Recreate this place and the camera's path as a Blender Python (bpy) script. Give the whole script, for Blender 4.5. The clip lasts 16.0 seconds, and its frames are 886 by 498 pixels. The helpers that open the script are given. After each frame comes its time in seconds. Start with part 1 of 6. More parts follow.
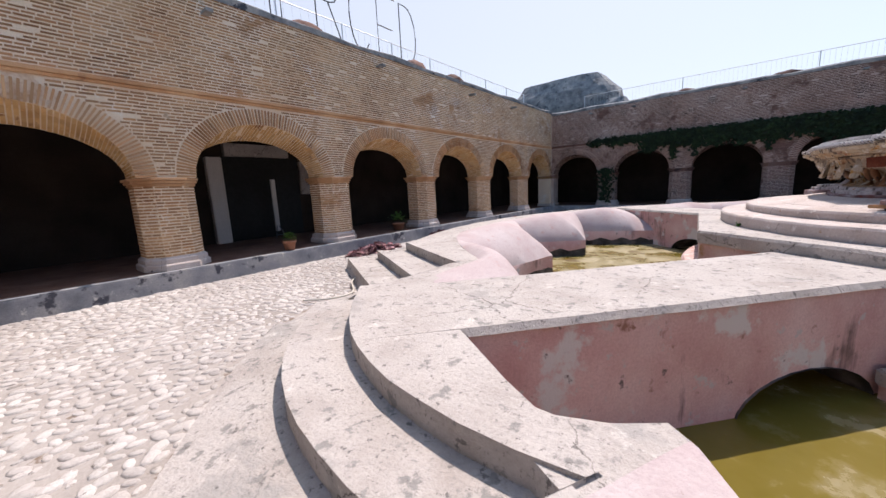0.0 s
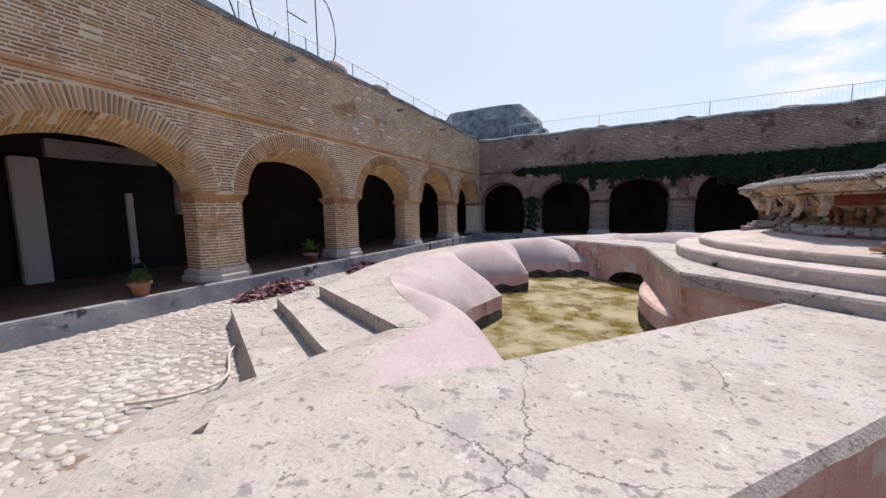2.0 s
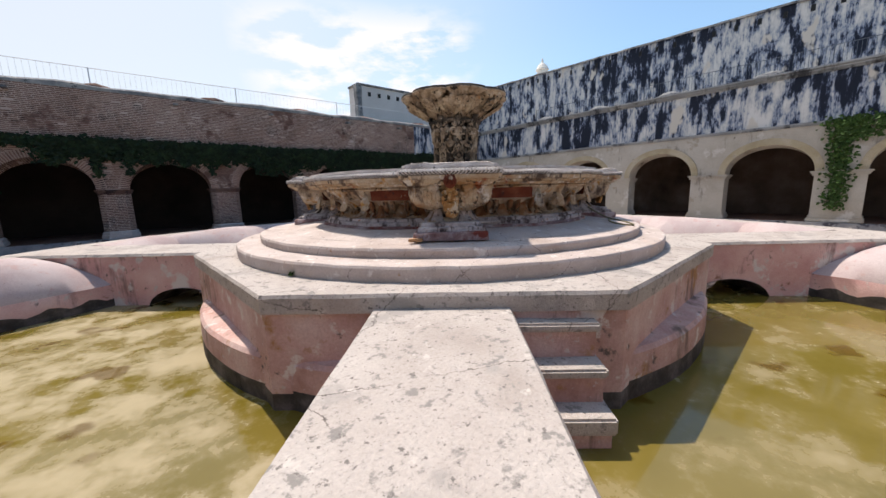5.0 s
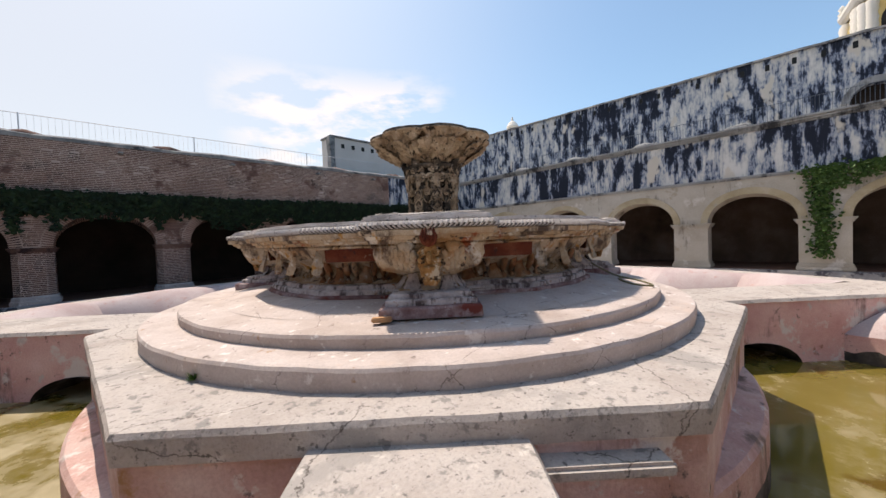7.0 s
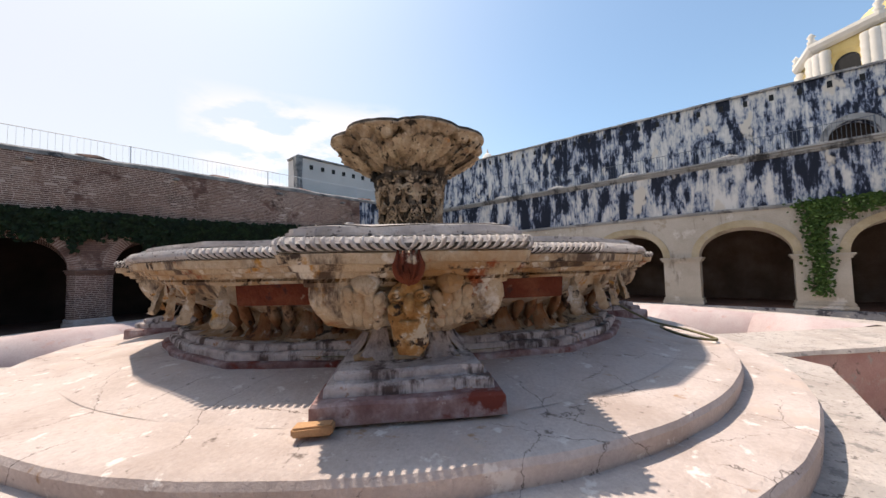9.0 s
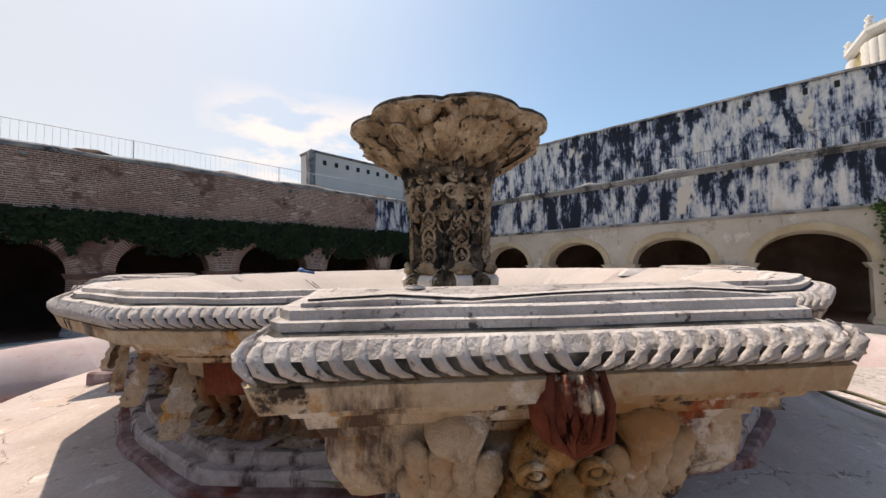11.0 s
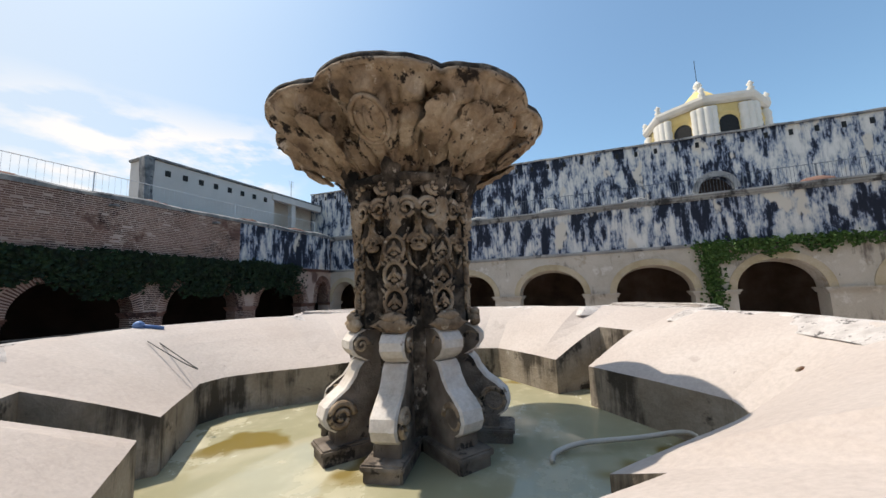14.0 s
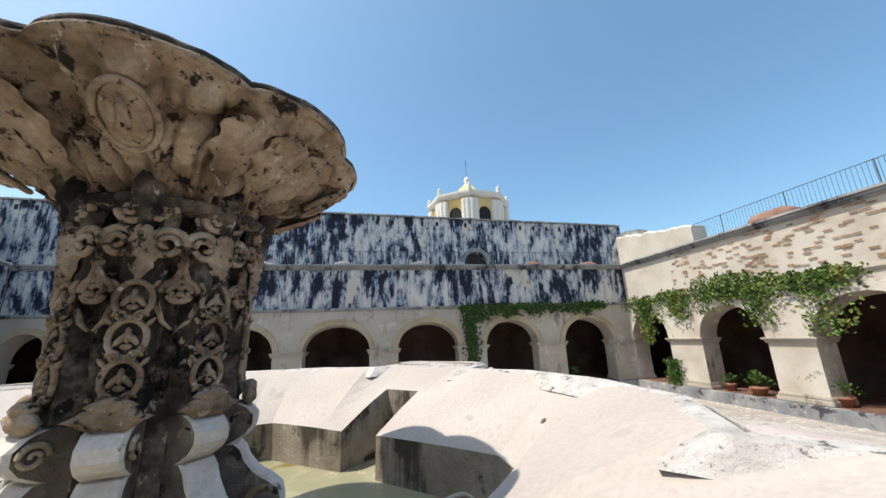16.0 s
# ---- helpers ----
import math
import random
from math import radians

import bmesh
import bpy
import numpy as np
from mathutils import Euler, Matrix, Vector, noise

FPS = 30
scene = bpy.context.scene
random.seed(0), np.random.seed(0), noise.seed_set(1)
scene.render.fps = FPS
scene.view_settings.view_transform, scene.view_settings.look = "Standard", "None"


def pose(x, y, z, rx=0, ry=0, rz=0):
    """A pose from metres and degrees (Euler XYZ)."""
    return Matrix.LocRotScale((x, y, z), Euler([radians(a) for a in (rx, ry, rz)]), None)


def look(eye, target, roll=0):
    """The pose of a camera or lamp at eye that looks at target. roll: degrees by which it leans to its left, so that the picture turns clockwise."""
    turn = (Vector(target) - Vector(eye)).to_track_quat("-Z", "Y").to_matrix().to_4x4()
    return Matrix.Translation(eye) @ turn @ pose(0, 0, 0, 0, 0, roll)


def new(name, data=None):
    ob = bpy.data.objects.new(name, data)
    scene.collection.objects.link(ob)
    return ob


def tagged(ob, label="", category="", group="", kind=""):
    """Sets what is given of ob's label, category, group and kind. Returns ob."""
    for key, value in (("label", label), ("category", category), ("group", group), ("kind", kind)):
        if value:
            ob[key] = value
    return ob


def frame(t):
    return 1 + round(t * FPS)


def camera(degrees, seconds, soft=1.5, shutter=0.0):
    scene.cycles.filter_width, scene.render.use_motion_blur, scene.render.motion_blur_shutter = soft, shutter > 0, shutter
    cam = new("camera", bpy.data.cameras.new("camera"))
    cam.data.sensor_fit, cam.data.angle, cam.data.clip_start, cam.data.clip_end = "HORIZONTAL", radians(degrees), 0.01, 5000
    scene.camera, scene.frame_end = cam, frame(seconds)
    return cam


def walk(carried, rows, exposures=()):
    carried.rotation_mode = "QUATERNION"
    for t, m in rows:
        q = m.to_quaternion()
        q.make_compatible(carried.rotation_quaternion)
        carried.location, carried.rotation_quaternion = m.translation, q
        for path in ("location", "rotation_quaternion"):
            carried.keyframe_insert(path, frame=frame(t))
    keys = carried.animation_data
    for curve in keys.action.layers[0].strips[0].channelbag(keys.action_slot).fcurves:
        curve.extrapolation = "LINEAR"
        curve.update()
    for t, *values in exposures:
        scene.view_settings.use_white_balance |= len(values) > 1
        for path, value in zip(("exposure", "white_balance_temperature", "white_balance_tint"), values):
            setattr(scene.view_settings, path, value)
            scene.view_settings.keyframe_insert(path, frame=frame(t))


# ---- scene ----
cam = camera(102.6, 16.0)
PATH = [
    (0, (0.579, -0.02, 1.364), (-0.66, 1.514, 1.032), -2.8),
    (0.5, (0.275, 0.463, 1.383), (-0.77, 2.147, 1.11), -1.8),
    (1, (0.024, 0.832, 1.382), (-0.935, 2.57, 1.14), -2.3),
    (1.5, (-0.626, 1.286, 1.464), (-1.757, 2.916, 1.219), -2.0),
    (2, (-1.012, 1.659, 1.413), (-1.876, 3.450, 1.199), -1.0),
    (2.5, (-1.08, 2.058, 1.391), (-1.604, 3.975, 1.161), -2.8),
    (3, (-1.084, 2.725, 1.417), (-0.903, 4.636, 0.858), -2.6),
    (3.5, (-1.159, 3.104, 1.462), (-0.445, 4.901, 0.954), -1.5),
    (4, (-1.235, 3.505, 1.555), (-0.077, 5.088, 1.163), -1.8),
    (4.5, (-1.019, 3.87, 1.545), (0.202, 5.422, 1.229), -2.6),
    (5, (-0.915, 4.215, 1.565), (0.345, 5.732, 1.236), -1.5),
    (5.2, (-0.837, 4.364, 1.579), (0.504, 5.826, 1.328), -1.3),
    (7.3, (0.317, 5.667, 1.675), (1.697, 7.114, 1.621), -2.2),
    (7.5, (0.423, 5.804, 1.672), (1.791, 7.258, 1.552), -1.8),
    (8, (0.798, 6.257, 1.657), (2.337, 7.533, 1.606), -1.4),
    (8.5, (1.124, 6.61, 1.673), (2.59, 7.971, 1.669), -1.7),
    (9, (1.43, 7.004, 1.693), (2.918, 8.335, 1.803), -1.3),
    (9.5, (1.713, 7.439, 1.734), (3.282, 8.674, 1.844), -1.4),
    (10, (2.058, 7.818, 1.93), (3.562, 9.121, 2.129), -1.4),
    (10.2, (2.08, 7.932, 1.971), (3.538, 9.29, 2.146), -1.7),
    (12.3, (2.243, 9.168, 2.257), (3.748, 10.484, 2.203), -1.1),
    (12.5, (2.267, 9.33, 2.264), (3.9, 10.485, 2.284), -0.5),
    (13, (2.288, 9.646, 2.302), (4.059, 10.563, 2.452), -1.9),
    (13.5, (2.525, 9.969, 2.28), (4.264, 10.934, 2.488), -2.4),
    (14, (2.691, 10.182, 2.307), (4.521, 10.952, 2.55), -2.1),
    (14.5, (2.783, 10.337, 2.357), (4.715, 10.685, 2.738), -2.3),
    (15, (2.858, 10.33, 2.377), (4.796, 10.447, 2.856), -2.7),
    (15.5, (2.902, 10.325, 2.4), (4.835, 10.23, 2.904), -2.5),
    (16, (2.916, 10.333, 2.416), (4.822, 9.969, 2.901), -2.2),
]
walk(cam, [(t, look(eye, target, roll)) for t, eye, target, roll in PATH],
     [(0, 0.2, 6350, 20), (1, 0.1, 6350, 20), (2.5, 0.02, 6350, 17), (3, 0.08, 6300, 17), (3.5, 0.24, 6250, 16), (4, 0.32, 6150, 15), (5, 0.14, 6700, 16), (7.5, 0.08, 6950, 17), (9.5, 0.22, 7150, 18), (10, 0.12, 7300, 18), (12.5, 0.0, 6850, 15), (13.5, -0.02, 6650, 12), (14.5, 0.1, 6600, 11), (16, 0.14, 6400, 8)])

# ---- world and sun ----
w = bpy.data.worlds.new("sky")
scene.world = w
w.use_nodes = True
wn = w.node_tree
wn.nodes.clear()
SUN_EL, SUN_DIR = radians(63.5), (0.01, 1.0)


def sky_world():
    n = wn.nodes
    tex = n.new("ShaderNodeTexSky")
    tex.sky_type = 'NISHITA'
    tex.sun_disc = False
    tex.sun_elevation = SUN_EL
    tex.sun_rotation = math.atan2(SUN_DIR[0], SUN_DIR[1])
    tex.air_density, tex.dust_density, tex.ozone_density = 1.0, 1.6, 3.0
    co = n.new("ShaderNodeTexCoord")
    mp = n.new("ShaderNodeMapping")
    mp.inputs["Scale"].default_value = (1.0, 1.0, 2.6)
    no = n.new("ShaderNodeTexNoise")
    no.inputs["Scale"].default_value = 5.5
    no.inputs["Detail"].default_value = 7
    no.inputs["Roughness"].default_value = 0.55
    rp = n.new("ShaderNodeValToRGB")
    rp.color_ramp.elements[0].position, rp.color_ramp.elements[1].position = 0.43, 0.54
    sep = n.new("ShaderNodeSeparateXYZ")
    low = n.new("ShaderNodeMapRange")
    low.inputs["From Min"].default_value, low.inputs["From Max"].default_value = 0.43, 0.36
    mul = n.new("ShaderNodeMath")
    mul.operation = 'MULTIPLY'
    mix = n.new("ShaderNodeMixRGB")
    mix.inputs[2].default_value = (8.0, 7.9, 7.8, 1)
    bg = n.new("ShaderNodeBackground")
    bg.inputs["Strength"].default_value = 0.125
    out = n.new("ShaderNodeOutputWorld")
    l = wn.links.new
    l(co.outputs["Generated"], mp.inputs[0]); l(mp.outputs[0], no.inputs["Vector"])
    l(no.outputs[0], rp.inputs[0]); l(co.outputs["Generated"], sep.inputs[0]); l(sep.outputs[2], low.inputs[0])
    l(rp.outputs[0], mul.inputs[0]); l(low.outputs[0], mul.inputs[1]); l(mul.outputs[0], mix.inputs[0])
    # low clouds stand in the north-north-east only
    ne = n.new("ShaderNodeVectorMath")
    ne.operation = 'DOT_PRODUCT'
    ne.inputs[1].default_value = (0.45, 0.82, 0.35)
    nm = n.new("ShaderNodeMapRange")
    nm.inputs["From Min"].default_value, nm.inputs["From Max"].default_value = 0.955, 0.985
    mul2 = n.new("ShaderNodeMath")
    mul2.operation = 'MULTIPLY'
    l(co.outputs["Generated"], ne.inputs[0]); l(ne.outputs["Value"], nm.inputs[0])
    l(mul.outputs[0], mul2.inputs[0]); l(nm.outputs[0], mul2.inputs[1]); l(mul2.outputs[0], mix.inputs[0])
    # a thin bright veil of haze over the north-western half of the sky
    dot = n.new("ShaderNodeVectorMath")
    dot.operation = 'DOT_PRODUCT'
    dot.inputs[1].default_value = (-0.5, 0.86, -0.12)
    veil = n.new("ShaderNodeMapRange")
    veil.interpolation_type = 'SMOOTHSTEP'
    veil.inputs["From Min"].default_value, veil.inputs["From Max"].default_value, veil.inputs["To Max"].default_value = -0.25, 0.95, 0.74
    mixv = n.new("ShaderNodeMixRGB")
    mixv.inputs[2].default_value = (6.0, 6.2, 6.35, 1)
    gain = n.new("ShaderNodeMixRGB")
    gain.blend_type = 'MULTIPLY'
    gain.inputs[0].default_value = 1.0
    gain.inputs[2].default_value = (1.42, 1.66, 1.56, 1)
    l(co.outputs["Generated"], dot.inputs[0]); l(dot.outputs["Value"], veil.inputs[0])
    l(tex.outputs[0], gain.inputs[1]); l(gain.outputs[0], mixv.inputs[1]); l(veil.outputs[0], mixv.inputs[0])
    l(mixv.outputs[0], mix.inputs[1]); l(mix.outputs[0], bg.inputs[0]); l(bg.outputs[0], out.inputs[0])


sky_world()
sun = new("sun", bpy.data.lights.new("sun", 'SUN'))
sun.data.energy, sun.data.angle, sun.data.color = 5.0, radians(0.6), (1.0, 0.915, 0.79)
sun.matrix_world = look((5 + 40 * SUN_DIR[0], 12 + 40 * SUN_DIR[1], 40 * math.tan(SUN_EL)), (5, 12, 0))


# ---- materials ----
def material(name, cols, scale=3.0, rough=0.85, bump=0.3, fine=40.0, spots=None, streak=None, rnd=0.0, metal=0.0, crack=None, stretch=(1, 1, 1)):
    """cols: two or three base colours mixed by a wide noise; spots: (colour, threshold, scale) patches of wear;
    streak: (colour, amount, scale) run-off stains; rnd: brightness spread between pieces."""
    m = bpy.data.materials.new(name)
    m.use_nodes = True
    t = m.node_tree
    n, l = t.nodes, t.links.new
    b = n["Principled BSDF"]
    b.inputs["Roughness"].default_value, b.inputs["Metallic"].default_value = rough, metal
    b.inputs["Specular IOR Level"].default_value = 0.25
    co = n.new("ShaderNodeTexCoord")
    ge = n.new("ShaderNodeNewGeometry")
    mp = n.new("ShaderNodeMapping")
    mp.inputs["Scale"].default_value = stretch
    l(ge.outputs["Position"], mp.inputs[0])

    def nz(sc, det=6, r=0.6, src=None):
        q = n.new("ShaderNodeTexNoise")
        q.inputs["Scale"].default_value, q.inputs["Detail"].default_value, q.inputs["Roughness"].default_value = sc, det, r
        l((src or mp).outputs[0], q.inputs["Vector"])
        return q
    wide = nz(scale)
    ramp = n.new("ShaderNodeValToRGB")
    cr = ramp.color_ramp
    cr.elements[0].position, cr.elements[1].position = 0.32, 0.68
    cr.elements[0].color, cr.elements[1].color = (*cols[0], 1), (*cols[-1], 1)
    if len(cols) > 2:
        e = cr.elements.new(0.5)
        e.color = (*cols[1], 1)
    l(wide.outputs[0], ramp.inputs[0])
    col = ramp.outputs[0]

    def blend(fac, colour, kind='MIX'):
        nonlocal col
        mx = n.new("ShaderNodeMixRGB")
        mx.blend_type = kind
        l(fac, mx.inputs[0]); l(col, mx.inputs[1])
        if isinstance(colour, tuple):
            mx.inputs[2].default_value = (*colour, 1)
        else:
            l(colour, mx.inputs[2])
        col = mx.outputs[0]

    def step(src, lo, hi, to=1.0):
        r = n.new("ShaderNodeMapRange")
        r.inputs["From Min"].default_value, r.inputs["From Max"].default_value, r.inputs["To Max"].default_value = lo, hi, to
        l(src, r.inputs[0])
        return r.outputs[0]
    grain = nz(fine, 4, 0.7)
    blend(step(grain.outputs[0], 0.35, 0.75, 0.35), tuple(c * 0.55 for c in cols[0]))
    for c, th, sc in (spots or ()):
        q = nz(sc, 8, 0.65)
        blend(step(q.outputs[0], th, th + 0.05), c)
    if crack:
        # thin wandering cracks, broken off in places
        c, sc = crack
        wob = nz(sc * 5, 6, 0.7)
        sm = n.new("ShaderNodeMixRGB")
        sm.inputs[0].default_value = 0.16 / sc ** 0.5
        l(mp.outputs[0], sm.inputs[1]); l(wob.outputs["Color"], sm.inputs[2])
        vo = n.new("ShaderNodeTexVoronoi")
        vo.feature = 'DISTANCE_TO_EDGE'
        vo.inputs["Scale"].default_value = sc
        l(sm.outputs[0], vo.inputs["Vector"])
        some = nz(sc * 1.3, 3, 0.5)
        both = n.new("ShaderNodeMath")
        both.operation = 'MULTIPLY'
        l(step(vo.outputs["Distance"], 0.0042 * sc ** 0.5, 0.001), both.inputs[0]); l(step(some.outputs[0], 0.46, 0.54), both.inputs[1])
        blend(both.outputs[0], c)
    if streak:
        c, amount, sc = streak
        mp2 = n.new("ShaderNodeMapping")
        mp2.inputs["Scale"].default_value = (1, 1, 0.09)
        l(ge.outputs["Position"], mp2.inputs[0])
        q = nz(sc, 9, 0.72, mp2)
        q2 = nz(sc * 0.35, 5, 0.6)
        add = n.new("ShaderNodeMath")
        add.operation = 'ADD'
        l(q.outputs[0], add.inputs[0]); l(q2.outputs[0], add.inputs[1])
        blend(step(add.outputs[0], 1.14 - amount, 1.27 - amount, 0.96), c)
    if rnd:
        for o in ("isl", "obj"):
            src = ge.outputs["Random Per Island"] if o == "isl" else n.new("ShaderNodeObjectInfo").outputs["Random"]
            hs = n.new("ShaderNodeHueSaturation")
            v = n.new("ShaderNodeMapRange")
            v.inputs["To Min"].default_value, v.inputs["To Max"].default_value = 1 - rnd, 1 + rnd
            l(src, v.inputs[0]); l(v.outputs[0], hs.inputs["Value"]); l(col, hs.inputs["Color"])
            col = hs.outputs[0]
    l(col, b.inputs["Base Color"])
    if bump:
        bp = n.new("ShaderNodeBump")
        bp.inputs["Strength"].default_value, bp.inputs["Distance"].default_value = bump, 0.02
        mixh = n.new("ShaderNodeMath")
        mixh.operation = 'ADD'
        mid = nz(scale * 5, 8, 0.65)
        l(grain.outputs[0], mixh.inputs[0]); l(mid.outputs[0], mixh.inputs[1]); l(mixh.outputs[0], bp.inputs["Height"])
        l(bp.outputs[0], b.inputs["Normal"])
    return m


PLASTER = material("white worn plaster", [(0.38, 0.335, 0.305), (0.46, 0.415, 0.385), (0.50, 0.46, 0.43)], 1.1, 0.9, 0.8, 30,
                   [((0.34, 0.315, 0.295), 0.56, 0.7), ((0.25, 0.235, 0.22), 0.575, 5.0), ((0.53, 0.49, 0.455), 0.61, 3.0), ((0.17, 0.155, 0.145), 0.60, 13.0), ((0.30, 0.28, 0.26), 0.60, 30.0)], crack=((0.12, 0.105, 0.095), 0.55))
PINK = material("faded pink lime wash", [(0.541, 0.297, 0.277), (0.644, 0.412, 0.386), (0.721, 0.528, 0.502)], 0.9, 0.92, 0.5, 34,
                [((0.62, 0.57, 0.55), 0.57, 1.1), ((0.52, 0.46, 0.45), 0.62, 3.5), ((0.30, 0.16, 0.12), 0.62, 1.7), ((0.14, 0.105, 0.10), 0.63, 2.6)], streak=((0.20, 0.13, 0.12), 0.06, 2.0))
ROSE = material("pale pink plaster", [(0.43, 0.335, 0.33), (0.48, 0.40, 0.395), (0.52, 0.455, 0.45)], 0.9, 0.92, 0.45, 30,
                [((0.44, 0.32, 0.30), 0.60, 3.0), ((0.30, 0.24, 0.225), 0.64, 14.0), ((0.34, 0.27, 0.26), 0.66, 6.0)])
DRUM = material("stained pink wall plaster", [(0.391, 0.218, 0.184), (0.552, 0.368, 0.333), (0.644, 0.506, 0.471)], 0.9, 0.9, 0.7, 26,
                [((0.36, 0.20, 0.10), 0.60, 1.0), ((0.62, 0.56, 0.53), 0.58, 1.9), ((0.13, 0.10, 0.095), 0.62, 2.6), ((0.50, 0.42, 0.40), 0.62, 6.0)], streak=((0.17, 0.12, 0.10), 0.05, 1.6))
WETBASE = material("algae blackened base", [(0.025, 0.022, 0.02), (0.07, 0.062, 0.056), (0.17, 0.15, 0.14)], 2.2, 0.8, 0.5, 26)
STEPS = material("weathered limestone steps", [(0.42, 0.35, 0.315), (0.52, 0.45, 0.42), (0.58, 0.515, 0.485)], 1.2, 0.9, 0.7, 30,
                 [((0.50, 0.41, 0.36), 0.58, 0.8), ((0.36, 0.235, 0.15), 0.645, 2.3), ((0.16, 0.13, 0.115), 0.64, 4.0), ((0.64, 0.60, 0.57), 0.60, 5.0), ((0.22, 0.19, 0.17), 0.65, 14.0)], crack=((0.10, 0.08, 0.07), 1.3))
BOWL = material("ochre stained carved stucco", [(0.36, 0.20, 0.085), (0.50, 0.40, 0.28), (0.60, 0.53, 0.43)], 2.6, 0.85, 1.0, 22,
                [((0.28, 0.075, 0.03), 0.60, 1.9), ((0.46, 0.24, 0.06), 0.59, 2.6), ((0.64, 0.60, 0.53), 0.57, 4.4), ((0.05, 0.035, 0.028), 0.58, 5.5)], streak=((0.09, 0.06, 0.045), 0.09, 5.0))
OCHRE = material("ochre washed mask", [(0.24, 0.10, 0.03), (0.44, 0.24, 0.085), (0.58, 0.44, 0.27)], 7.0, 0.85, 1.0, 26,
                 [((0.20, 0.045, 0.02), 0.60, 5.0), ((0.60, 0.52, 0.40), 0.56, 7.0), ((0.05, 0.03, 0.02), 0.57, 10.0)])
RUST = material("rust washed hull stucco", [(0.17, 0.06, 0.026), (0.34, 0.175, 0.085), (0.52, 0.42, 0.31)], 3.0, 0.85, 1.0, 24,
                [((0.05, 0.03, 0.024), 0.57, 4.5), ((0.60, 0.53, 0.46), 0.62, 5.0)], streak=((0.06, 0.04, 0.034), 0.08, 5.0))
DRAPE = material("white streaked drip stucco", [(0.30, 0.25, 0.24), (0.56, 0.51, 0.50), (0.66, 0.62, 0.61)], 4.0, 0.85, 0.9, 26,
                 [((0.34, 0.16, 0.07), 0.62, 4.0)], streak=((0.09, 0.065, 0.06), 0.13, 8.0))
REDPANEL = material("brick red panel paint", [(0.10, 0.024, 0.014), (0.17, 0.042, 0.02), (0.25, 0.085, 0.045)], 3.0, 0.85, 0.6, 30,
                    [((0.46, 0.36, 0.26), 0.63, 3.4), ((0.07, 0.03, 0.025), 0.60, 4.0)])
PLINTH = material("red washed plinth stucco", [(0.14, 0.06, 0.055), (0.29, 0.19, 0.185), (0.50, 0.43, 0.43)], 3.5, 0.85, 0.5, 30,
                  [((0.17, 0.04, 0.028), 0.58, 2.2), ((0.50, 0.45, 0.43), 0.63, 4.5)])
RIMTOP = material("smooth cream bowl plaster", [(0.44, 0.38, 0.345), (0.48, 0.42, 0.385), (0.52, 0.465, 0.43)], 0.8, 0.85, 0.25, 26,
                  [((0.40, 0.35, 0.32), 0.62, 1.6), ((0.30, 0.26, 0.24), 0.68, 6.0)])
BASINWALL = material("algae stained basin wall", [(0.22, 0.18, 0.135), (0.34, 0.29, 0.235), (0.42, 0.37, 0.31)], 1.6, 0.9, 0.6, 30,
                     [((0.07, 0.06, 0.05), 0.57, 1.8), ((0.48, 0.44, 0.39), 0.64, 3.0)], streak=((0.06, 0.05, 0.04), 0.13, 2.6))
RIMEDGE = material("lichen grey edge stone", [(0.40, 0.365, 0.345), (0.60, 0.555, 0.53), (0.70, 0.665, 0.64)], 5.0, 0.9, 0.9, 40,
                   [((0.09, 0.082, 0.08), 0.60, 9.0), ((0.24, 0.22, 0.21), 0.60, 22.0)])
CARVED = material("dark weathered carved stone", [(0.02, 0.017, 0.014), (0.075, 0.06, 0.047), (0.26, 0.21, 0.165)], 5.0, 0.85, 1.0, 26,
                  [((0.012, 0.011, 0.010), 0.54, 3.6), ((0.50, 0.44, 0.37), 0.60, 8.0)])
CUPSTONE = material("tan carved cup stone", [(0.15, 0.105, 0.07), (0.36, 0.27, 0.185), (0.56, 0.465, 0.355)], 3.4, 0.85, 1.0, 26,
                    [((0.025, 0.02, 0.017), 0.565, 5.5), ((0.34, 0.18, 0.075), 0.65, 1.8), ((0.58, 0.51, 0.42), 0.62, 8.0), ((0.05, 0.04, 0.033), 0.60, 12.0)])
# Black lichen of the cup rim; on the bowl's edge it paints groove shade.
BLACKRIM = material("black lichen and groove shade", [(0.02, 0.02, 0.02), (0.06, 0.055, 0.05), (0.25, 0.23, 0.2)], 6, 0.9, 0.7, 40)
SCROLLSIDE = material("grey brown scroll stone", [(0.09, 0.07, 0.055), (0.20, 0.165, 0.135), (0.33, 0.28, 0.235)], 4.0, 0.85, 0.8, 32,
                      [((0.04, 0.034, 0.03), 0.58, 5.0)])
WHITESCROLL = material("whitewashed scroll", [(0.50, 0.44, 0.38), (0.66, 0.61, 0.56), (0.72, 0.68, 0.64)], 3, 0.8, 0.4, 30,
                       [((0.20, 0.16, 0.12), 0.62, 3.0)])
BRICK = material("old tan brick", [(0.31, 0.15, 0.07), (0.47, 0.265, 0.135), (0.60, 0.385, 0.215)], 0.7, 0.92, 0.6, 45,
                 [((0.19, 0.085, 0.045), 0.62, 0.9), ((0.52, 0.41, 0.30), 0.65, 1.6)], rnd=0.28)
MORTAR = material("tan lime mortar", [(0.68, 0.51, 0.35), (0.76, 0.62, 0.46), (0.82, 0.71, 0.58)], 0.5, 0.95, 0.7, 45,
                  [((0.48, 0.31, 0.19), 0.60, 0.5), ((0.74, 0.67, 0.58), 0.60, 0.8), ((0.24, 0.15, 0.09), 0.67, 1.6)])
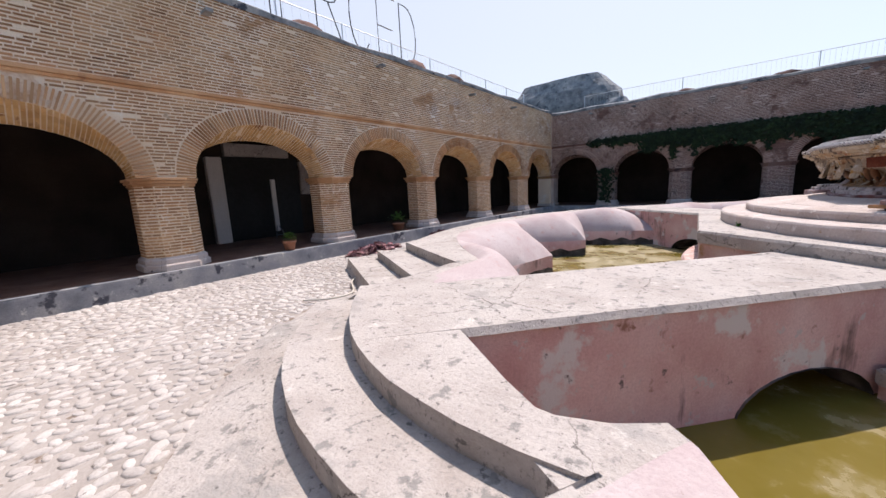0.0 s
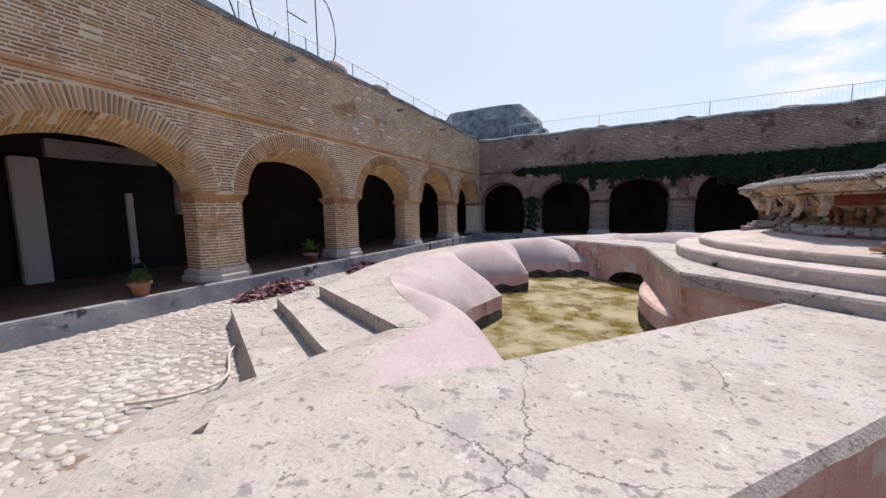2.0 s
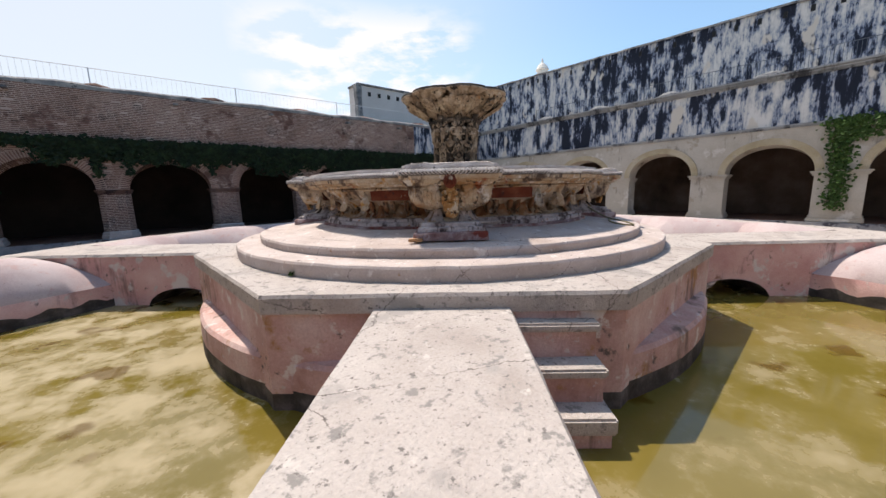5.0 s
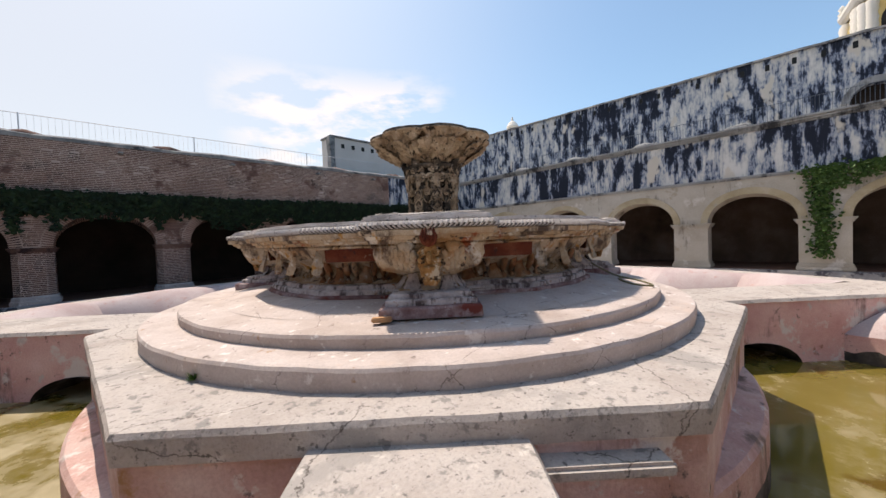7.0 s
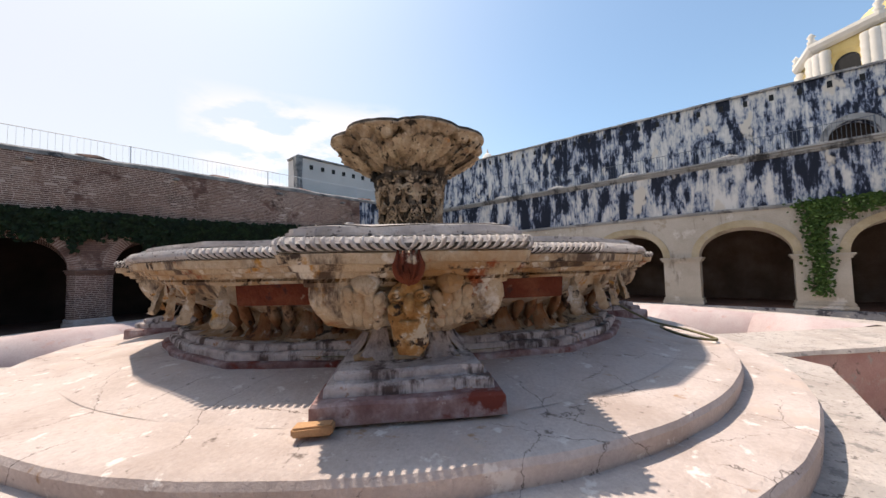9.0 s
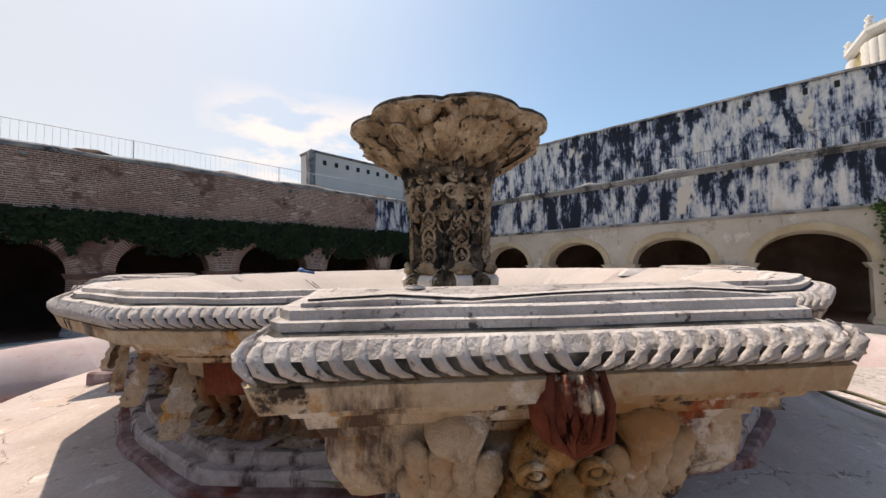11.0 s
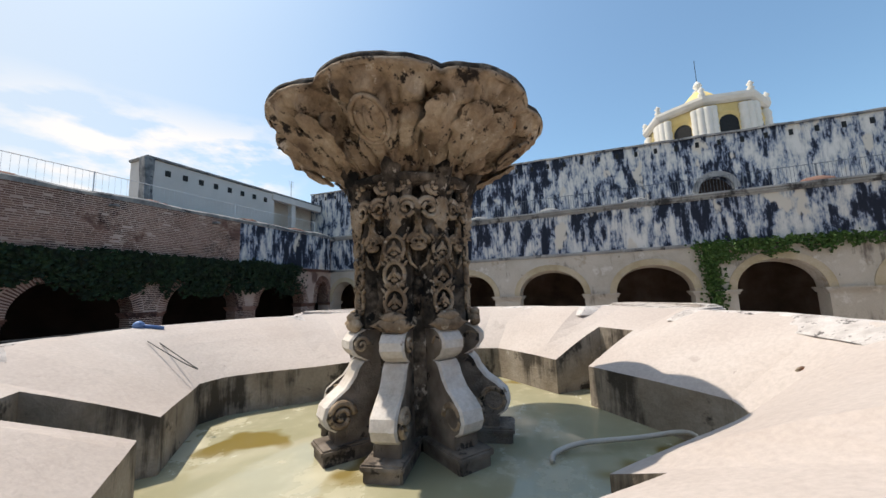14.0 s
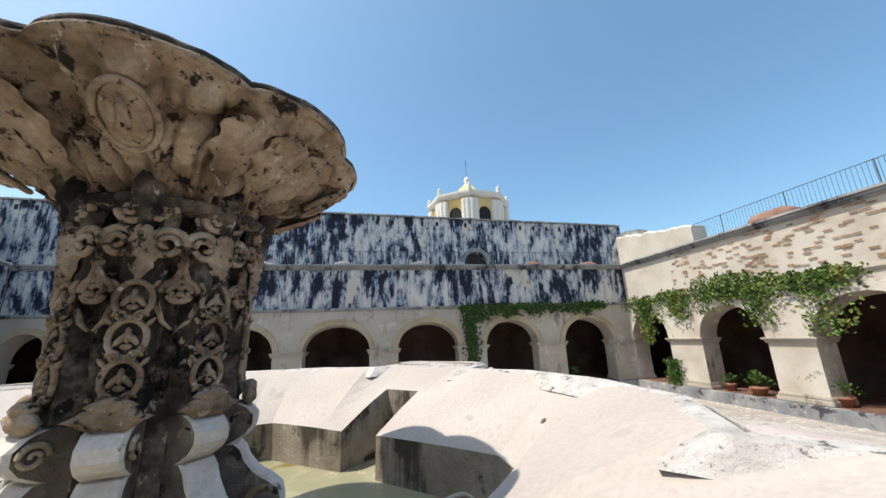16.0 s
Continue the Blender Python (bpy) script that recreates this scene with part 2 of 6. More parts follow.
# The north wall's shade is put into this darker brick and mortar.
BRICKB = material("dull rose brick with shade in tone", [(0.12, 0.062, 0.048), (0.20, 0.112, 0.088), (0.30, 0.19, 0.15)], 0.6, 0.92, 0.6, 45,
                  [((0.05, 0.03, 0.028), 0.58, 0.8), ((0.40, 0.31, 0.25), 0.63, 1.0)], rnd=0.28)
MORTARB = material("rose grey mortar with shade in tone", [(0.34, 0.25, 0.205), (0.46, 0.355, 0.305), (0.56, 0.46, 0.405)], 0.5, 0.95, 0.6, 45,
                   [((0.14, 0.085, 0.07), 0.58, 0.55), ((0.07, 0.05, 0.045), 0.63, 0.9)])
SOFFIT = material("ochre arch soffit brick", [(0.50, 0.27, 0.10), (0.62, 0.385, 0.17), (0.70, 0.49, 0.27)], 1.6, 0.9, 0.6, 40,
                  [((0.30, 0.15, 0.07), 0.60, 3.0)], rnd=0.15)
CREAM = material("cream lime render", [(0.42, 0.365, 0.30), (0.51, 0.46, 0.39), (0.58, 0.53, 0.465)], 0.5, 0.92, 0.5, 30,
                 [((0.60, 0.56, 0.51), 0.57, 0.9), ((0.40, 0.34, 0.27), 0.60, 1.1), ((0.20, 0.17, 0.145), 0.66, 2.2)], streak=((0.16, 0.135, 0.115), 0.03, 1.6))
ARCHCREAM = material("yellowed arch render", [(0.40, 0.32, 0.20), (0.48, 0.40, 0.27), (0.54, 0.46, 0.35)], 1.2, 0.92, 0.3, 30,
                     [((0.40, 0.34, 0.26), 0.62, 3.0)])
STAINED2 = material("grey weathered parapet render", [(0.24, 0.24, 0.24), (0.36, 0.36, 0.36), (0.50, 0.49, 0.47)], 0.5, 0.92, 0.4, 30,
                    [((0.46, 0.40, 0.33), 0.64, 0.7)], streak=((0.05, 0.05, 0.055), 0.12, 1.3))
SWALL = material("patched cream ruin render", [(0.50, 0.43, 0.36), (0.62, 0.56, 0.49), (0.70, 0.65, 0.58)], 0.6, 0.92, 0.5, 30,
                 [((0.30, 0.20, 0.14), 0.64, 1.3), ((0.18, 0.16, 0.14), 0.66, 0.9)])
KERB = material("blue grey kerb plaster", [(0.18, 0.185, 0.205), (0.30, 0.30, 0.315), (0.44, 0.42, 0.405)], 1.4, 0.9, 0.6, 30,
                [((0.07, 0.07, 0.085), 0.57, 1.6), ((0.60, 0.56, 0.52), 0.62, 2.8)])
# Gallery shade is put into these plaster colours, deeper west and north than east.
GALLERY = material("gallery plaster with shade in tone", [(0.02, 0.014, 0.011), (0.033, 0.023, 0.019), (0.05, 0.036, 0.028)], 0.6, 0.95, 0.3, 30)
GALLERYEAST = material("brown gallery plaster, lighter shade tone", [(0.06, 0.038, 0.028), (0.12, 0.082, 0.062), (0.20, 0.15, 0.12)], 0.5, 0.95, 0.3, 30)
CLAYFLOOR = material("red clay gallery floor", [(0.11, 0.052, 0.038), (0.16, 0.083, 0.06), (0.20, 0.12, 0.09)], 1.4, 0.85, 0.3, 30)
STONE = material("pale court cobble", [(0.37, 0.335, 0.31), (0.45, 0.41, 0.385), (0.51, 0.475, 0.445)], 0.9, 0.9, 0.6, 40,
                 [((0.27, 0.235, 0.21), 0.62, 3.5), ((0.20, 0.18, 0.165), 0.66, 9.0)], rnd=0.13)
EARTH = material("dusty court ground", [(0.30, 0.265, 0.24), (0.385, 0.345, 0.315), (0.44, 0.40, 0.37)], 0.6, 0.95, 0.5, 30,
                 [((0.20, 0.15, 0.115), 0.62, 3.0)])
RUIN = material("grey ruined masonry", [(0.10, 0.105, 0.115), (0.24, 0.245, 0.25), (0.38, 0.37, 0.35)], 1.6, 0.95, 1.0, 12,
                [((0.05, 0.055, 0.065), 0.58, 1.8)])
TOWERWHITE = material("whitewashed tower render", [(0.58, 0.55, 0.52), (0.64, 0.61, 0.58), (0.68, 0.65, 0.62)], 0.5, 0.9, 0.2, 30)
DOMEWHITE = material("white church stucco", [(0.68, 0.66, 0.60), (0.74, 0.72, 0.66), (0.78, 0.76, 0.72)], 0.8, 0.85, 0.2, 20)
DOMEYELLOW = material("yellow church paint", [(0.66, 0.50, 0.20), (0.72, 0.57, 0.26), (0.74, 0.62, 0.34)], 0.8, 0.85, 0.2, 20)
LEAF = material("green creeper leaf", [(0.035, 0.085, 0.015), (0.06, 0.13, 0.025), (0.10, 0.18, 0.04)], 2.5, 0.6, 0.0, 30, rnd=0.35)
LEAFPALE = material("yellowing creeper leaf", [(0.045, 0.10, 0.018), (0.10, 0.16, 0.03), (0.22, 0.22, 0.05)], 1.2, 0.6, 0.0, 30, rnd=0.35)
# Near-black copy of the leaf green; the north wall's shade is in it.
LEAFSHADE = material("ivy leaf with shade in tone", [(0.005, 0.012, 0.005), (0.009, 0.022, 0.008), (0.017, 0.038, 0.012)], 2.5, 0.6, 0.0, 30, rnd=0.35)
TWIG = material("brown vine stem", [(0.10, 0.07, 0.045), (0.16, 0.11, 0.07)], 6, 0.9, 0.3, 60)
IRON = material("dark painted iron", [(0.02, 0.022, 0.026), (0.035, 0.037, 0.042)], 8, 0.5, 0.1, 60, metal=0.4)
THINRAIL = material("pale galvanised wire", [(0.55, 0.57, 0.6), (0.62, 0.64, 0.66)], 8, 0.5, 0.1, 60, metal=0.3)
RAIL = material("grey steel rail", [(0.10, 0.12, 0.15), (0.16, 0.18, 0.21)], 8, 0.5, 0.1, 60, metal=0.5)
HOSE = material("dirty white hose", [(0.52, 0.48, 0.42), (0.62, 0.58, 0.52)], 6, 0.5, 0.1, 60)
OLIVEHOSE = material("olive rubber hose", [(0.10, 0.09, 0.05), (0.20, 0.18, 0.09)], 6, 0.5, 0.1, 60)
CLAYPOT = material("terracotta pot", [(0.30, 0.13, 0.08), (0.38, 0.19, 0.12)], 5, 0.85, 0.3, 60)
FLOWER = material("dried purple blossom", [(0.16, 0.06, 0.08), (0.30, 0.16, 0.17), (0.42, 0.30, 0.28)], 9, 0.9, 0.0, 60, rnd=0.4)
BLUE = material("blue plastic tarpaulin", [(0.06, 0.14, 0.36), (0.20, 0.30, 0.50)], 6, 0.5, 0.2, 40)
# Cable rubber; also the black that stands in for shade in openings and holes.
BLACK = material("black rubber and hole shade", [(0.012, 0.012, 0.012), (0.02, 0.02, 0.02)], 6, 0.5, 0.0, 40)


def water_material(name, deep, pale, scum, level, west_gleam=0.0):
    m = bpy.data.materials.new(name)
    m.use_nodes = True
    t = m.node_tree
    n, l = t.nodes, t.links.new
    b = n["Principled BSDF"]
    b.inputs["Roughness"].default_value = 0.06
    b.inputs["Specular IOR Level"].default_value = 0.5
    ge = n.new("ShaderNodeNewGeometry")

    def nz(sc, det, r):
        q = n.new("ShaderNodeTexNoise")
        q.inputs["Scale"].default_value, q.inputs["Detail"].default_value, q.inputs["Roughness"].default_value = sc, det, r
        l(ge.outputs["Position"], q.inputs["Vector"])
        return q
    ramp = n.new("ShaderNodeValToRGB")
    cr = ramp.color_ramp
    cr.elements[0].position, cr.elements[1].position = 0.3, 0.7
    cr.elements[0].color, cr.elements[1].color = (*deep, 1), (*pale, 1)
    l(nz(0.55, 5, 0.6).outputs[0], ramp.inputs[0])
    mr = n.new("ShaderNodeMapRange")
    mr.inputs["From Min"].default_value, mr.inputs["From Max"].default_value = level, level + 0.26
    # paler to the west: scum, and the sky's reflection put into the colour
    dt = n.new("ShaderNodeVectorMath")
    dt.operation = 'DOT_PRODUCT'
    dt.inputs[1].default_value = (-0.745, 0.667, 0)
    l(ge.outputs["Position"], dt.inputs[0])
    dm = n.new("ShaderNodeMapRange")
    dm.inputs["From Min"].default_value, dm.inputs["From Max"].default_value, dm.inputs["To Max"].default_value = 4.0, 8.0, west_gleam
    l(dt.outputs["Value"], dm.inputs[0])
    ad = n.new("ShaderNodeMath")
    ad.operation = 'ADD'
    l(nz(1.1, 9, 0.68).outputs[0], ad.inputs[0]); l(dm.outputs[0], ad.inputs[1])
    l(ad.outputs[0], mr.inputs[0])
    mx = n.new("ShaderNodeMixRGB")
    l(mr.outputs[0], mx.inputs[0]); l(ramp.outputs[0], mx.inputs[1])
    mx.inputs[2].default_value = (*scum, 1)
    mr2 = n.new("ShaderNodeMapRange")
    mr2.inputs["From Min"].default_value, mr2.inputs["From Max"].default_value = 0.62, 0.66
    l(nz(0.8, 3, 0.5).outputs[0], mr2.inputs[0])
    mx2 = n.new("ShaderNodeMixRGB")
    l(mr2.outputs[0], mx2.inputs[0]); l(mx.outputs[0], mx2.inputs[1])
    mx2.inputs[2].default_value = (deep[0] * 0.8, deep[1] * 0.62, deep[2] * 0.3, 1)
    l(mx2.outputs[0], b.inputs["Base Color"])
    rr = n.new("ShaderNodeMapRange")
    rr.inputs["To Min"].default_value, rr.inputs["To Max"].default_value = 0.06, 0.75
    l(mr.outputs[0], rr.inputs[0]); l(rr.outputs[0], b.inputs["Roughness"])
    bp = n.new("ShaderNodeBump")
    bp.inputs["Strength"].default_value, bp.inputs["Distance"].default_value = 0.06, 0.01
    l(nz(7, 3, 0.5).outputs[0], bp.inputs["Height"]); l(bp.outputs[0], b.inputs["Normal"])
    return m


POND = water_material("murky olive pond", (0.125, 0.097, 0.014), (0.19, 0.148, 0.04), (0.30, 0.25, 0.145), 0.50, 0.12)
BASINWATER = water_material("pale green basin water", (0.26, 0.25, 0.15), (0.40, 0.37, 0.25), (0.50, 0.465, 0.34), 0.50)


def stained_render():
    """White render under blue-black lichen: blotches run together, drawn out downwards, with bare patches between."""
    m = bpy.data.materials.new("black stained white render")
    m.use_nodes = True
    n, l = m.node_tree.nodes, m.node_tree.links.new
    b = n["Principled BSDF"]
    b.inputs["Roughness"].default_value = 0.92
    b.inputs["Specular IOR Level"].default_value = 0.2
    ge = n.new("ShaderNodeNewGeometry")

    def nz(scale, stretch, det, rough):
        mp = n.new("ShaderNodeMapping")
        mp.inputs["Scale"].default_value = stretch
        l(ge.outputs["Position"], mp.inputs[0])
        q = n.new("ShaderNodeTexNoise")
        q.inputs["Scale"].default_value, q.inputs["Detail"].default_value, q.inputs["Roughness"].default_value = scale, det, rough
        l(mp.outputs[0], q.inputs["Vector"])
        return q.outputs[0]

    def mathn(kind, a, v):
        q = n.new("ShaderNodeMath")
        q.operation = kind
        l(a, q.inputs[0])
        if isinstance(v, float):
            q.inputs[1].default_value = v
        else:
            l(v, q.inputs[1])
        return q.outputs[0]
    blot = nz(1.8, (1, 1, 0.45), 10, 0.7)
    runs = nz(4.2, (1, 1, 0.12), 8, 0.72)
    wide = nz(0.32, (1, 1, 0.6), 3, 0.5)
    total = mathn('ADD', mathn('ADD', mathn('MULTIPLY', blot, 0.56), mathn('MULTIPLY', runs, 0.32)), mathn('MULTIPLY', wide, 0.22))
    ramp = n.new("ShaderNodeValToRGB")
    cr = ramp.color_ramp
    cr.elements[0].position, cr.elements[0].color = 0.51, (0.02, 0.024, 0.038, 1)
    cr.elements[1].position, cr.elements[1].color = 0.645, (0.66, 0.64, 0.61, 1)
    for p, c in ((0.532, (0.045, 0.056, 0.09)), (0.545, (0.16, 0.195, 0.275)), (0.57, (0.36, 0.385, 0.43)), (0.597, (0.54, 0.53, 0.51))):
        cr.elements.new(p).color = (*c, 1)
    l(total, ramp.inputs[0])
    bare = n.new("ShaderNodeMapRange")
    bare.inputs["From Min"].default_value, bare.inputs["From Max"].default_value = 0.63, 0.66
    l(nz(0.9, (1, 1, 0.5), 4, 0.5), bare.inputs[0])
    mx = n.new("ShaderNodeMixRGB")
    mx.inputs[2].default_value = (0.60, 0.55, 0.48, 1)
    l(bare.outputs[0], mx.inputs[0]); l(ramp.outputs[0], mx.inputs[1]); l(mx.outputs[0], b.inputs["Base Color"])
    bp = n.new("ShaderNodeBump")
    bp.inputs["Strength"].default_value, bp.inputs["Distance"].default_value = 0.6, 0.03
    l(nz(5, (1, 1, 1), 8, 0.7), bp.inputs["Height"]); l(bp.outputs[0], b.inputs["Normal"])
    return m


STAINED = stained_render()


# ---- mesh helpers ----
def mesh(name, verts, faces, mats, smooth=False, idx=None):
    me = bpy.data.meshes.new(name)
    me.from_pydata([tuple(v) for v in verts], [], faces)
    for m in (mats if isinstance(mats, (list, tuple)) else [mats]):
        me.materials.append(m)
    if idx is not None:
        me.polygons.foreach_set("material_index", idx)
    if smooth:
        me.polygons.foreach_set("use_smooth", [True] * len(me.polygons))
    me.update()
    return me


def part(name, me, parent=None, label="", m=None):
    ob = new(name, me)
    if parent is not None:
        ob.parent = parent
    if m is not None:
        ob.matrix_basis = m
    return tagged(ob, label)


def box(x0, y0, z0, x1, y1, z1, bevel=0.0):
    """Corners and faces of a box with chamfered edges where bevel is given."""
    bm = bmesh.new()
    bmesh.ops.create_cube(bm, size=1)
    bmesh.ops.scale(bm, vec=(x1 - x0, y1 - y0, z1 - z0), verts=bm.verts)
    bmesh.ops.translate(bm, vec=((x0 + x1) / 2, (y0 + y1) / 2, (z0 + z1) / 2), verts=bm.verts)
    if bevel:
        bmesh.ops.bevel(bm, geom=bm.edges[:], offset=bevel, segments=2, affect='EDGES')
    bm.verts.index_update()
    v = [tuple(a.co) for a in bm.verts]
    f = [[a.index for a in q.verts] for q in bm.faces]
    bm.free()
    return v, f


def join(chunks):
    V, F = [], []
    for v, f in chunks:
        o = len(V)
        V += [tuple(a) for a in v]
        F += [[i + o for i in q] for q in f]
    return V, F


def loft(rings, closed=True, cap_first=False, cap_last=False):
    n = len(rings[0])
    V = [p for r in rings for p in r]
    F = []
    for k in range(len(rings) - 1):
        for i in range(n if closed else n - 1):
            j = (i + 1) % n
            F.append((k * n + i, k * n + j, (k + 1) * n + j, (k + 1) * n + i))
    if cap_first:
        F.append(tuple(reversed(range(n))))
    if cap_last:
        F.append(tuple((len(rings) - 1) * n + i for i in range(n)))
    return V, F


def tube(path, r, seg=6, closed=False):
    """A round rod along a list of points."""
    P = [Vector(p) for p in path]
    rings = []
    for i, p in enumerate(P):
        a, b = P[max(i - 1, 0)], P[min(i + 1, len(P) - 1)]
        d = (b - a).normalized()
        u = d.cross(Vector((0, 0, 1)))
        u = u.normalized() if u.length > 1e-3 else Vector((1, 0, 0))
        q = d.cross(u)
        rr = r if not isinstance(r, (list, tuple)) else r[i]
        rings.append([p + rr * (math.cos(t) * u + math.sin(t) * q) for t in (2 * math.pi * k / seg for k in range(seg))])
    return loft(rings, True, True, True)


def rough_mesh(v, amount, scale=1.5):
    """Small uneven shifts, as worn masonry has."""
    return [tuple(Vector(p) + amount * Vector(noise.noise_vector(Vector(p) * scale))) for p in v]


def lathe(profile, seg=48, lobes=None):
    rings = []
    for r, z in profile:
        ring = []
        for k in range(seg):
            t = 2 * math.pi * k / seg
            rr = r * (lobes(t, z) if lobes else 1)
            ring.append((rr * math.cos(t), rr * math.sin(t), z))
        rings.append(ring)
    return rings


# ---- plan of the court ----
XL, YB, XW, YS = -10.18, 26.96, 22.31, -4.6
SPRING, STRING, TERRACE, KERBTOP, GROUND = 1.96, 4.02, 6.4, -0.3, -0.76
DEPTH = 0.9
FC, FTURN = (5.911, 12.156), -41.84
FM = pose(FC[0], FC[1], 0, 0, 0, FTURN)
SIDES = {
    "west": lambda s, d, z: (XL - d, s, z),
    "north": lambda s, d, z: (s, YB + d, z),
    "east": lambda s, d, z: (XW + d, s, z),
    "south": lambda s, d, z: (s, YS - d, z),
}
PIERS = {
    "west": [(-7.8, -6.6), (-2.85, -1.65), (2.12, 3.34), (7.07, 8.29), (12.02, 13.24), (16.97, 18.19), (21.92, 23.12), (26.6, 26.96)],
    "north": [(-10.18, -10.0), (-6.82, -5.68), (-2.49, -1.33), (1.98, 3.29), (6.4, 7.6), (10.93, 12.1), (15.45, 16.6), (19.9, 21.0), (22.1, 22.31)],
    "east": [(-4.6, -3.34), (-0.27, 1.38), (4.40, 5.97), (9.21, 10.69), (13.97, 15.38), (18.7, 20.1), (23.35, 24.7), (26.8, 26.96)],
    "south": [(22.1, 22.31), (17.6, 19.5), (13.1, 14.68), (8.6, 9.9), (4.0, 5.3), (-0.6, 0.7), (-5.2, -3.9), (-10.18, -9.0)],
}
RISE = {"west": (1.5, 1.15), "north": (1.42, 1.25), "east": (1.3, 1.2), "south": (1.4, 1.3)}


def bays(side):
    p = sorted(PIERS[side])
    return [(p[i][1], p[i + 1][0]) for i in range(len(p) - 1)]


def arch_z(a, b, rise, s):
    u = (s - (a + b) / 2) / ((b - a) / 2)
    return SPRING + rise * math.sqrt(max(0.0, 1 - u * u))


CHAMFER = {"west": 0.3, "north": 0.22}


def pier_plan(side, a, b, e=0.0):
    """Outline of a brick pier with its court-side corners cut off, grown by e."""
    c = CHAMFER[side]
    return [(a - e, DEPTH + e), (a - e, c - e * 0.4), (a + c - e * 0.4, -e), (b - c + e * 0.4, -e), (b + e, c - e * 0.4), (b + e, DEPTH + e)]


def pier_block(side, a, b, levels):
    """A moulded block round a pier; levels: (growth, height) from below."""
    at = SIDES[side]
    return loft([[at(s, d, z) for s, d in pier_plan(side, a, b, e)] for e, z in levels], True, True, True)


def arcade(side, top, mats, N=20):
    """A wall on piers with arched openings through its whole thickness. Materials: face, soffit."""
    at = SIDES[side]
    rf, rb = RISE[side]
    V, F, I = [], [], []

    def quad(pts, m):
        o = len(V)
        V.extend(at(*p) for p in pts)
        F.append(tuple(range(o, o + 4)))
        I.append(m)
    for a, b in sorted(PIERS[side]):
        low = KERBTOP
        if side in CHAMFER and b - a > 0.8:
            low = SPRING
            plan = pier_plan(side, a, b)
            for (s0, q0), (s1, q1) in zip(plan, plan[1:]):
                quad([(s0, q0, KERBTOP), (s1, q1, KERBTOP), (s1, q1, SPRING), (s0, q0, SPRING)], 1)
        else:
            for s in (a, b):
                quad([(s, 0, KERBTOP), (s, DEPTH, KERBTOP), (s, DEPTH, SPRING), (s, 0, SPRING)], 1)
        quad([(a, 0, low), (b, 0, low), (b, 0, top), (a, 0, top)], 0)
        quad([(a, DEPTH, KERBTOP), (b, DEPTH, KERBTOP), (b, DEPTH, top), (a, DEPTH, top)], 0)
        quad([(a, 0, top), (b, 0, top), (b, DEPTH, top), (a, DEPTH, top)], 0)
    for a, b in bays(side):
        ss = [(a + b) / 2 - (b - a) / 2 * math.cos(math.pi * k / N) for k in range(N + 1)]
        for s0, s1 in zip(ss, ss[1:]):
            f0, f1 = arch_z(a, b, rf, s0), arch_z(a, b, rf, s1)
            b0, b1 = arch_z(a, b, rb, s0), arch_z(a, b, rb, s1)
            quad([(s0, 0, f0), (s1, 0, f1), (s1, 0, top), (s0, 0, top)], 0)
            quad([(s0, DEPTH, b0), (s1, DEPTH, b1), (s1, DEPTH, top), (s0, DEPTH, top)], 0)
            quad([(s0, 0, f0), (s1, 0, f1), (s1, DEPTH, b1), (s0, DEPTH, b0)], 1)
            quad([(s0, 0, top), (s1, 0, top), (s1, DEPTH, top), (s0, DEPTH, top)], 0)
    return part("wall_" + side, mesh("wall", V, F, mats, idx=I))


def band(side, s0, s1, d0, d1, z0, z1, bevel=0.02):
    """A straight moulding along a wall, from depth d0 (minus: proud) to d1."""
    v, f = box(min(s0, s1), d0, z0, max(s0, s1), d1, z1, bevel)
    at = SIDES[side]
    return [at(*p) for p in v], f


WALLTOP = {"west": 6.55, "north": 6.42, "east": 6.3, "south": 6.3}
walls = {
    "west": arcade("west", WALLTOP["west"], [MORTAR, MORTAR]),
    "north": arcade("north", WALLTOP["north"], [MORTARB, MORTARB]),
    "east": arcade("east", STRING, [CREAM, CREAM]),
    "south": arcade("south", STRING, [SWALL, CREAM]),
}
tagged(walls["west"], "old tan brick arcade wall with ochre arch soffits", "wall", kind="structure")
tagged(walls["north"], "rose brick arcade wall with shade in its colour, hung with ivy", "wall", kind="structure")
tagged(walls["east"], "cream rendered arcade wall with yellowed arches", "wall", kind="structure")
tagged(walls["south"], "patched cream and brick arcade wall with creepers", "wall", kind="structure")
for side, mat_ in (("east", STAINED), ("south", SWALL)):
    s0, s1 = sorted(PIERS[side])[0][0], sorted(PIERS[side])[-1][1]
    v, f = band(side, s0, s1, 0.03, DEPTH, STRING + 0.1, 6.3, 0)
    part("upper_wall", mesh("upper", v, f, mat_), walls[side], "black streaked upper wall render" if side == "east" else "patched brick and render upper wall")

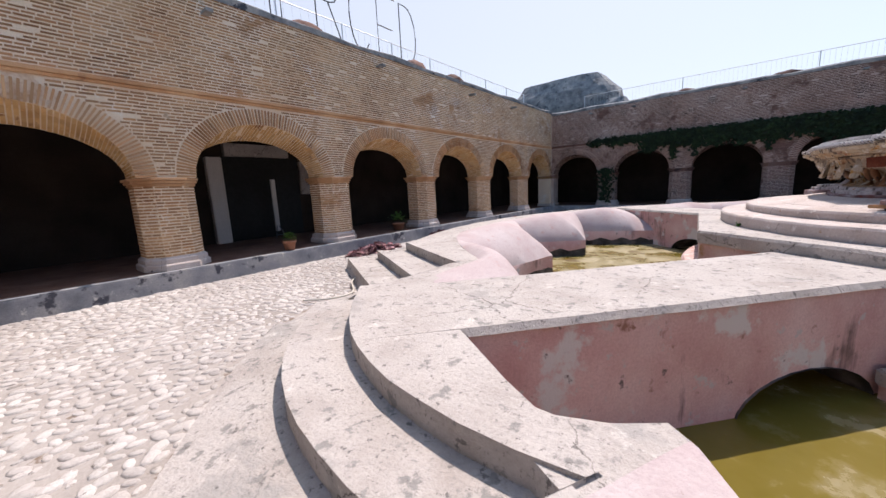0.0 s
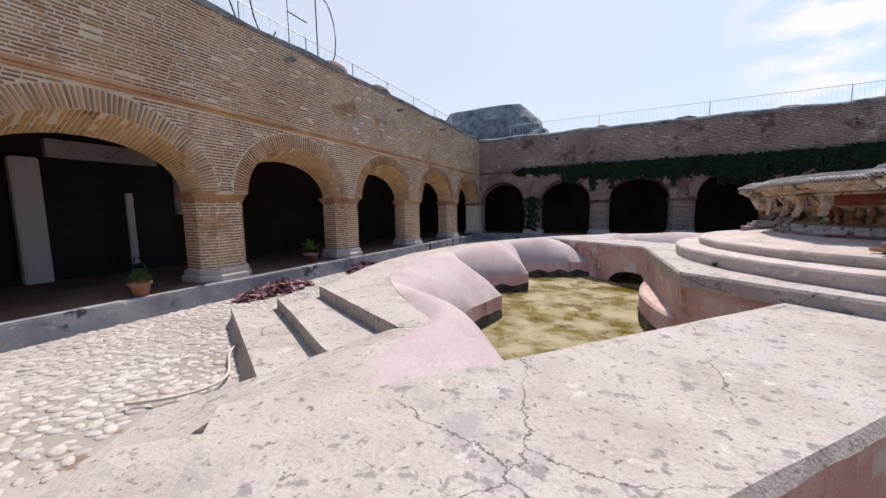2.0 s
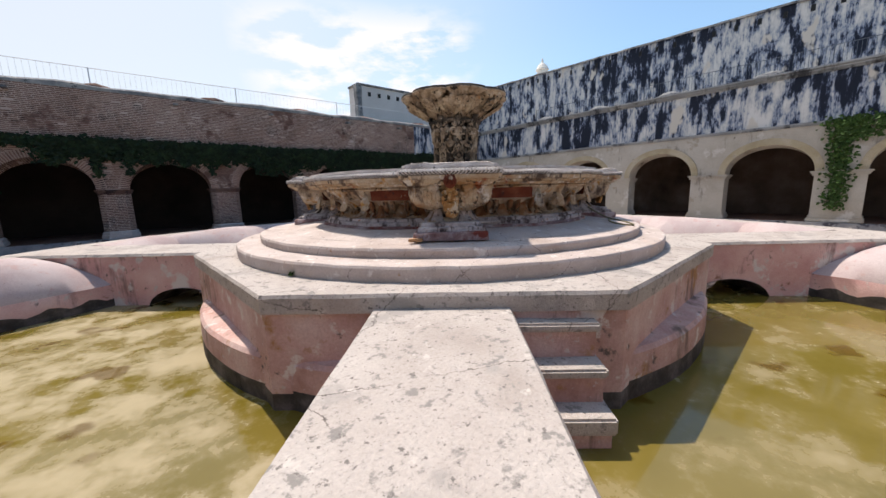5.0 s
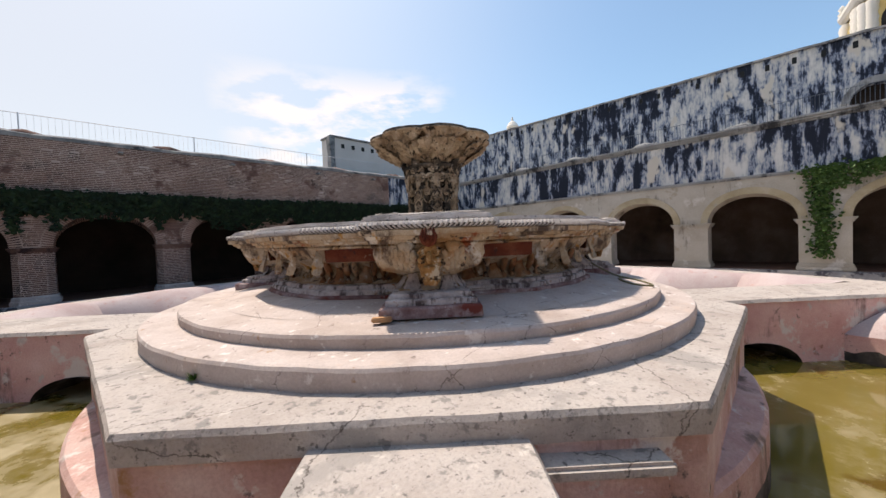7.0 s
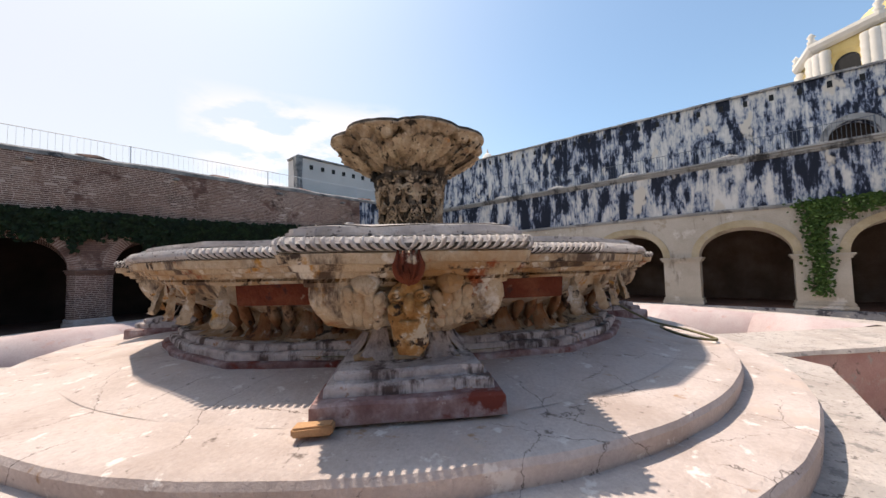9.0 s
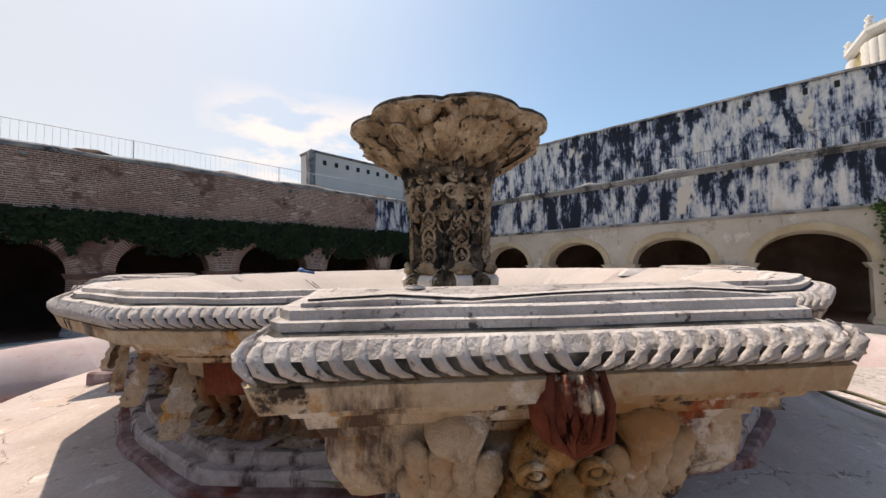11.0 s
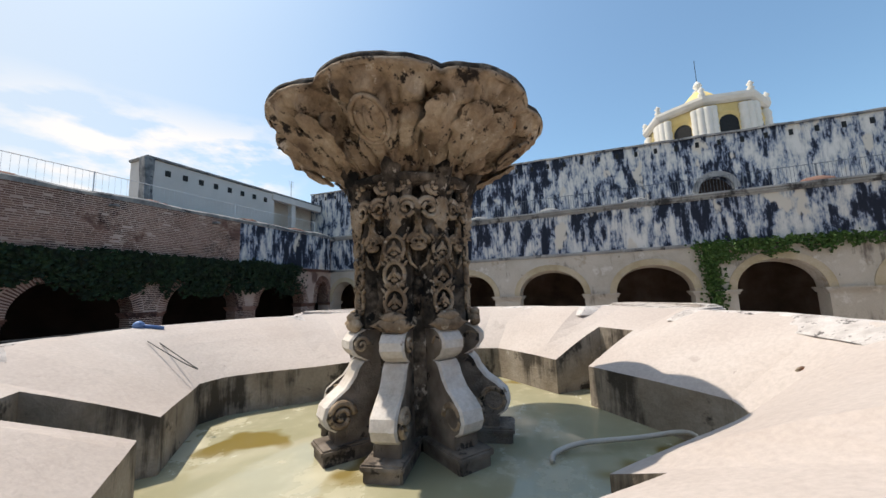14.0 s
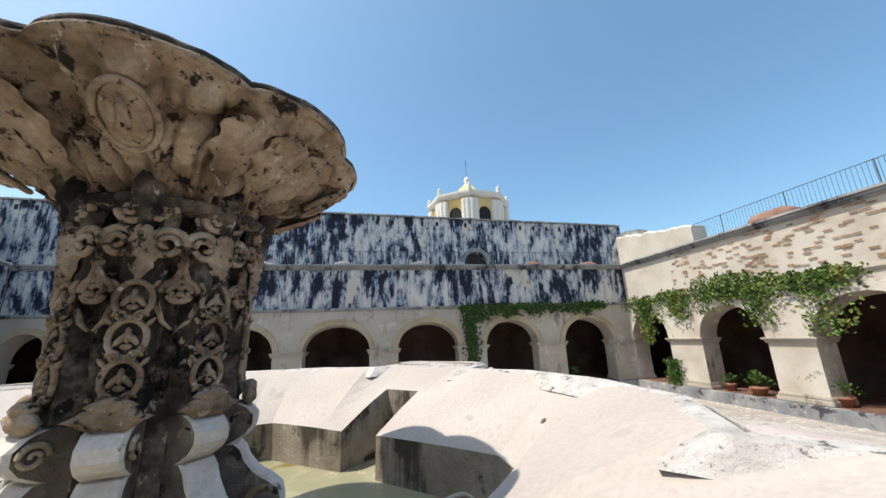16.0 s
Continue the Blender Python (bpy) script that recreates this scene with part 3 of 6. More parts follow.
for side, w_ in walls.items():
    s0, s1 = sorted(PIERS[side])[0][0], sorted(PIERS[side])[-1][1]
    brick = side in ("west", "north")
    mm = {"west": BRICK, "north": BRICKB, "east": STAINED2, "south": SWALL}[side]
    prof = [(-0.05, 0.0, STRING - 0.07, STRING - 0.0), (-0.09, 0.02, STRING, STRING + 0.09)]
    for d0, d1, z0, z1 in prof:
        v, f = band(side, s0, s1, d0, d1, z0, z1, 0.012)
        part("string_course", mesh("string", v, f, mm), w_)
    if not brick:
        for d0, z0, z1 in ((-0.06, 6.14, 6.22), (-0.13, 6.22, 6.32), (-0.2, 6.32, 6.42)):
            v, f = band(side, s0, s1, d0, DEPTH, z0, z1, 0.02)
            part("cornice", mesh("cornice", v, f, STAINED2), w_)
    else:
        n_ = 60
        rows = []
        for k in range(n_ + 1):
            s = s0 + (s1 - s0) * k / n_
            h = WALLTOP[side] + 0.1 + 0.12 * noise.noise(Vector((s * 0.5, 3, 1)))
            rows.append([SIDES[side](s, d, z) for d, z in ((-0.04, WALLTOP[side] - 0.1), (-0.05, h - 0.05), (0.1, h + 0.04), (DEPTH, h), (DEPTH, WALLTOP[side] - 0.1))])
        V, F = loft(rows, False)
        part("coping", mesh("coping", V, F, RUIN), w_, "dark lichen coping")
    # imposts and plinths of the piers
    pm = {"west": BRICK, "north": BRICKB, "east": CREAM, "south": CREAM}[side]
    for a, b in sorted(PIERS[side]):
        if brick and b - a > 0.8:
            ch = [pier_block(side, a, b, [(0.0, SPRING - 0.2), (0.04, SPRING - 0.2), (0.04, SPRING - 0.155), (0.025, SPRING - 0.15), (0.025, SPRING - 0.135), (0.075, SPRING - 0.13), (0.075, SPRING - 0.08), (0.06, SPRING - 0.075), (0.06, SPRING - 0.065), (0.11, SPRING - 0.06), (0.11, SPRING - 0.008), (0.09, SPRING)])]
        elif brick:
            ch = [band(side, a - e, b + e, -e, DEPTH + e, SPRING - z0, SPRING - z1, 0.01) for e, z0, z1 in ((0.04, 0.2, 0.15), (0.02, 0.15, 0.13), (0.075, 0.13, 0.075), (0.055, 0.075, 0.06), (0.11, 0.06, 0.005))]
        else:
            ch = [band(side, a - 0.07, b + 0.07, -0.07, DEPTH + 0.05, SPRING - 0.2, SPRING - 0.12, 0.012), band(side, a - 0.11, b + 0.11, -0.11, DEPTH + 0.06, SPRING - 0.12, SPRING - 0.06, 0.012), band(side, a - 0.15, b + 0.15, -0.15, DEPTH + 0.06, SPRING - 0.06, SPRING, 0.012)]
        part("impost", mesh("impost", *join(ch), pm), w_)
        ch = [band(side, a - 0.1, b + 0.1, -0.12, DEPTH + 0.08, KERBTOP, KERBTOP + 0.18, 0.03)]
        if brick and b - a > 0.8:
            ch = [pier_block(side, a, b, [(0.12, KERBTOP), (0.12, KERBTOP + 0.13), (0.1, KERBTOP + 0.16), (0.07, KERBTOP + 0.165), (0.07, KERBTOP + 0.27), (0.02, KERBTOP + 0.32), (0.0, KERBTOP + 0.33)])]
        if not brick:
            ch.append(band(side, a - 0.06, b + 0.06, -0.07, DEPTH + 0.05, KERBTOP + 0.18, KERBTOP + 0.3, 0.03))
        part("pier_base", mesh("base", *join(ch), STEPS if brick else CREAM), w_)

# arch rings of rendered walls
for side in ("east", "south"):
    at = SIDES[side]
    for a, b in bays(side):
        rings = []
        for k in range(25):
            t = math.pi * k / 24
            c, s_ = math.cos(t), math.sin(t)
            m_, h_ = (a + b) / 2, (b - a) / 2
            rr = RISE[side][0]
            pts = [(m_ - h_ * c, 0.0, SPRING + rr * s_), (m_ - h_ * c, -0.05, SPRING + rr * s_), (m_ - (h_ + 0.3) * c, -0.05, SPRING + (rr + 0.3) * s_), (m_ - (h_ + 0.3) * c, 0.0, SPRING + (rr + 0.3) * s_)]
            rings.append([at(*p) for p in pts])
        V, F = loft(rings, False)
        part("arch_ring", mesh("ring", V, F, ARCHCREAM if side == "east" else SWALL), walls[side])

# galleries: kerb, floor, back wall, vault and roof
FULL = {"west": (YS - 5, YB + 5), "north": (XL - 5, XW + 5), "east": (YS - 5, YB + 5), "south": (XL - 5, XW + 5)}
INNER = {"west": (YS, YB), "north": (XL, XW), "east": (YS, YB), "south": (XL, XW)}
for side in SIDES:
    a, b = INNER[side]
    v, f = band(side, a, b, -0.28, 0.0, GROUND - 0.4, KERBTOP, 0.03)
    tagged(part("kerb_" + side, mesh("kerb", rough_mesh(v, 0.01), f, KERB)), "worn grey plaster kerb of the gallery", "kerb", kind="structure")
    a, b = FULL[side]
    if side in ("north", "south"):
        a, b = XL - 4.6, XW + 4.6
    else:
        a, b = YS, YB
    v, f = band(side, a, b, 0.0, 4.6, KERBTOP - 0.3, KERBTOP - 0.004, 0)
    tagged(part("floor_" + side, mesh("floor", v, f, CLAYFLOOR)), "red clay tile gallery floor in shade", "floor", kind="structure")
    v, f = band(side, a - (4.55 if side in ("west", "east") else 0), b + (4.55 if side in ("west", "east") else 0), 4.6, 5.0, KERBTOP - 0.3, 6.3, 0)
    tagged(part("back_wall_" + side, mesh("back", v, f, GALLERYEAST if side in ("east", "south") else GALLERY)), "plastered back wall of the gallery, darkened for shade", "wall", kind="structure")
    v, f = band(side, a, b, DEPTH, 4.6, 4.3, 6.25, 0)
    tagged(part("ceiling_" + side, mesh("ceiling", v, f, GALLERY)), "gallery ceiling under the terrace, darkened for shade", "ceiling", kind="structure")

# ground sheet out to the horizon
v, f = [], []
R = [0.0, 16, 22, 40, 120, 400, 1500]
ring = [[(FC[0] + r * math.cos(2 * math.pi * k / 48), FC[1] + r * math.sin(2 * math.pi * k / 48), GROUND if r > 0 else GROUND) for k in range(48)] for r in R[1:]]
inner = [(FC[0] + 12.2 * math.cos(2 * math.pi * k / 48), FC[1] + 12.2 * math.sin(2 * math.pi * k / 48), GROUND) for k in range(48)]
V, F = loft([inner] + ring)
tagged(part("ground", mesh("ground", V, F, EARTH)), "pale dusty earth of the court between cobbles", "ground", kind="structure")

# ---- the great fountain ----
fountain = new("fountain")
fountain.matrix_world = FM
tagged(fountain, "large pink and white plaster fountain basin with four walkways", "fountain")

WATER = -1.5
POOL = [(5.3, 9.9), (25.5, 11.05), (40, 9.68), (52, 11.4), (60.5, 9.85), (72, 11.45), (84.7, 9.7)]
POOLR = [(5.9, 12.35), (8.0, 12.22), (9.6, 12.1), (11.2, 11.9), (12.2, 11.66), (12.9, 11.4), (13.9, 11.45), (15.2, 11.6), (17, 11.65), (26, 11.05), (40, 9.68), (52, 11.4), (60.5, 9.85), (72, 11.45), (84.7, 9.7)]


def pt(th, r, z):
    """Point of the fountain at th degrees from the near walkway (plus: to its right)."""
    t = radians(th)
    return (r * math.sin(t), -r * math.cos(t), z)


def outline(points, th):
    for (a, ra), (b, rb) in zip(points, points[1:]):
        if a <= th <= b:
            # straight edges between the corners
            pa, pb = pt(a, ra, 0), pt(b, rb, 0)
            d = (pb[0] - pa[0], pb[1] - pa[1])
            q = (math.sin(radians(th)), -math.cos(radians(th)))
            den = q[0] * d[1] - q[1] * d[0]
            return (pa[0] * d[1] - pa[1] * d[0]) / den if abs(den) > 1e-6 else ra
    return points[0][1] if th < points[0][0] else points[-1][1]


def quadrant(base, mirror, points, name):
    """The sloping lobes between two walkways, each with its own vertical lip above the water."""
    def turn(p):
        x, y, z = p
        if mirror:
            x = -x
        t = radians(base)
        return (x * math.cos(t) - y * math.sin(t), x * math.sin(t) + y * math.cos(t), z)
    valleys = [4.4] + [25.5 if points is POOL else 26, 52, 72] + [points[-1][0]]
    for a, b in zip(valleys, valleys[1:]):
        ths = sorted(set([a + (b - a) * k / 14 for k in range(15)] + [p[0] for p in points if a <= p[0] <= b]))
        rings = []
        for th in ths:
            rp = outline(points, min(max(th, points[0][0]), points[-1][0]))
            flat = points is POOLR and th < 17
            lip = -0.03 if flat else -0.88
            u = (th - a) / (b - a)
            crown = 0.0 if flat else 0.26 * math.sin(math.pi * u)
            r1 = 12.25
            if name == "left" and th <= 25.5:
                r1 = 12.17 - 1.07 * (th - 5.3) / 7 if th < 12.3 else 11.1 + 0.78 * (th - 12.3) / 13.2
            elif name == "left":
                r1 = min(12.25, 11.88 + 0.37 * (th - 25.5) / 6.4)
            prof = [(rp, WATER - 0.5), (rp, WATER + 0.26 + 0.07 * math.sin(th * 1.7)), (rp, lip)]
            for k in range(1, 8):
                q = k / 7
                z = lip + (0 - lip) * math.sin(q * math.pi / 2) ** 0.85 + crown * math.sin(math.pi * q)
                prof.append((rp + (r1 - rp) * q, z if not flat else -0.02))
            prof.append((r1 + 0.02, -0.3))
            rings.append([turn(pt(th, r, z)) for r, z in prof])
        V, F = loft(rings, False)
        n_ = len(rings[0]) - 1
        idx = []
        for k in range(len(rings) - 1):
            idx += [1, 2] + [3 if points is POOLR and ths[k] < 13.2 else 0] * (n_ - 2)
        V = rough_mesh(V, 0.02, 1.2)
        me = mesh("lobe", V, F, [ROSE, WETBASE, PINK, PLASTER], True, idx)
        ob = part("pool_lobe", me, fountain, "sloping pale pink lobe at the pool's edge")
        mod = ob.modifiers.new("edges", 'EDGE_SPLIT')
        mod.split_angle = radians(35)


quadrant(0, True, POOL, "left")
quadrant(0, False, POOLR, "right")
quadrant(180, False, POOL, "far left")
quadrant(180, True, POOL, "far right")


STAIR = (((-2.42, -11.38), (-5.03, -12.0)), ((-2.34, -12.16), (-5.31, -12.78)), ((-2.45, -12.92), (-5.03, -13.48)))


def across(th, p, q):
    """Distance from the centre at which the straight line through p and q is met."""
    d = (q[0] - p[0], q[1] - p[1])
    w_ = (math.sin(radians(th)), -math.cos(radians(th)))
    return (p[0] * d[1] - p[1] * d[0]) / (w_[0] * d[1] - w_[1] * d[0])


def rim_profile(th):
    """Outer profile from the flat rim down to the ground, for the side of the near walkway."""
    G = GROUND - 0.3
    if th < 0:
        r0 = max(11.04, 12.11 - 1.07 * (-th - 5.3) / 7) if th > -12.3 else min(12.2, 11.04 + 0.78 * (-th - 12.3) / 13.2)
    if -24.0 <= th < -11.3:
        # three straight steps let into the apron
        r1, r2, r3 = (across(th, *q) for q in STAIR)
        return [(r0, -0.004), (r1, 0), (r1, -0.22), (r2, -0.22), (r2, -0.44), (r3, -0.44), (r3 + 0.02, -0.62), (r3 + 0.3, G)]
    if -5 <= th < 13.4:
        r1 = 13.1 - 0.0055 * max(th, 0) ** 2
        r2, r3 = r1 + 0.66, 14.4
        return [(12.0, 0), (r1, 0), (r1, -0.2), (r2, -0.2), (r2, -0.4), (r3, -0.5), (r3 + 0.02, -0.62), (r3 + 0.3, G)]
    if -11.3 <= th < -5:
        u = min(1, (-th - 5) / 5)
        near = [(12.0, 0), (12.9, -0.01), (13.1, -0.08), (13.4, -0.25), (13.7, -0.38), (14.2, -0.5), (14.4, -0.62), (14.7, G)]
        far = [(11.2, -0.004), (11.65, -0.01), (12.05, -0.11), (12.4, -0.21), (13.15, -0.43), (13.8, -0.6), (14.3, -0.7), (14.7, G)]
        mixed = [(p[0] + (q[0] - p[0]) * u, p[1] + (q[1] - p[1]) * u) for p, q in zip(near, far)]
        return [(min(r0, mixed[0][0]), -0.004)] + [(max(r, r0 + 0.1 + 0.05 * k), z) for k, (r, z) in enumerate(mixed[1:])]
    return [(r0 if th < 0 else 12.2, -0.004), (12.9, -0.005), (13.1, -0.02), (13.12, -0.3), (13.6, -0.32), (13.62, -0.55), (14.0, -0.6), (14.3, G)]


def rim():
    cuts = [-24.0, -11.3, -5, 13.4]
    ths = sorted(set([k * 1.5 - 180 for k in range(241)] + [c - 1e-4 for c in cuts] + cuts))
    rings = [[pt(th, r, z) for r, z in rim_profile(th if th < 179.9 else -180)] for th in ths]
    V, F = loft(rings, False)
    V = rough_mesh(V, 0.012, 1.8)
    ob = part("rim", mesh("rim", V, F, PLASTER), fountain, "worn white plaster rim with curved steps")


rim()


def walkway(angle, arch_r):
    """A straight causeway with a water arch through it."""
    W2, zt, zb, AW = 0.95, 0.0, WATER - 0.5, 1.05
    h0, h1 = arch_r - AW, arch_r + AW
    y0, y1 = 5.75, 12.4
    cs = [y0, h0] + [arch_r - AW * math.cos(math.pi * k / 12) for k in range(1, 12)] + [h1, y1]

    def soff(y):
        if y <= h0 or y >= h1:
            return None
        return WATER - 0.1 + 0.6 * math.sqrt(max(0, 1 - ((y - arch_r) / AW) ** 2))
    groups = {"left": ([], []), "right": ([], []), "barrel": ([], [])}

    def quad(p, g):
        V, F = groups[g]
        o = len(V)
        V.extend(p)
        F.append((o, o + 1, o + 2, o + 3))
    for ya, yb in zip(cs, cs[1:]):
        za, zc = soff(ya), soff(yb)
        inside = h0 - 1e-6 <= ya and yb <= h1 + 1e-6
        for x in (-W2 + 0.03, W2 - 0.03):
            la, lb = (za or zb, zc or zb) if inside else (zb, zb)
            if inside:
                la = za if za is not None else WATER - 0.1
                lb = zc if zc is not None else WATER - 0.1
            quad([(x, -ya, la), (x, -yb, lb), (x, -yb, zt - 0.06), (x, -ya, zt - 0.06)], "left" if x < 0 else "right")
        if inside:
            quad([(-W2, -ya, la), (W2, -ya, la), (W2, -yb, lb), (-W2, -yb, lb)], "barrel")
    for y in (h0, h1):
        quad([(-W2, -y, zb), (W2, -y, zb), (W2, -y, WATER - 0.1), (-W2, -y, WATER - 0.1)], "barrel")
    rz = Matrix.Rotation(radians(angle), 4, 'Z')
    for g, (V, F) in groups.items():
        # The barrel takes the dark base colour; the side walls stay pink.
        part("walkway_wall" if g != "barrel" else "water_arch", mesh("wall", [tuple(rz @ Vector(p)) for p in V], F, WETBASE if g == "barrel" else PINK), fountain, "faded pink causeway wall" if g != "barrel" else "dark water arch")
    xs = [-W2, -W2 + 0.05, -0.5, 0, 0.5, W2 - 0.05, W2]
    ys = [y0 + (12.9 - y0) * k / 40 for k in range(41)]
    top = [[(x + (0.02 * noise.noise(Vector((x, y * 2.2, angle))) if abs(x) > 0.9 else 0), -y, (-0.07 if abs(x) == W2 else 0.006) + 0.008 * noise.noise(Vector((x * 2, y * 2, 5)))) for x in xs] for y in ys]
    V2, F2 = loft(top, False)
    part("walkway_top", mesh("top", [tuple(rz @ Vector(p)) for p in V2], F2, PLASTER), fountain, "cracked white plaster walkway surface")


walkway(0, 7.65)
walkway(-90, 7.6)
walkway(90, 7.6)
walkway(180, 8.0)

# water of the pool
n_ = 64
V = [(0, 0, WATER)] + [pt(360 * k / n_, 12.2, WATER) for k in range(n_)]
F = [(0, 1 + k, 1 + (k + 1) % n_) for k in range(n_)]
pond = part("pool_water", mesh("water", V, F, POND), None, m=FM)
tagged(pond, "murky olive green pool water with pale scum and painted sky reflection", "water", kind="structure")
V = [(0, 0, WATER - 0.45)] + [pt(360 * k / n_, 12.2, WATER - 0.45) for k in range(n_)]
tagged(part("pool_bed", mesh("bed", V, F, WETBASE), None, m=FM), "dark silted pool bed", "ground", kind="structure")


def ngon(n, r, z, turn=22.5):
    return [pt(turn + 360 * k / n, r, z) for k in range(n)]


def dense(poly, k):
    """Extra points along the edges of a polygon."""
    out = []
    for a, b in zip(poly, poly[1:] + poly[:1]):
        for i in range(k):
            q = i / k
            out.append(tuple(a[j] + (b[j] - a[j]) * q for j in range(3)))
    return out


# octagonal drum with its rounded footing
R8 = 5.9 / math.cos(radians(22.5))
oc = [dense(ngon(8, R8, z), 12) for z in (WATER - 0.5, WATER + 0.25, -0.1, 0.0)]
V, F = loft(oc)
idx = [1] * 96 + [0] * 192
part("drum", mesh("drum", rough_mesh(V, 0.015, 1.4), F, [DRUM, WETBASE], idx=idx), fountain, "stained pink octagonal drum wall")
oc = [dense(ngon(8, R8 + e, z), 12) for e, z in ((0.0, -0.06), (0.05, -0.05), (0.06, 0.17), (0.03, 0.22), (-0.9, 0.225), (-1.6, 0.225))]
V, F = loft(oc)
part("drum_coping", mesh("coping", rough_mesh(V, 0.012, 2.5), F, PLASTER), fountain, "white plaster ledge of the octagonal drum")
V, F = loft(lathe([(6.28, WATER - 0.5), (6.28, WATER + 0.3), (6.27, -0.82), (6.22, -0.76), (5.9, -0.7), (5.7, -0.68)], 96))
part("drum_footing", mesh("footing", rough_mesh(V, 0.02, 1.3), F, [DRUM, WETBASE], idx=[1] * 96 + [0] * 384), fountain, "rounded footing of the drum at the waterline")
for k, (z, y1) in enumerate(((-0.16, 6.12), (-0.64, 6.42), (-1.09, 6.72))):
    v, f = box(0.97, -y1, z - 0.12 - (0.0 if k < 2 else 0.1), 2.05, -5.8, z, 0.03)
    part("pool_stair", mesh("stair", rough_mesh(v, 0.015, 2), f, PLASTER), fountain, "white plaster stair slab down to the water")
    v, f = box(1.0, -y1 + 0.06, z - 0.6, 2.0, -5.8, z - 0.11, 0.0)
    part("stair_riser", mesh("riser", rough_mesh(v, 0.01, 2), f, DRUM), fountain, "stained pink stair riser")

# round steps under the bowl
for r, z0, z1 in ((5.45, 0.2, 0.48), (4.95, 0.46, 0.66)):
    V, F = loft(lathe([(r, z0), (r + 0.02, z1 - 0.05), (r, z1 - 0.01), (r - 0.05, z1), (r - 0.6, z1 + 0.012)], 144))
    part("round_step", mesh("step", rough_mesh(V, 0.014, 2.2), F, STEPS), fountain, "weathered round stone step")
V, F = loft(lathe([(4.4, 0.672), (4.1, 0.73), (3.7, 0.79), (2.0, 0.80), (0.02, 0.80)], 96))
part("platform_top", mesh("top", rough_mesh(V, 0.008, 1.8), F, STEPS), fountain, "cracked pale plaster platform under the bowl")

# ---- the carved bowl on the platform ----
BX = 0.13
bowl = new("fountain_bowl")
bowl.matrix_world = FM @ pose(BX, 0, 0)
tagged(bowl, "carved stucco fountain bowl with ochre and red stains", "fountain bowl")


def bowl_outline(z, s=1.0, ped=1.0, pw=1.0):
    """One course of the bowl: four projecting pedestals and four faceted sides."""
    pts = []
    for k in range(4):
        q = [(-0.89 * pw, -3.72 * s), (-0.80 * pw, -3.72 * s - 0.90 * ped), (-0.755 * pw, -3.72 * s - 0.98 * ped), (0.755 * pw, -3.72 * s - 0.98 * ped), (0.80 * pw, -3.72 * s - 0.90 * ped), (0.89 * pw, -3.72 * s), (1.9 * s, -3.56 * s), (2.72 * s, -2.95 * s), (2.95 * s, -2.72 * s), (3.56 * s, -1.9 * s)]
        c, d = math.cos(math.pi / 2 * k), math.sin(math.pi / 2 * k)
        pts += [(x * c - y * d, x * d + y * c, z) for x, y in q]
    return pts


def course(z, s, front, pw):
    """A course whose pedestals reach out to the given front."""
    return bowl_outline(z, s, (front - 0.22 - 3.72 * s) / 0.98, pw)


body = [(0.98, 0.845, 4.20, 0.56), (1.01, 0.815, 4.10, 0.47), (1.06, 0.785, 4.02, 0.40), (1.12, 0.77, 3.97, 0.37), (1.17, 0.765, 3.98, 0.40), (1.21, 0.77, 4.07, 0.55), (1.25, 0.785, 4.18, 0.70), (1.29, 0.80, 4.27, 0.79), (1.35, 0.83, 4.34, 0.86),
        (1.42, 0.865, 4.39, 0.89), (1.48, 0.88, 4.415, 0.905), (1.54, 0.89, 4.42, 0.91), (1.60, 0.895, 4.42, 0.91)]
V, F = loft([dense(course(*q), 14) for q in body])
V = rough_mesh(rough_mesh(V, 0.045, 3.4), 0.022, 10.0)
part("bowl_body", mesh("body", V, F, BOWL, True), bowl, "ochre stained goblet wall with worn relief")
corn = [(1.575, 0.89, 4.40, 0.89), (1.58, 0.91, 4.45, 0.935), (1.61, 0.915, 4.46, 0.94), (1.615, 0.905, 4.44, 0.92), (1.635, 0.905, 4.44, 0.92), (1.64, 0.94, 4.53, 0.96), (1.68, 0.945, 4.54, 0.97), (1.69, 0.96, 4.58, 1.0), (1.73, 0.965, 4.60, 1.02), (1.74, 0.985, 4.66, 1.07), (1.81, 0.99, 4.68, 1.09), (1.825, 0.98, 4.64, 1.05)]
V, F = loft([dense(course(*q), 5) for q in corn])
part("cornice", mesh("cornice", rough_mesh(V, 0.012, 5), F, BOWL), bowl, "moulded cream cornice under the rope edge")


def bead_row(z, s, front, pw, gap, size):
    """A row of small slanted beads along a course."""
    ch = []
    ring = [Vector(p) for p in course(z, s, front, pw)]
    for a, b in zip(ring, ring[1:] + ring[:1]):
        n = max(1, round((b - a).length / gap))
        d = (b - a).normalized()
        for i in range(n):
            p = a.lerp(b, (i + 0.5) / n)
            ch.append(tube([p - d * size * 0.5 - Vector((0, 0, size)), p + d * size * 0.5 + Vector((0, 0, size))], size * 0.55, 5))
    part("bead_row", mesh("beads", *join(ch), BOWL), bowl, "small worn bead moulding")


bead_row(1.625, 0.912, 4.455, 0.935, 0.05, 0.018)
lip = [(1.815, 0.975, 4.63, 1.05), (1.82, 0.99, 4.68, 1.08), (1.87, 0.99, 4.68, 1.08), (1.915, 0.98, 4.65, 1.06), (1.92, 0.972, 4.62, 1.05), (1.93, 0.968, 4.6, 1.04), (1.955, 0.968, 4.6, 1.04), (1.958, 0.958, 4.57, 1.02), (1.985, 0.957, 4.565, 1.02), (1.988, 0.945, 4.53, 1.0), (1.985, 0.93, 4.244, 0.9), (1.93, 0.9, 4.1, 0.84), (1.86, 0.87, 3.9, 0.78)]
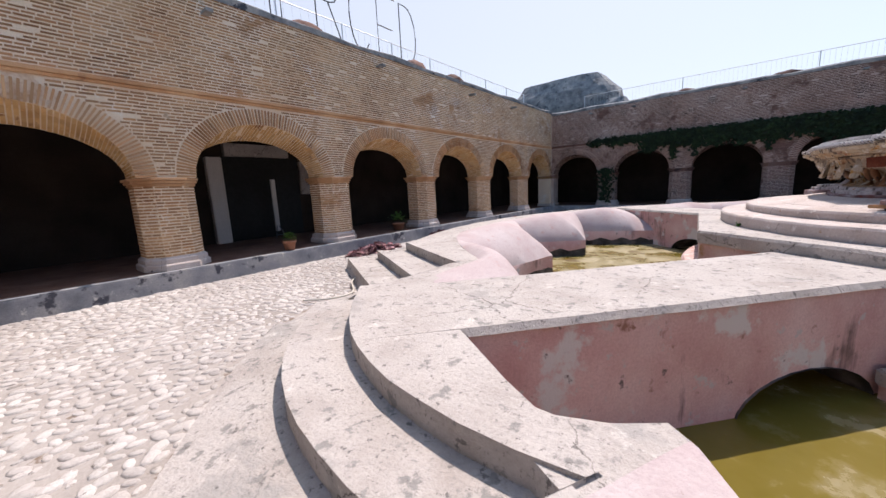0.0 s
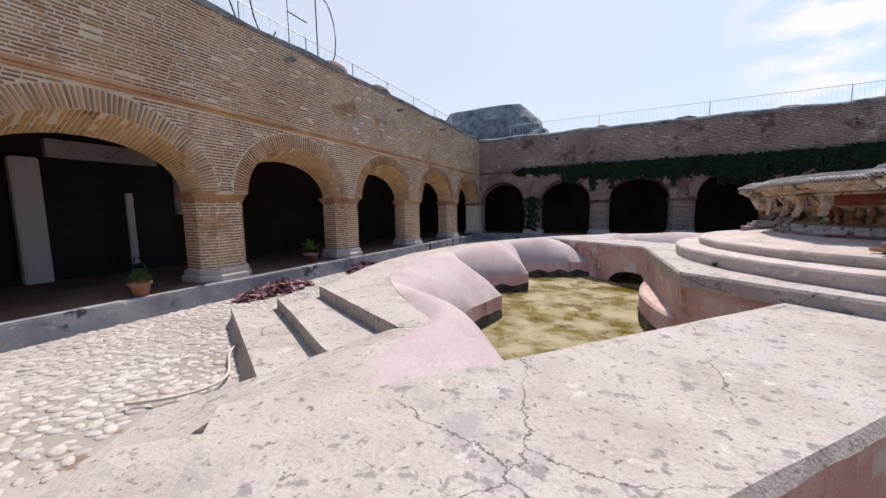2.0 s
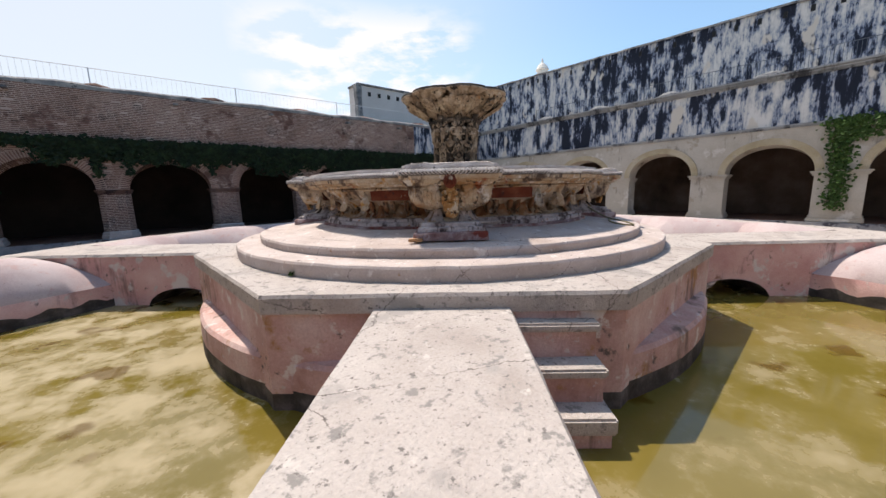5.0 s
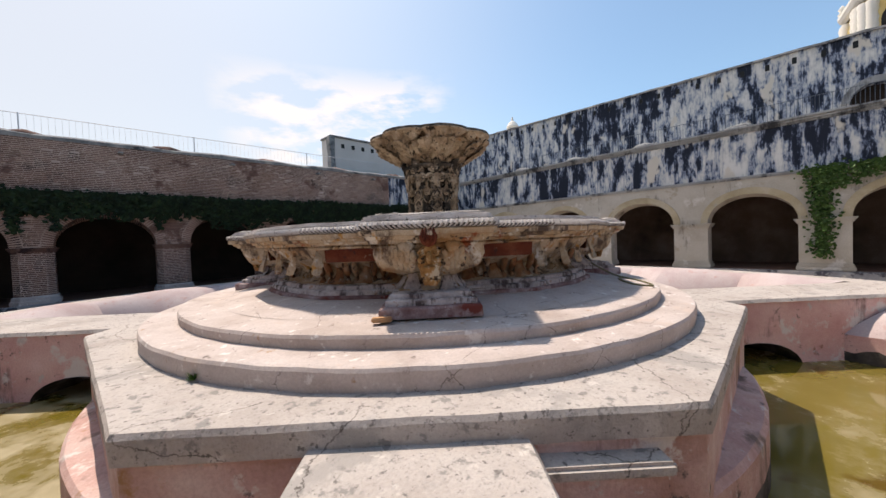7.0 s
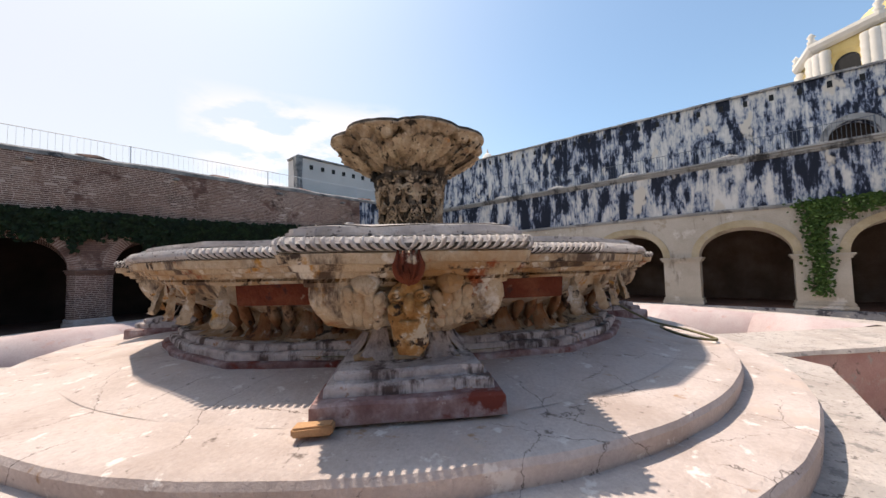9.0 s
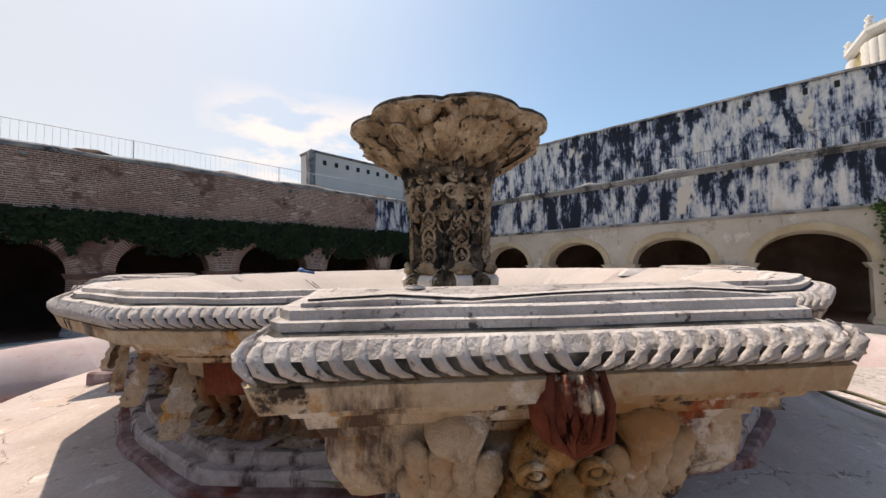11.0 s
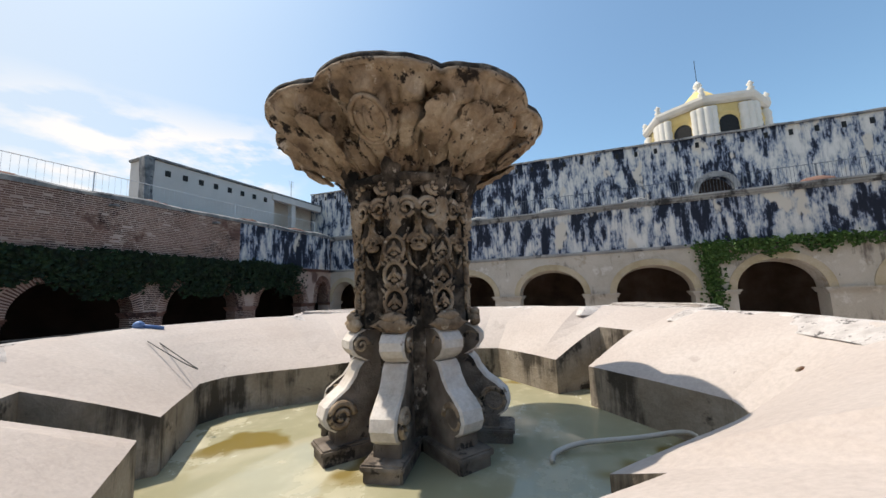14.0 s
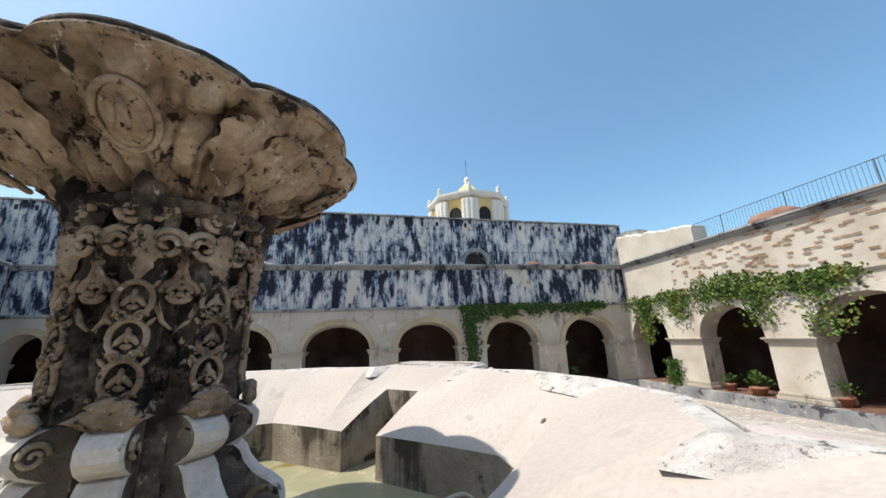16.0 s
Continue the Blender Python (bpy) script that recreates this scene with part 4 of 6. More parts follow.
V, F = loft([dense(course(*q), 4) for q in lip])
n_ = len(V) // len(lip)
# Black courses put in the shade behind the rope teeth and in the groove.
part("bowl_edge", mesh("edge", rough_mesh(V, 0.008, 6), F, [RIMEDGE, BLACKRIM], idx=[1 if k in (1, 4) else 0 for k in range(len(lip) - 1) for _ in range(n_)]), bowl, "lichen grey moulded edge of the bowl, groove shade painted black")
cap = [(1.95, 0.75, 0.78, 4.31, 3.94), (2.0, 0.75, 0.78, 4.305, 3.95), (2.004, 0.735, 0.765, 4.29, 3.96), (2.012, 0.735, 0.765, 4.29, 3.96), (2.016, 0.70, 0.735, 4.245, 3.97), (2.03, 0.66, 0.70, 4.2, 3.98)]
rows = [dense([(-a, -f_, z), (a, -f_, z), (b, -f_ + 0.22, z), (b, -k, 1.96 + (z - 1.95) * 0.4), (-b, -k, 1.96 + (z - 1.95) * 0.4), (-b, -f_ + 0.22, z)], 6) for z, a, b, f_, k in cap]
V, F = loft(rows, True, False, True)
# The thin black course paints shade into the cap's groove.
capm = mesh("cap", rough_mesh(rough_mesh(V, 0.02, 4), 0.01, 12), F, [RIMEDGE, BLACKRIM, PLASTER], idx=[2 if i >= 144 else 1 if 72 <= i < 108 else 0 for i in range(len(F))])
for k in range(4):
    part("pedestal_cap", capm, bowl, "lichen covered cap over a pedestal", Matrix.Rotation(math.pi / 2 * k, 4, 'Z'))


def rope_edge():
    """Curved leaf-like teeth along the edge, leaning away from the middle of each pedestal."""
    ch = []
    ring = [Vector(p) for p in course(1.87, 0.99, 4.68, 1.08)]
    n4 = len(ring)
    for e, (a, b) in enumerate(zip(ring, ring[1:] + ring[:1])):
        d = (b - a).normalized()
        out = Vector((d.y, -d.x, 0))
        n = max(1, round((b - a).length / 0.062))
        k = e % 10
        for i in range(n):
            lean = -1 if k < 2 or (k == 2 and i < n / 2) or k > 6 else 1
            p = a.lerp(b, (i + 0.5) / n)
            path = []
            for s_, o_, z_ in ((-1.5, -0.004, -0.048), (-0.5, 0.008, -0.036), (0.3, 0.02, -0.012), (0.62, 0.018, 0.014), (0.55, 0.004, 0.036), (0.2, -0.012, 0.05)):
                path.append(p + d * (s_ * 0.034 * lean) + out * o_ + Vector((0, 0, z_)))
            ch.append(tube(path, [0.003, 0.009, 0.017, 0.019, 0.013, 0.003], 6))
    part("rope_moulding", mesh("rope", *join(ch), RIMEDGE, True), bowl, "weathered rope moulding teeth")


rope_edge()
# inner basin: smooth slopes down to a basin of straight blocks
INNER_PLAN = []
for k in range(4):
    q = [(-0.28, -2.18), (-0.28, -3.05), (0.28, -3.05), (0.28, -2.18), (1.86, -2.1), (2.1, -1.86)]
    if k == 0:
        q[1], q[2] = (-0.28, -2.5), (0.28, -2.5)
    c, d = math.cos(math.pi / 2 * k), math.sin(math.pi / 2 * k)
    INNER_PLAN += [(x * c - y * d + 0.1, (x * d + y * c) * (0.84 if x * d + y * c > 1 else 1)) for x, y in q]


def reach(d, edge):
    """How far a ray from the middle goes before it meets an outline."""
    best = 0
    for a, b in zip(edge, edge[1:] + edge[:1]):
        e = b - a
        den = d.x * e.y - d.y * e.x
        if abs(den) < 1e-9:
            continue
        t = (a.x * e.y - a.y * e.x) / den
        u = (a.x * d.y - a.y * d.x) / den
        if t > 0 and -0.001 <= u <= 1.001:
            best = max(best, t)
    return best


def slope_rings():
    inner_ = dense([(x, y, 0) for x, y in INNER_PLAN], 8)
    edge = [Vector(p) for p in bowl_outline(1.985, 0.93, 0.575, 0.9)]
    base = [Vector((x, y, 0)) for k, (x, y) in enumerate(INNER_PLAN) if k % 6 not in (1, 2)]
    rings = [[] for _ in range(9)]
    for p in inner_:
        v = Vector(p)
        d = v.normalized()
        far, near, r1 = reach(d, edge), reach(d, base), v.length
        for ring, q in zip(rings, (0, 0.1, 0.25, 0.45, 0.65, 0.82, 0.95, 1.0)):
            r = far + (r1 - far) * q
            g = min(1, (far - r) / (far - near))
            ring.append((d.x * r, d.y * r, 1.983 - 0.64 * g ** 1.1 + 0.03 * math.sin(math.pi * g)))
        rings[8].append((p[0], p[1], 0.81))
    return rings, len(inner_)


rings, n_ = slope_rings()
V, F = loft(rings)
ob = part("bowl_slope", mesh("slope", rough_mesh(V, 0.012, 1.6), F, [RIMTOP, BASINWALL], idx=[0] * (n_ * 7) + [1] * n_), bowl, "smooth cream plaster slope inside the bowl")
V, F = loft(lathe([(3.4, 0.88), (0.01, 0.88)], 48))
part("basin_water", mesh("water", V, F, BASINWATER), bowl, "shallow pale green basin water")
# stepped plinths and reliefs of the bowl
def plinth_plan(z, s, w_, front):
    """Square-cornered step under the pedestals, with the faceted sides between."""
    pts = []
    for k in range(4):
        q = [(-w_, -3.72 * s), (-w_, -front), (w_, -front), (w_, -3.72 * s), (1.9 * s, -3.56 * s), (2.72 * s, -2.95 * s), (2.95 * s, -2.72 * s), (3.56 * s, -1.9 * s)]
        c, d = math.cos(math.pi / 2 * k), math.sin(math.pi / 2 * k)
        pts += [(x * c - y * d, x * d + y * c, z) for x, y in q]
    return pts


def plinth_ring(z0, z1, s, w_, front, mat_, label):
    V, F = loft([dense(plinth_plan(z0, s, w_, front), 6), dense(plinth_plan(z1 - 0.02, s, w_, front), 6), dense(plinth_plan(z1, s - 0.005, w_ - 0.018, front - 0.018), 6), dense(plinth_plan(z1 + 0.001, s - 0.1, w_ - 0.25, front - 0.3), 6)])
    part("plinth", mesh("plinth", rough_mesh(rough_mesh(V, 0.012, 4), 0.008, 13), F, mat_), bowl, label)


plinth_ring(0.70, 0.845, 0.905, 0.65, 4.44, PLINTH, "red washed lower plinth step")
plinth_ring(0.84, 0.925, 0.885, 0.585, 4.33, DRAPE, "white streaked middle plinth step")
plinth_ring(0.92, 0.99, 0.862, 0.53, 4.24, DRAPE, "white streaked upper plinth step")


def blob(rx, ry, rz, seg=14, rings_=8, flute=0, rough=0.0):
    """A rounded boss, fluted where asked."""
    R_ = []
    for i in range(1, rings_):
        ph = math.pi * i / rings_
        ring = []
        for k in range(seg):
            t = 2 * math.pi * k / seg
            q = 1 + (0.12 * math.cos(flute * t) if flute else 0)
            ring.append((rx * math.sin(ph) * math.cos(t) * q, ry * math.cos(ph) * -1, rz * math.sin(ph) * math.sin(t) * q))
        R_.append(ring)
    V, F = loft(R_, True, True, True)
    return (rough_mesh(V, rough, 8) if rough else V), F


def moved(vf, m):
    return [tuple(m @ Vector(p)) for p in vf[0]], vf[1]


def petal(length, width, curl, n=9, k=7):
    """A carved leaf that stands a little off its ground, with midrib and side veins."""
    rows = []
    for i in range(n):
        u = i / (n - 1)
        wv = width * math.sin(math.pi * (0.12 + 0.88 * (1 - u) ** 0.8)) * (1 + 0.18 * math.cos(u * 22))
        row = []
        for j in range(k):
            v = j / (k - 1) * 2 - 1
            bulge = 0.035 * (1 - v * v) + 0.03 * math.exp(-(v * 5) ** 2) + 0.012 * math.cos(u * 30 - abs(v) * 5)
            row.append((v * wv, -(bulge + curl * u * u) * (1 if abs(v) < 0.99 else 0.0), u * length))
        rows.append(row)
    return loft(rows, False)


def spiral(r0, turns, thick, flip=1, n=26):
    path, rr = [], []
    for i in range(n):
        u = i / (n - 1)
        t = turns * 2 * math.pi * u
        r = r0 * (1 - 0.82 * u)
        path.append((flip * r * math.cos(t), -0.01 - 0.03 * u, r * math.sin(t)))
        rr.append(thick * (1 - 0.45 * u))
    return tube(path, rr, 6)


def face_mesh():
    """A worn face that narrows to a point, with ringed eyes, nose, cheeks and a pointed beard."""
    rows = []
    for i in range(18):
        u = i / 17
        w_ = 0.02 + 0.115 * math.sin(math.pi * min(1, 0.25 + 0.75 * (1 - u) ** 0.8)) ** 0.7 * (1 - 0.6 * u)
        rows.append([(w_ * math.cos(t), -(0.10 - 0.035 * u) * max(0, math.sin(t)) ** 0.7, 0.15 - 0.46 * u) for t in (math.pi * k / 12 for k in range(13))])
    V, F = loft(rows, False)
    ch = [(rough_mesh(rough_mesh(V, 0.02, 9), 0.012, 22), F), moved(blob(0.026, 0.05, 0.07, 10, 8), pose(0, -0.09, 0.0)), moved(blob(0.05, 0.03, 0.016, 10, 6), pose(0, -0.085, -0.10))]
    for sx in (-1, 1):
        ch.append(tube([(sx * 0.055 + 0.027 * math.cos(t), -0.088, 0.055 + 0.025 * math.sin(t)) for t in (2 * math.pi * k / 12 for k in range(13))], 0.010, 6))
        ch.append(moved(blob(0.014, 0.012, 0.014, 8, 6), pose(sx * 0.055, -0.085, 0.055)))
        ch.append(moved(blob(0.035, 0.03, 0.04, 10, 6), pose(sx * 0.06, -0.07, -0.03)))
    return join(ch)


def wing_mesh():
    """A folded wing: a rounded shoulder and overlapping feathers below it."""
    ch = [moved(blob(0.075, 0.075, 0.085, 16, 10, 0, 0.025), pose(0, -0.03, 0))]
    for r in range(4):
        for c in range(4):
            ch.append(moved(blob(0.032, 0.03, 0.07, 10, 8, 0, 0.012), pose(-0.075 + 0.05 * c + 0.012 * (r % 2), -0.012 - 0.012 * (3 - r), -0.085 - 0.055 * r, 8, -10 + 7 * c, 0)))
    return join(ch)


def drape_mesh(width, height, out, n=13, k=9):
    """Drip-shaped foot: a fluted skirt that clings above and sweeps outwards to the plinth."""
    rows = []
    for i in range(n):
        u = i / (n - 1)
        w_ = width * (0.42 + 0.58 * (1 - u) ** 2.2)
        sweep = out * (1 - u) ** 2.6
        rows.append([(w_ * v, -sweep - 0.03 * (1 - v * v) - 0.014 * math.cos(v * 11 + u * 2), u * height) for v in (j / (k - 1) * 2 - 1 for j in range(k))])
    V, F = loft(rows, False)
    return rough_mesh(V, 0.008, 14), F


relief_meshes = {
    "shell_boss": mesh("shell", *join([blob(0.115, 0.085, 0.125, 24, 10, 0, 0.006)] + [tube([(0.0, -0.04, -0.12), (0.035 * q, -0.085, -0.04), (0.04 * q, -0.085 + 0.006 * q * q, 0.04), (0.034 * q, -0.05 + 0.004 * q * q, 0.115)], [0.006, 0.014, 0.017, 0.01], 6) for q in (-2, -1, 0, 1, 2)]), REDPANEL, True),
    "wing": mesh("wing_", *wing_mesh(), BOWL, True),
    "mask": mesh("mask", *face_mesh(), OCHRE, True),
    "wing_leaf": mesh("wing", *petal(0.4, 0.10, 0.03, 13, 9), BOWL, True),
    "corner_scroll": mesh("corner", *join([tube([(0, -0.10, 0.62), (0, -0.13, 0.52), (0, -0.11, 0.40), (0, -0.05, 0.28), (0, 0.0, 0.16), (0, -0.03, 0.07), (0, -0.09, 0.02)], [0.05, 0.075, 0.085, 0.07, 0.055, 0.06, 0.085], 10), moved(blob(0.07, 0.06, 0.09, 12, 8, 0, 0.02), pose(0, -0.14, 0.60)), moved(spiral(0.07, 1.3, 0.022), pose(-0.06, -0.1, 0.1, 0, 0, 90)), moved(spiral(0.07, 1.3, 0.022), pose(0.06, -0.1, 0.1, 0, 0, 90))]), BOWL, True),
    "gadroon": mesh("gadroon", *join([(rough_mesh(v, 0.012, 9), f) for v, f in [tube([(0, -0.16, 0.42), (0, -0.15, 0.34), (0, -0.10, 0.24), (0, -0.03, 0.14), (0, -0.02, 0.07), (0, -0.07, 0.0)], [0.02, 0.055, 0.06, 0.045, 0.04, 0.055], 8)]]), RUST, True),
    "hull_drape": mesh("hull_drape", *drape_mesh(0.15, 0.3, 0.15), RUST, True),
    "foot_drape": mesh("drape", *drape_mesh(0.15, 0.3, 0.15), DRAPE, True),
    "stem": mesh("stem", *join([tube([(0, -0.04, 0.34), (0, 0, 0.22), (0, 0.0, 0.12), (0, -0.01, 0.03)], [0.09, 0.06, 0.045, 0.06], 10)] + [tube([(0.012 * q, -0.02, 0.09), (0.05 * q, -0.06, 0.035), (0.075 * q, -0.11, 0.0)], [0.02, 0.024, 0.012], 6) for q in (-2.2, -1.1, 0, 1.1, 2.2)]), BOWL, True),
    "red_panel": mesh("panel", *box(-0.42, -0.012, -0.115, 0.42, 0.012, 0.115, 0.01), REDPANEL),
}


def grown(x, y, z):
    return Matrix.Diagonal((x, y, z, 1))


for k in range(4):
    r4 = Matrix.Rotation(math.pi / 2 * k, 4, 'Z')
    for nm, m, lab in [("shell_boss", pose(0, -4.41, 1.71, 8), "red fluted shell boss"), ("mask", pose(0, -4.225, 1.47, 9) @ grown(1.6, 1.6, 1.2), "worn ochre carved mask"),
                       ("wing", pose(-0.30, -4.235, 1.60, 12, 10, 0) @ grown(1.45, 1.1, 1.05), "worn carved wing"), ("wing", pose(0.30, -4.235, 1.60, 12, -10, 0) @ grown(-1.45, 1.1, 1.05), "worn carved wing"),
                       ("stem", pose(0, -3.83, 0.98, -4), "ochre stem with root-like toes"),
                       ("foot_drape", pose(-0.24, -3.80, 0.985, 0, 0, -8), "white streaked drip foot"), ("foot_drape", pose(0.24, -3.80, 0.985, 0, 0, 8), "white streaked drip foot"),
                       ("foot_drape", pose(-0.33, -3.62, 0.985, 0, 0, -80), "white streaked drip foot"), ("foot_drape", pose(0.33, -3.62, 0.985, 0, 0, 80), "white streaked drip foot"),
                       ("foot_drape", pose(-0.36, -3.35, 0.985, 0, 0, -80), "white streaked drip foot"), ("foot_drape", pose(0.36, -3.35, 0.985, 0, 0, 80), "white streaked drip foot")]:
        part(nm, relief_meshes[nm], bowl, lab, r4 @ m)
    for sgn in (-1, 1):
        part("red_panel", relief_meshes["red_panel"], bowl, "brick red painted panel", r4 @ pose(1.22 * sgn, -3.27, 1.49, 8, 0, 9 * sgn))
        for i in range(9):
            x = 0.62 + i * 0.15
            yy = -2.84 + max(0.0, x - 0.9) * 0.10 + max(0.0, x - 1.55) * 0.35
            part("gadroon" if i % 3 else "hull_drape", relief_meshes["gadroon" if i % 3 else "hull_drape"], bowl, "", r4 @ pose(x * sgn, yy, 1.0, 0, 0, (8 + 18 * max(0.0, x - 1.1)) * sgn))
        part("corner_scroll", relief_meshes["corner_scroll"], bowl, "carved corner scroll", r4 @ pose(2.2 * sgn, -2.2, 0.99, 0, 0, 45 * sgn))
        part("wing_leaf", relief_meshes["wing_leaf"], bowl, "", r4 @ pose(1.75 * sgn, -3.17, 1.56, 14, 178, 14 * sgn))
        part("wing_leaf", relief_meshes["wing_leaf"], bowl, "", r4 @ pose(2.25 * sgn, -2.74, 1.53, 6, 158 * sgn, 38 * sgn))

# ---- carved column and cup ----
CX = 0.25
column = new("fountain_column")
column.matrix_world = FM @ pose(CX, 0, 0)
tagged(column, "dark carved stone column with scroll feet in the basin", "column")
V, F = loft(lathe([(0.46, 0.78), (0.45, 1.9), (0.44, 2.0), (0.44, 3.4), (0.5, 3.45)], 48))
part("shaft", mesh("shaft", rough_mesh(rough_mesh(V, 0.03, 7), 0.03, 15), F, CARVED, True), column, "blackened stone shaft")


def pilaster_mesh():
    rows = []
    for i in range(24):
        z = 1.98 + 1.4 * i / 23
        wv = 0.135
        row = []
        for j in range(9):
            v = j / 8 * 2 - 1
            d = 0.57 + (0.02 if abs(v) > 0.8 else 0) + 0.02 * noise.noise(Vector((v * 6, z * 14, 2)))
            row.append((v * wv, -d if abs(v) < 1 else -0.42, z))
        rows.append(row)
    return loft(rows, False)


def medallion_mesh():
    ch = [tube([(0.098 * math.cos(t), 0, 0.115 * math.sin(t)) for t in (2 * math.pi * k / 18 for k in range(19))], 0.02, 6)]
    for x, z, a in ((0, 0.02, 0), (-0.032, -0.005, 40), (0.032, -0.005, -40)):
        ch.append(moved(blob(0.02, 0.022, 0.055, 8, 6), pose(x, -0.004, z, 0, a, 0)))
    ch.append(moved(blob(0.035, 0.02, 0.02, 8, 6), pose(0, -0.004, -0.05)))
    for sx in (-1, 1):
        ch.append(moved(spiral(0.04, 1.2, 0.012, sx, 14), pose(sx * 0.05, 0.0, -0.11)))
        ch.append(moved(blob(0.014, 0.02, 0.04, 8, 6), pose(sx * 0.105, 0.0, 0.10, 0, sx * 40, 0)))
    return join(ch)


def bracket_mesh(low):
    """S-scroll foot: a ribbon with curled ends, in two lengths."""
    prof = [(0.52, 1.985), (0.60, 1.985), (0.68, 1.95), (0.735, 1.89), (0.735, 1.82), (0.69, 1.76), (0.62, 1.72), (0.58, 1.70)]
    if low:
        prof = [(0.56, 1.70), (0.62, 1.695), (0.665, 1.65), (0.70, 1.57), (0.77, 1.48), (0.87, 1.41), (0.95, 1.34), (0.975, 1.25), (0.94, 1.17), (0.86, 1.12), (0.78, 1.11)]
    rows = []
    for r, z in prof:
        rows.append([(x, -r + (0.03 if abs(x) > 0.11 else 0), z) for x in (-0.115, -0.10, -0.04, 0.04, 0.10, 0.115)])
    V, F = loft(rows, False)
    back = [[(x, -0.42, z) for x in (-0.115, 0.115)] for r, z in prof]
    o = len(V)
    for (r, z), row in zip(prof, back):
        V += row
    n = len(prof)
    for i in range(n - 1):
        a, b = i * 6, (i + 1) * 6
        F.append((a, b, o + 2 * (i + 1), o + 2 * i))
        F.append((a + 5, b + 5, o + 2 * (i + 1) + 1, o + 2 * i + 1))
    return V, F


COLM = {
    "pilaster": mesh("pilaster", *pilaster_mesh(), CARVED, True),
    "medallion": mesh("medallion", *medallion_mesh(), CUPSTONE, True),
    "upper_scroll": mesh("upper", *bracket_mesh(False), [WHITESCROLL, SCROLLSIDE], False, [0] * 35 + [1] * 14),
    "lower_scroll": mesh("lower", *bracket_mesh(True), [WHITESCROLL, SCROLLSIDE], False, [0] * 50 + [1] * 20),
    "foot_block": mesh("foot", *join([box(-0.16, -0.98, 0.78, 0.16, -0.4, 0.98, 0.015), box(-0.18, -1.0, 0.96, 0.18, -0.4, 1.02, 0.015), box(-0.12, -0.86, 1.0, 0.12, -0.4, 1.14, 0.01)]), SCROLLSIDE),
    "volute": mesh("volute", *spiral(0.125, 1.8, 0.03), CUPSTONE, True),
    "small_volute": mesh("small_volute", *spiral(0.075, 1.5, 0.02), CUPSTONE, True),
    "acanthus": mesh("acanthus", *petal(0.42, 0.11, 0.10), CARVED, True),
    "cap_scroll": mesh("cap", *spiral(0.085, 1.5, 0.028), CUPSTONE, True),
    "big_scroll": mesh("big_scroll", *join([spiral(0.115, 1.8, 0.03, 1, 30), tube([(0.11, 0, 0.0), (0.12, 0, -0.12), (0.07, 0, -0.24), (0.0, 0, -0.3)], [0.03, 0.028, 0.022, 0.01], 6)]), CUPSTONE, True),
    "flame_leaf": mesh("flame_leaf", *petal(0.34, 0.10, 0.03, 11, 9), CUPSTONE, True),
    "knob": mesh("knob", *blob(0.055, 0.05, 0.055, 10, 6), CUPSTONE, True),
    "ruffle": mesh("ruffle", *join([moved(blob(0.19, 0.05, 0.07, 16, 8, 6, 0.015), pose(0, -0.66, 2.03)), moved(blob(0.12, 0.05, 0.05, 12, 6, 4, 0.01), pose(0, -0.66, 2.10))]), CUPSTONE, True),
    "inner_leaf": mesh("inner", *petal(0.36, 0.07, 0.06), CARVED, True),
}
for k in range(8):
    rz = Matrix.Rotation(radians(45 * k + 9), 4, 'Z')
    part("pilaster", COLM["pilaster"], column, "", rz)
    for i in range(3):
        part("medallion", COLM["medallion"], column, "", rz @ pose(0, -0.59, 2.24 + 0.245 * i))
    for nm in ("upper_scroll", "lower_scroll", "foot_block", "ruffle"):
        part(nm, COLM[nm], column, "whitewashed scroll bracket" if "scroll" in nm else "", rz)
    for sx in (-1, 1):
        part("volute", COLM["volute"], column, "", rz @ pose(sx * 0.118, -0.82, 1.26, 0, 0, 90))
        part("volute", COLM["small_volute"], column, "", rz @ pose(sx * 0.118, -0.63, 1.85, 0, 0, 90))
        part("cap_scroll", COLM["cap_scroll"], column, "", rz @ pose(sx * 0.075, -0.60, 3.32, 0, 0 if sx > 0 else 180, 0))
        part("inner_leaf", COLM["inner_leaf"], column, "", rz @ pose(sx * 0.03, -0.575, 3.04, -8, sx * 18, 0))
    part("flame_leaf", COLM["flame_leaf"], column, "", rz @ pose(0, -0.585, 2.84, 2, 0, 0))
    for sx in (-1, 1):
        part("big_scroll", COLM["big_scroll"], column, "carved S-scroll", rz @ pose(sx * 0.125, -0.575, 3.1, 0, 0, sx * 12) @ Matrix.Diagonal((sx, 1, 1, 1)))
        part("big_scroll", COLM["big_scroll"], column, "carved S-scroll", rz @ pose(sx * 0.20, -0.53, 2.78, 0, 0, sx * 20) @ Matrix.Diagonal((-sx * 0.75, 1, 0.8, 1)))
    part("acanthus", COLM["acanthus"], column, "", rz @ pose(0, -0.60, 3.14, 6, 0, 0))
    part("knob", COLM["knob"], column, "", rz @ pose(0, -0.62, 3.18))
    r2 = Matrix.Rotation(radians(45 * k + 31.5), 4, 'Z')
    for z in (2.1, 2.45, 2.8):
        part("inner_leaf", COLM["inner_leaf"], column, "", r2 @ pose(0, -0.45, z, -4, 0, 0))
    part("knob", COLM["knob"], column, "", r2 @ pose(0, -0.5, 3.1))


def cup_lobes(t, z):
    u = min(1, max(0, (z - 3.5) / 0.4))
    q = abs(math.cos(4 * (t - radians(13))))
    return 1 + u * (0.10 * q ** 0.6 - 0.075)


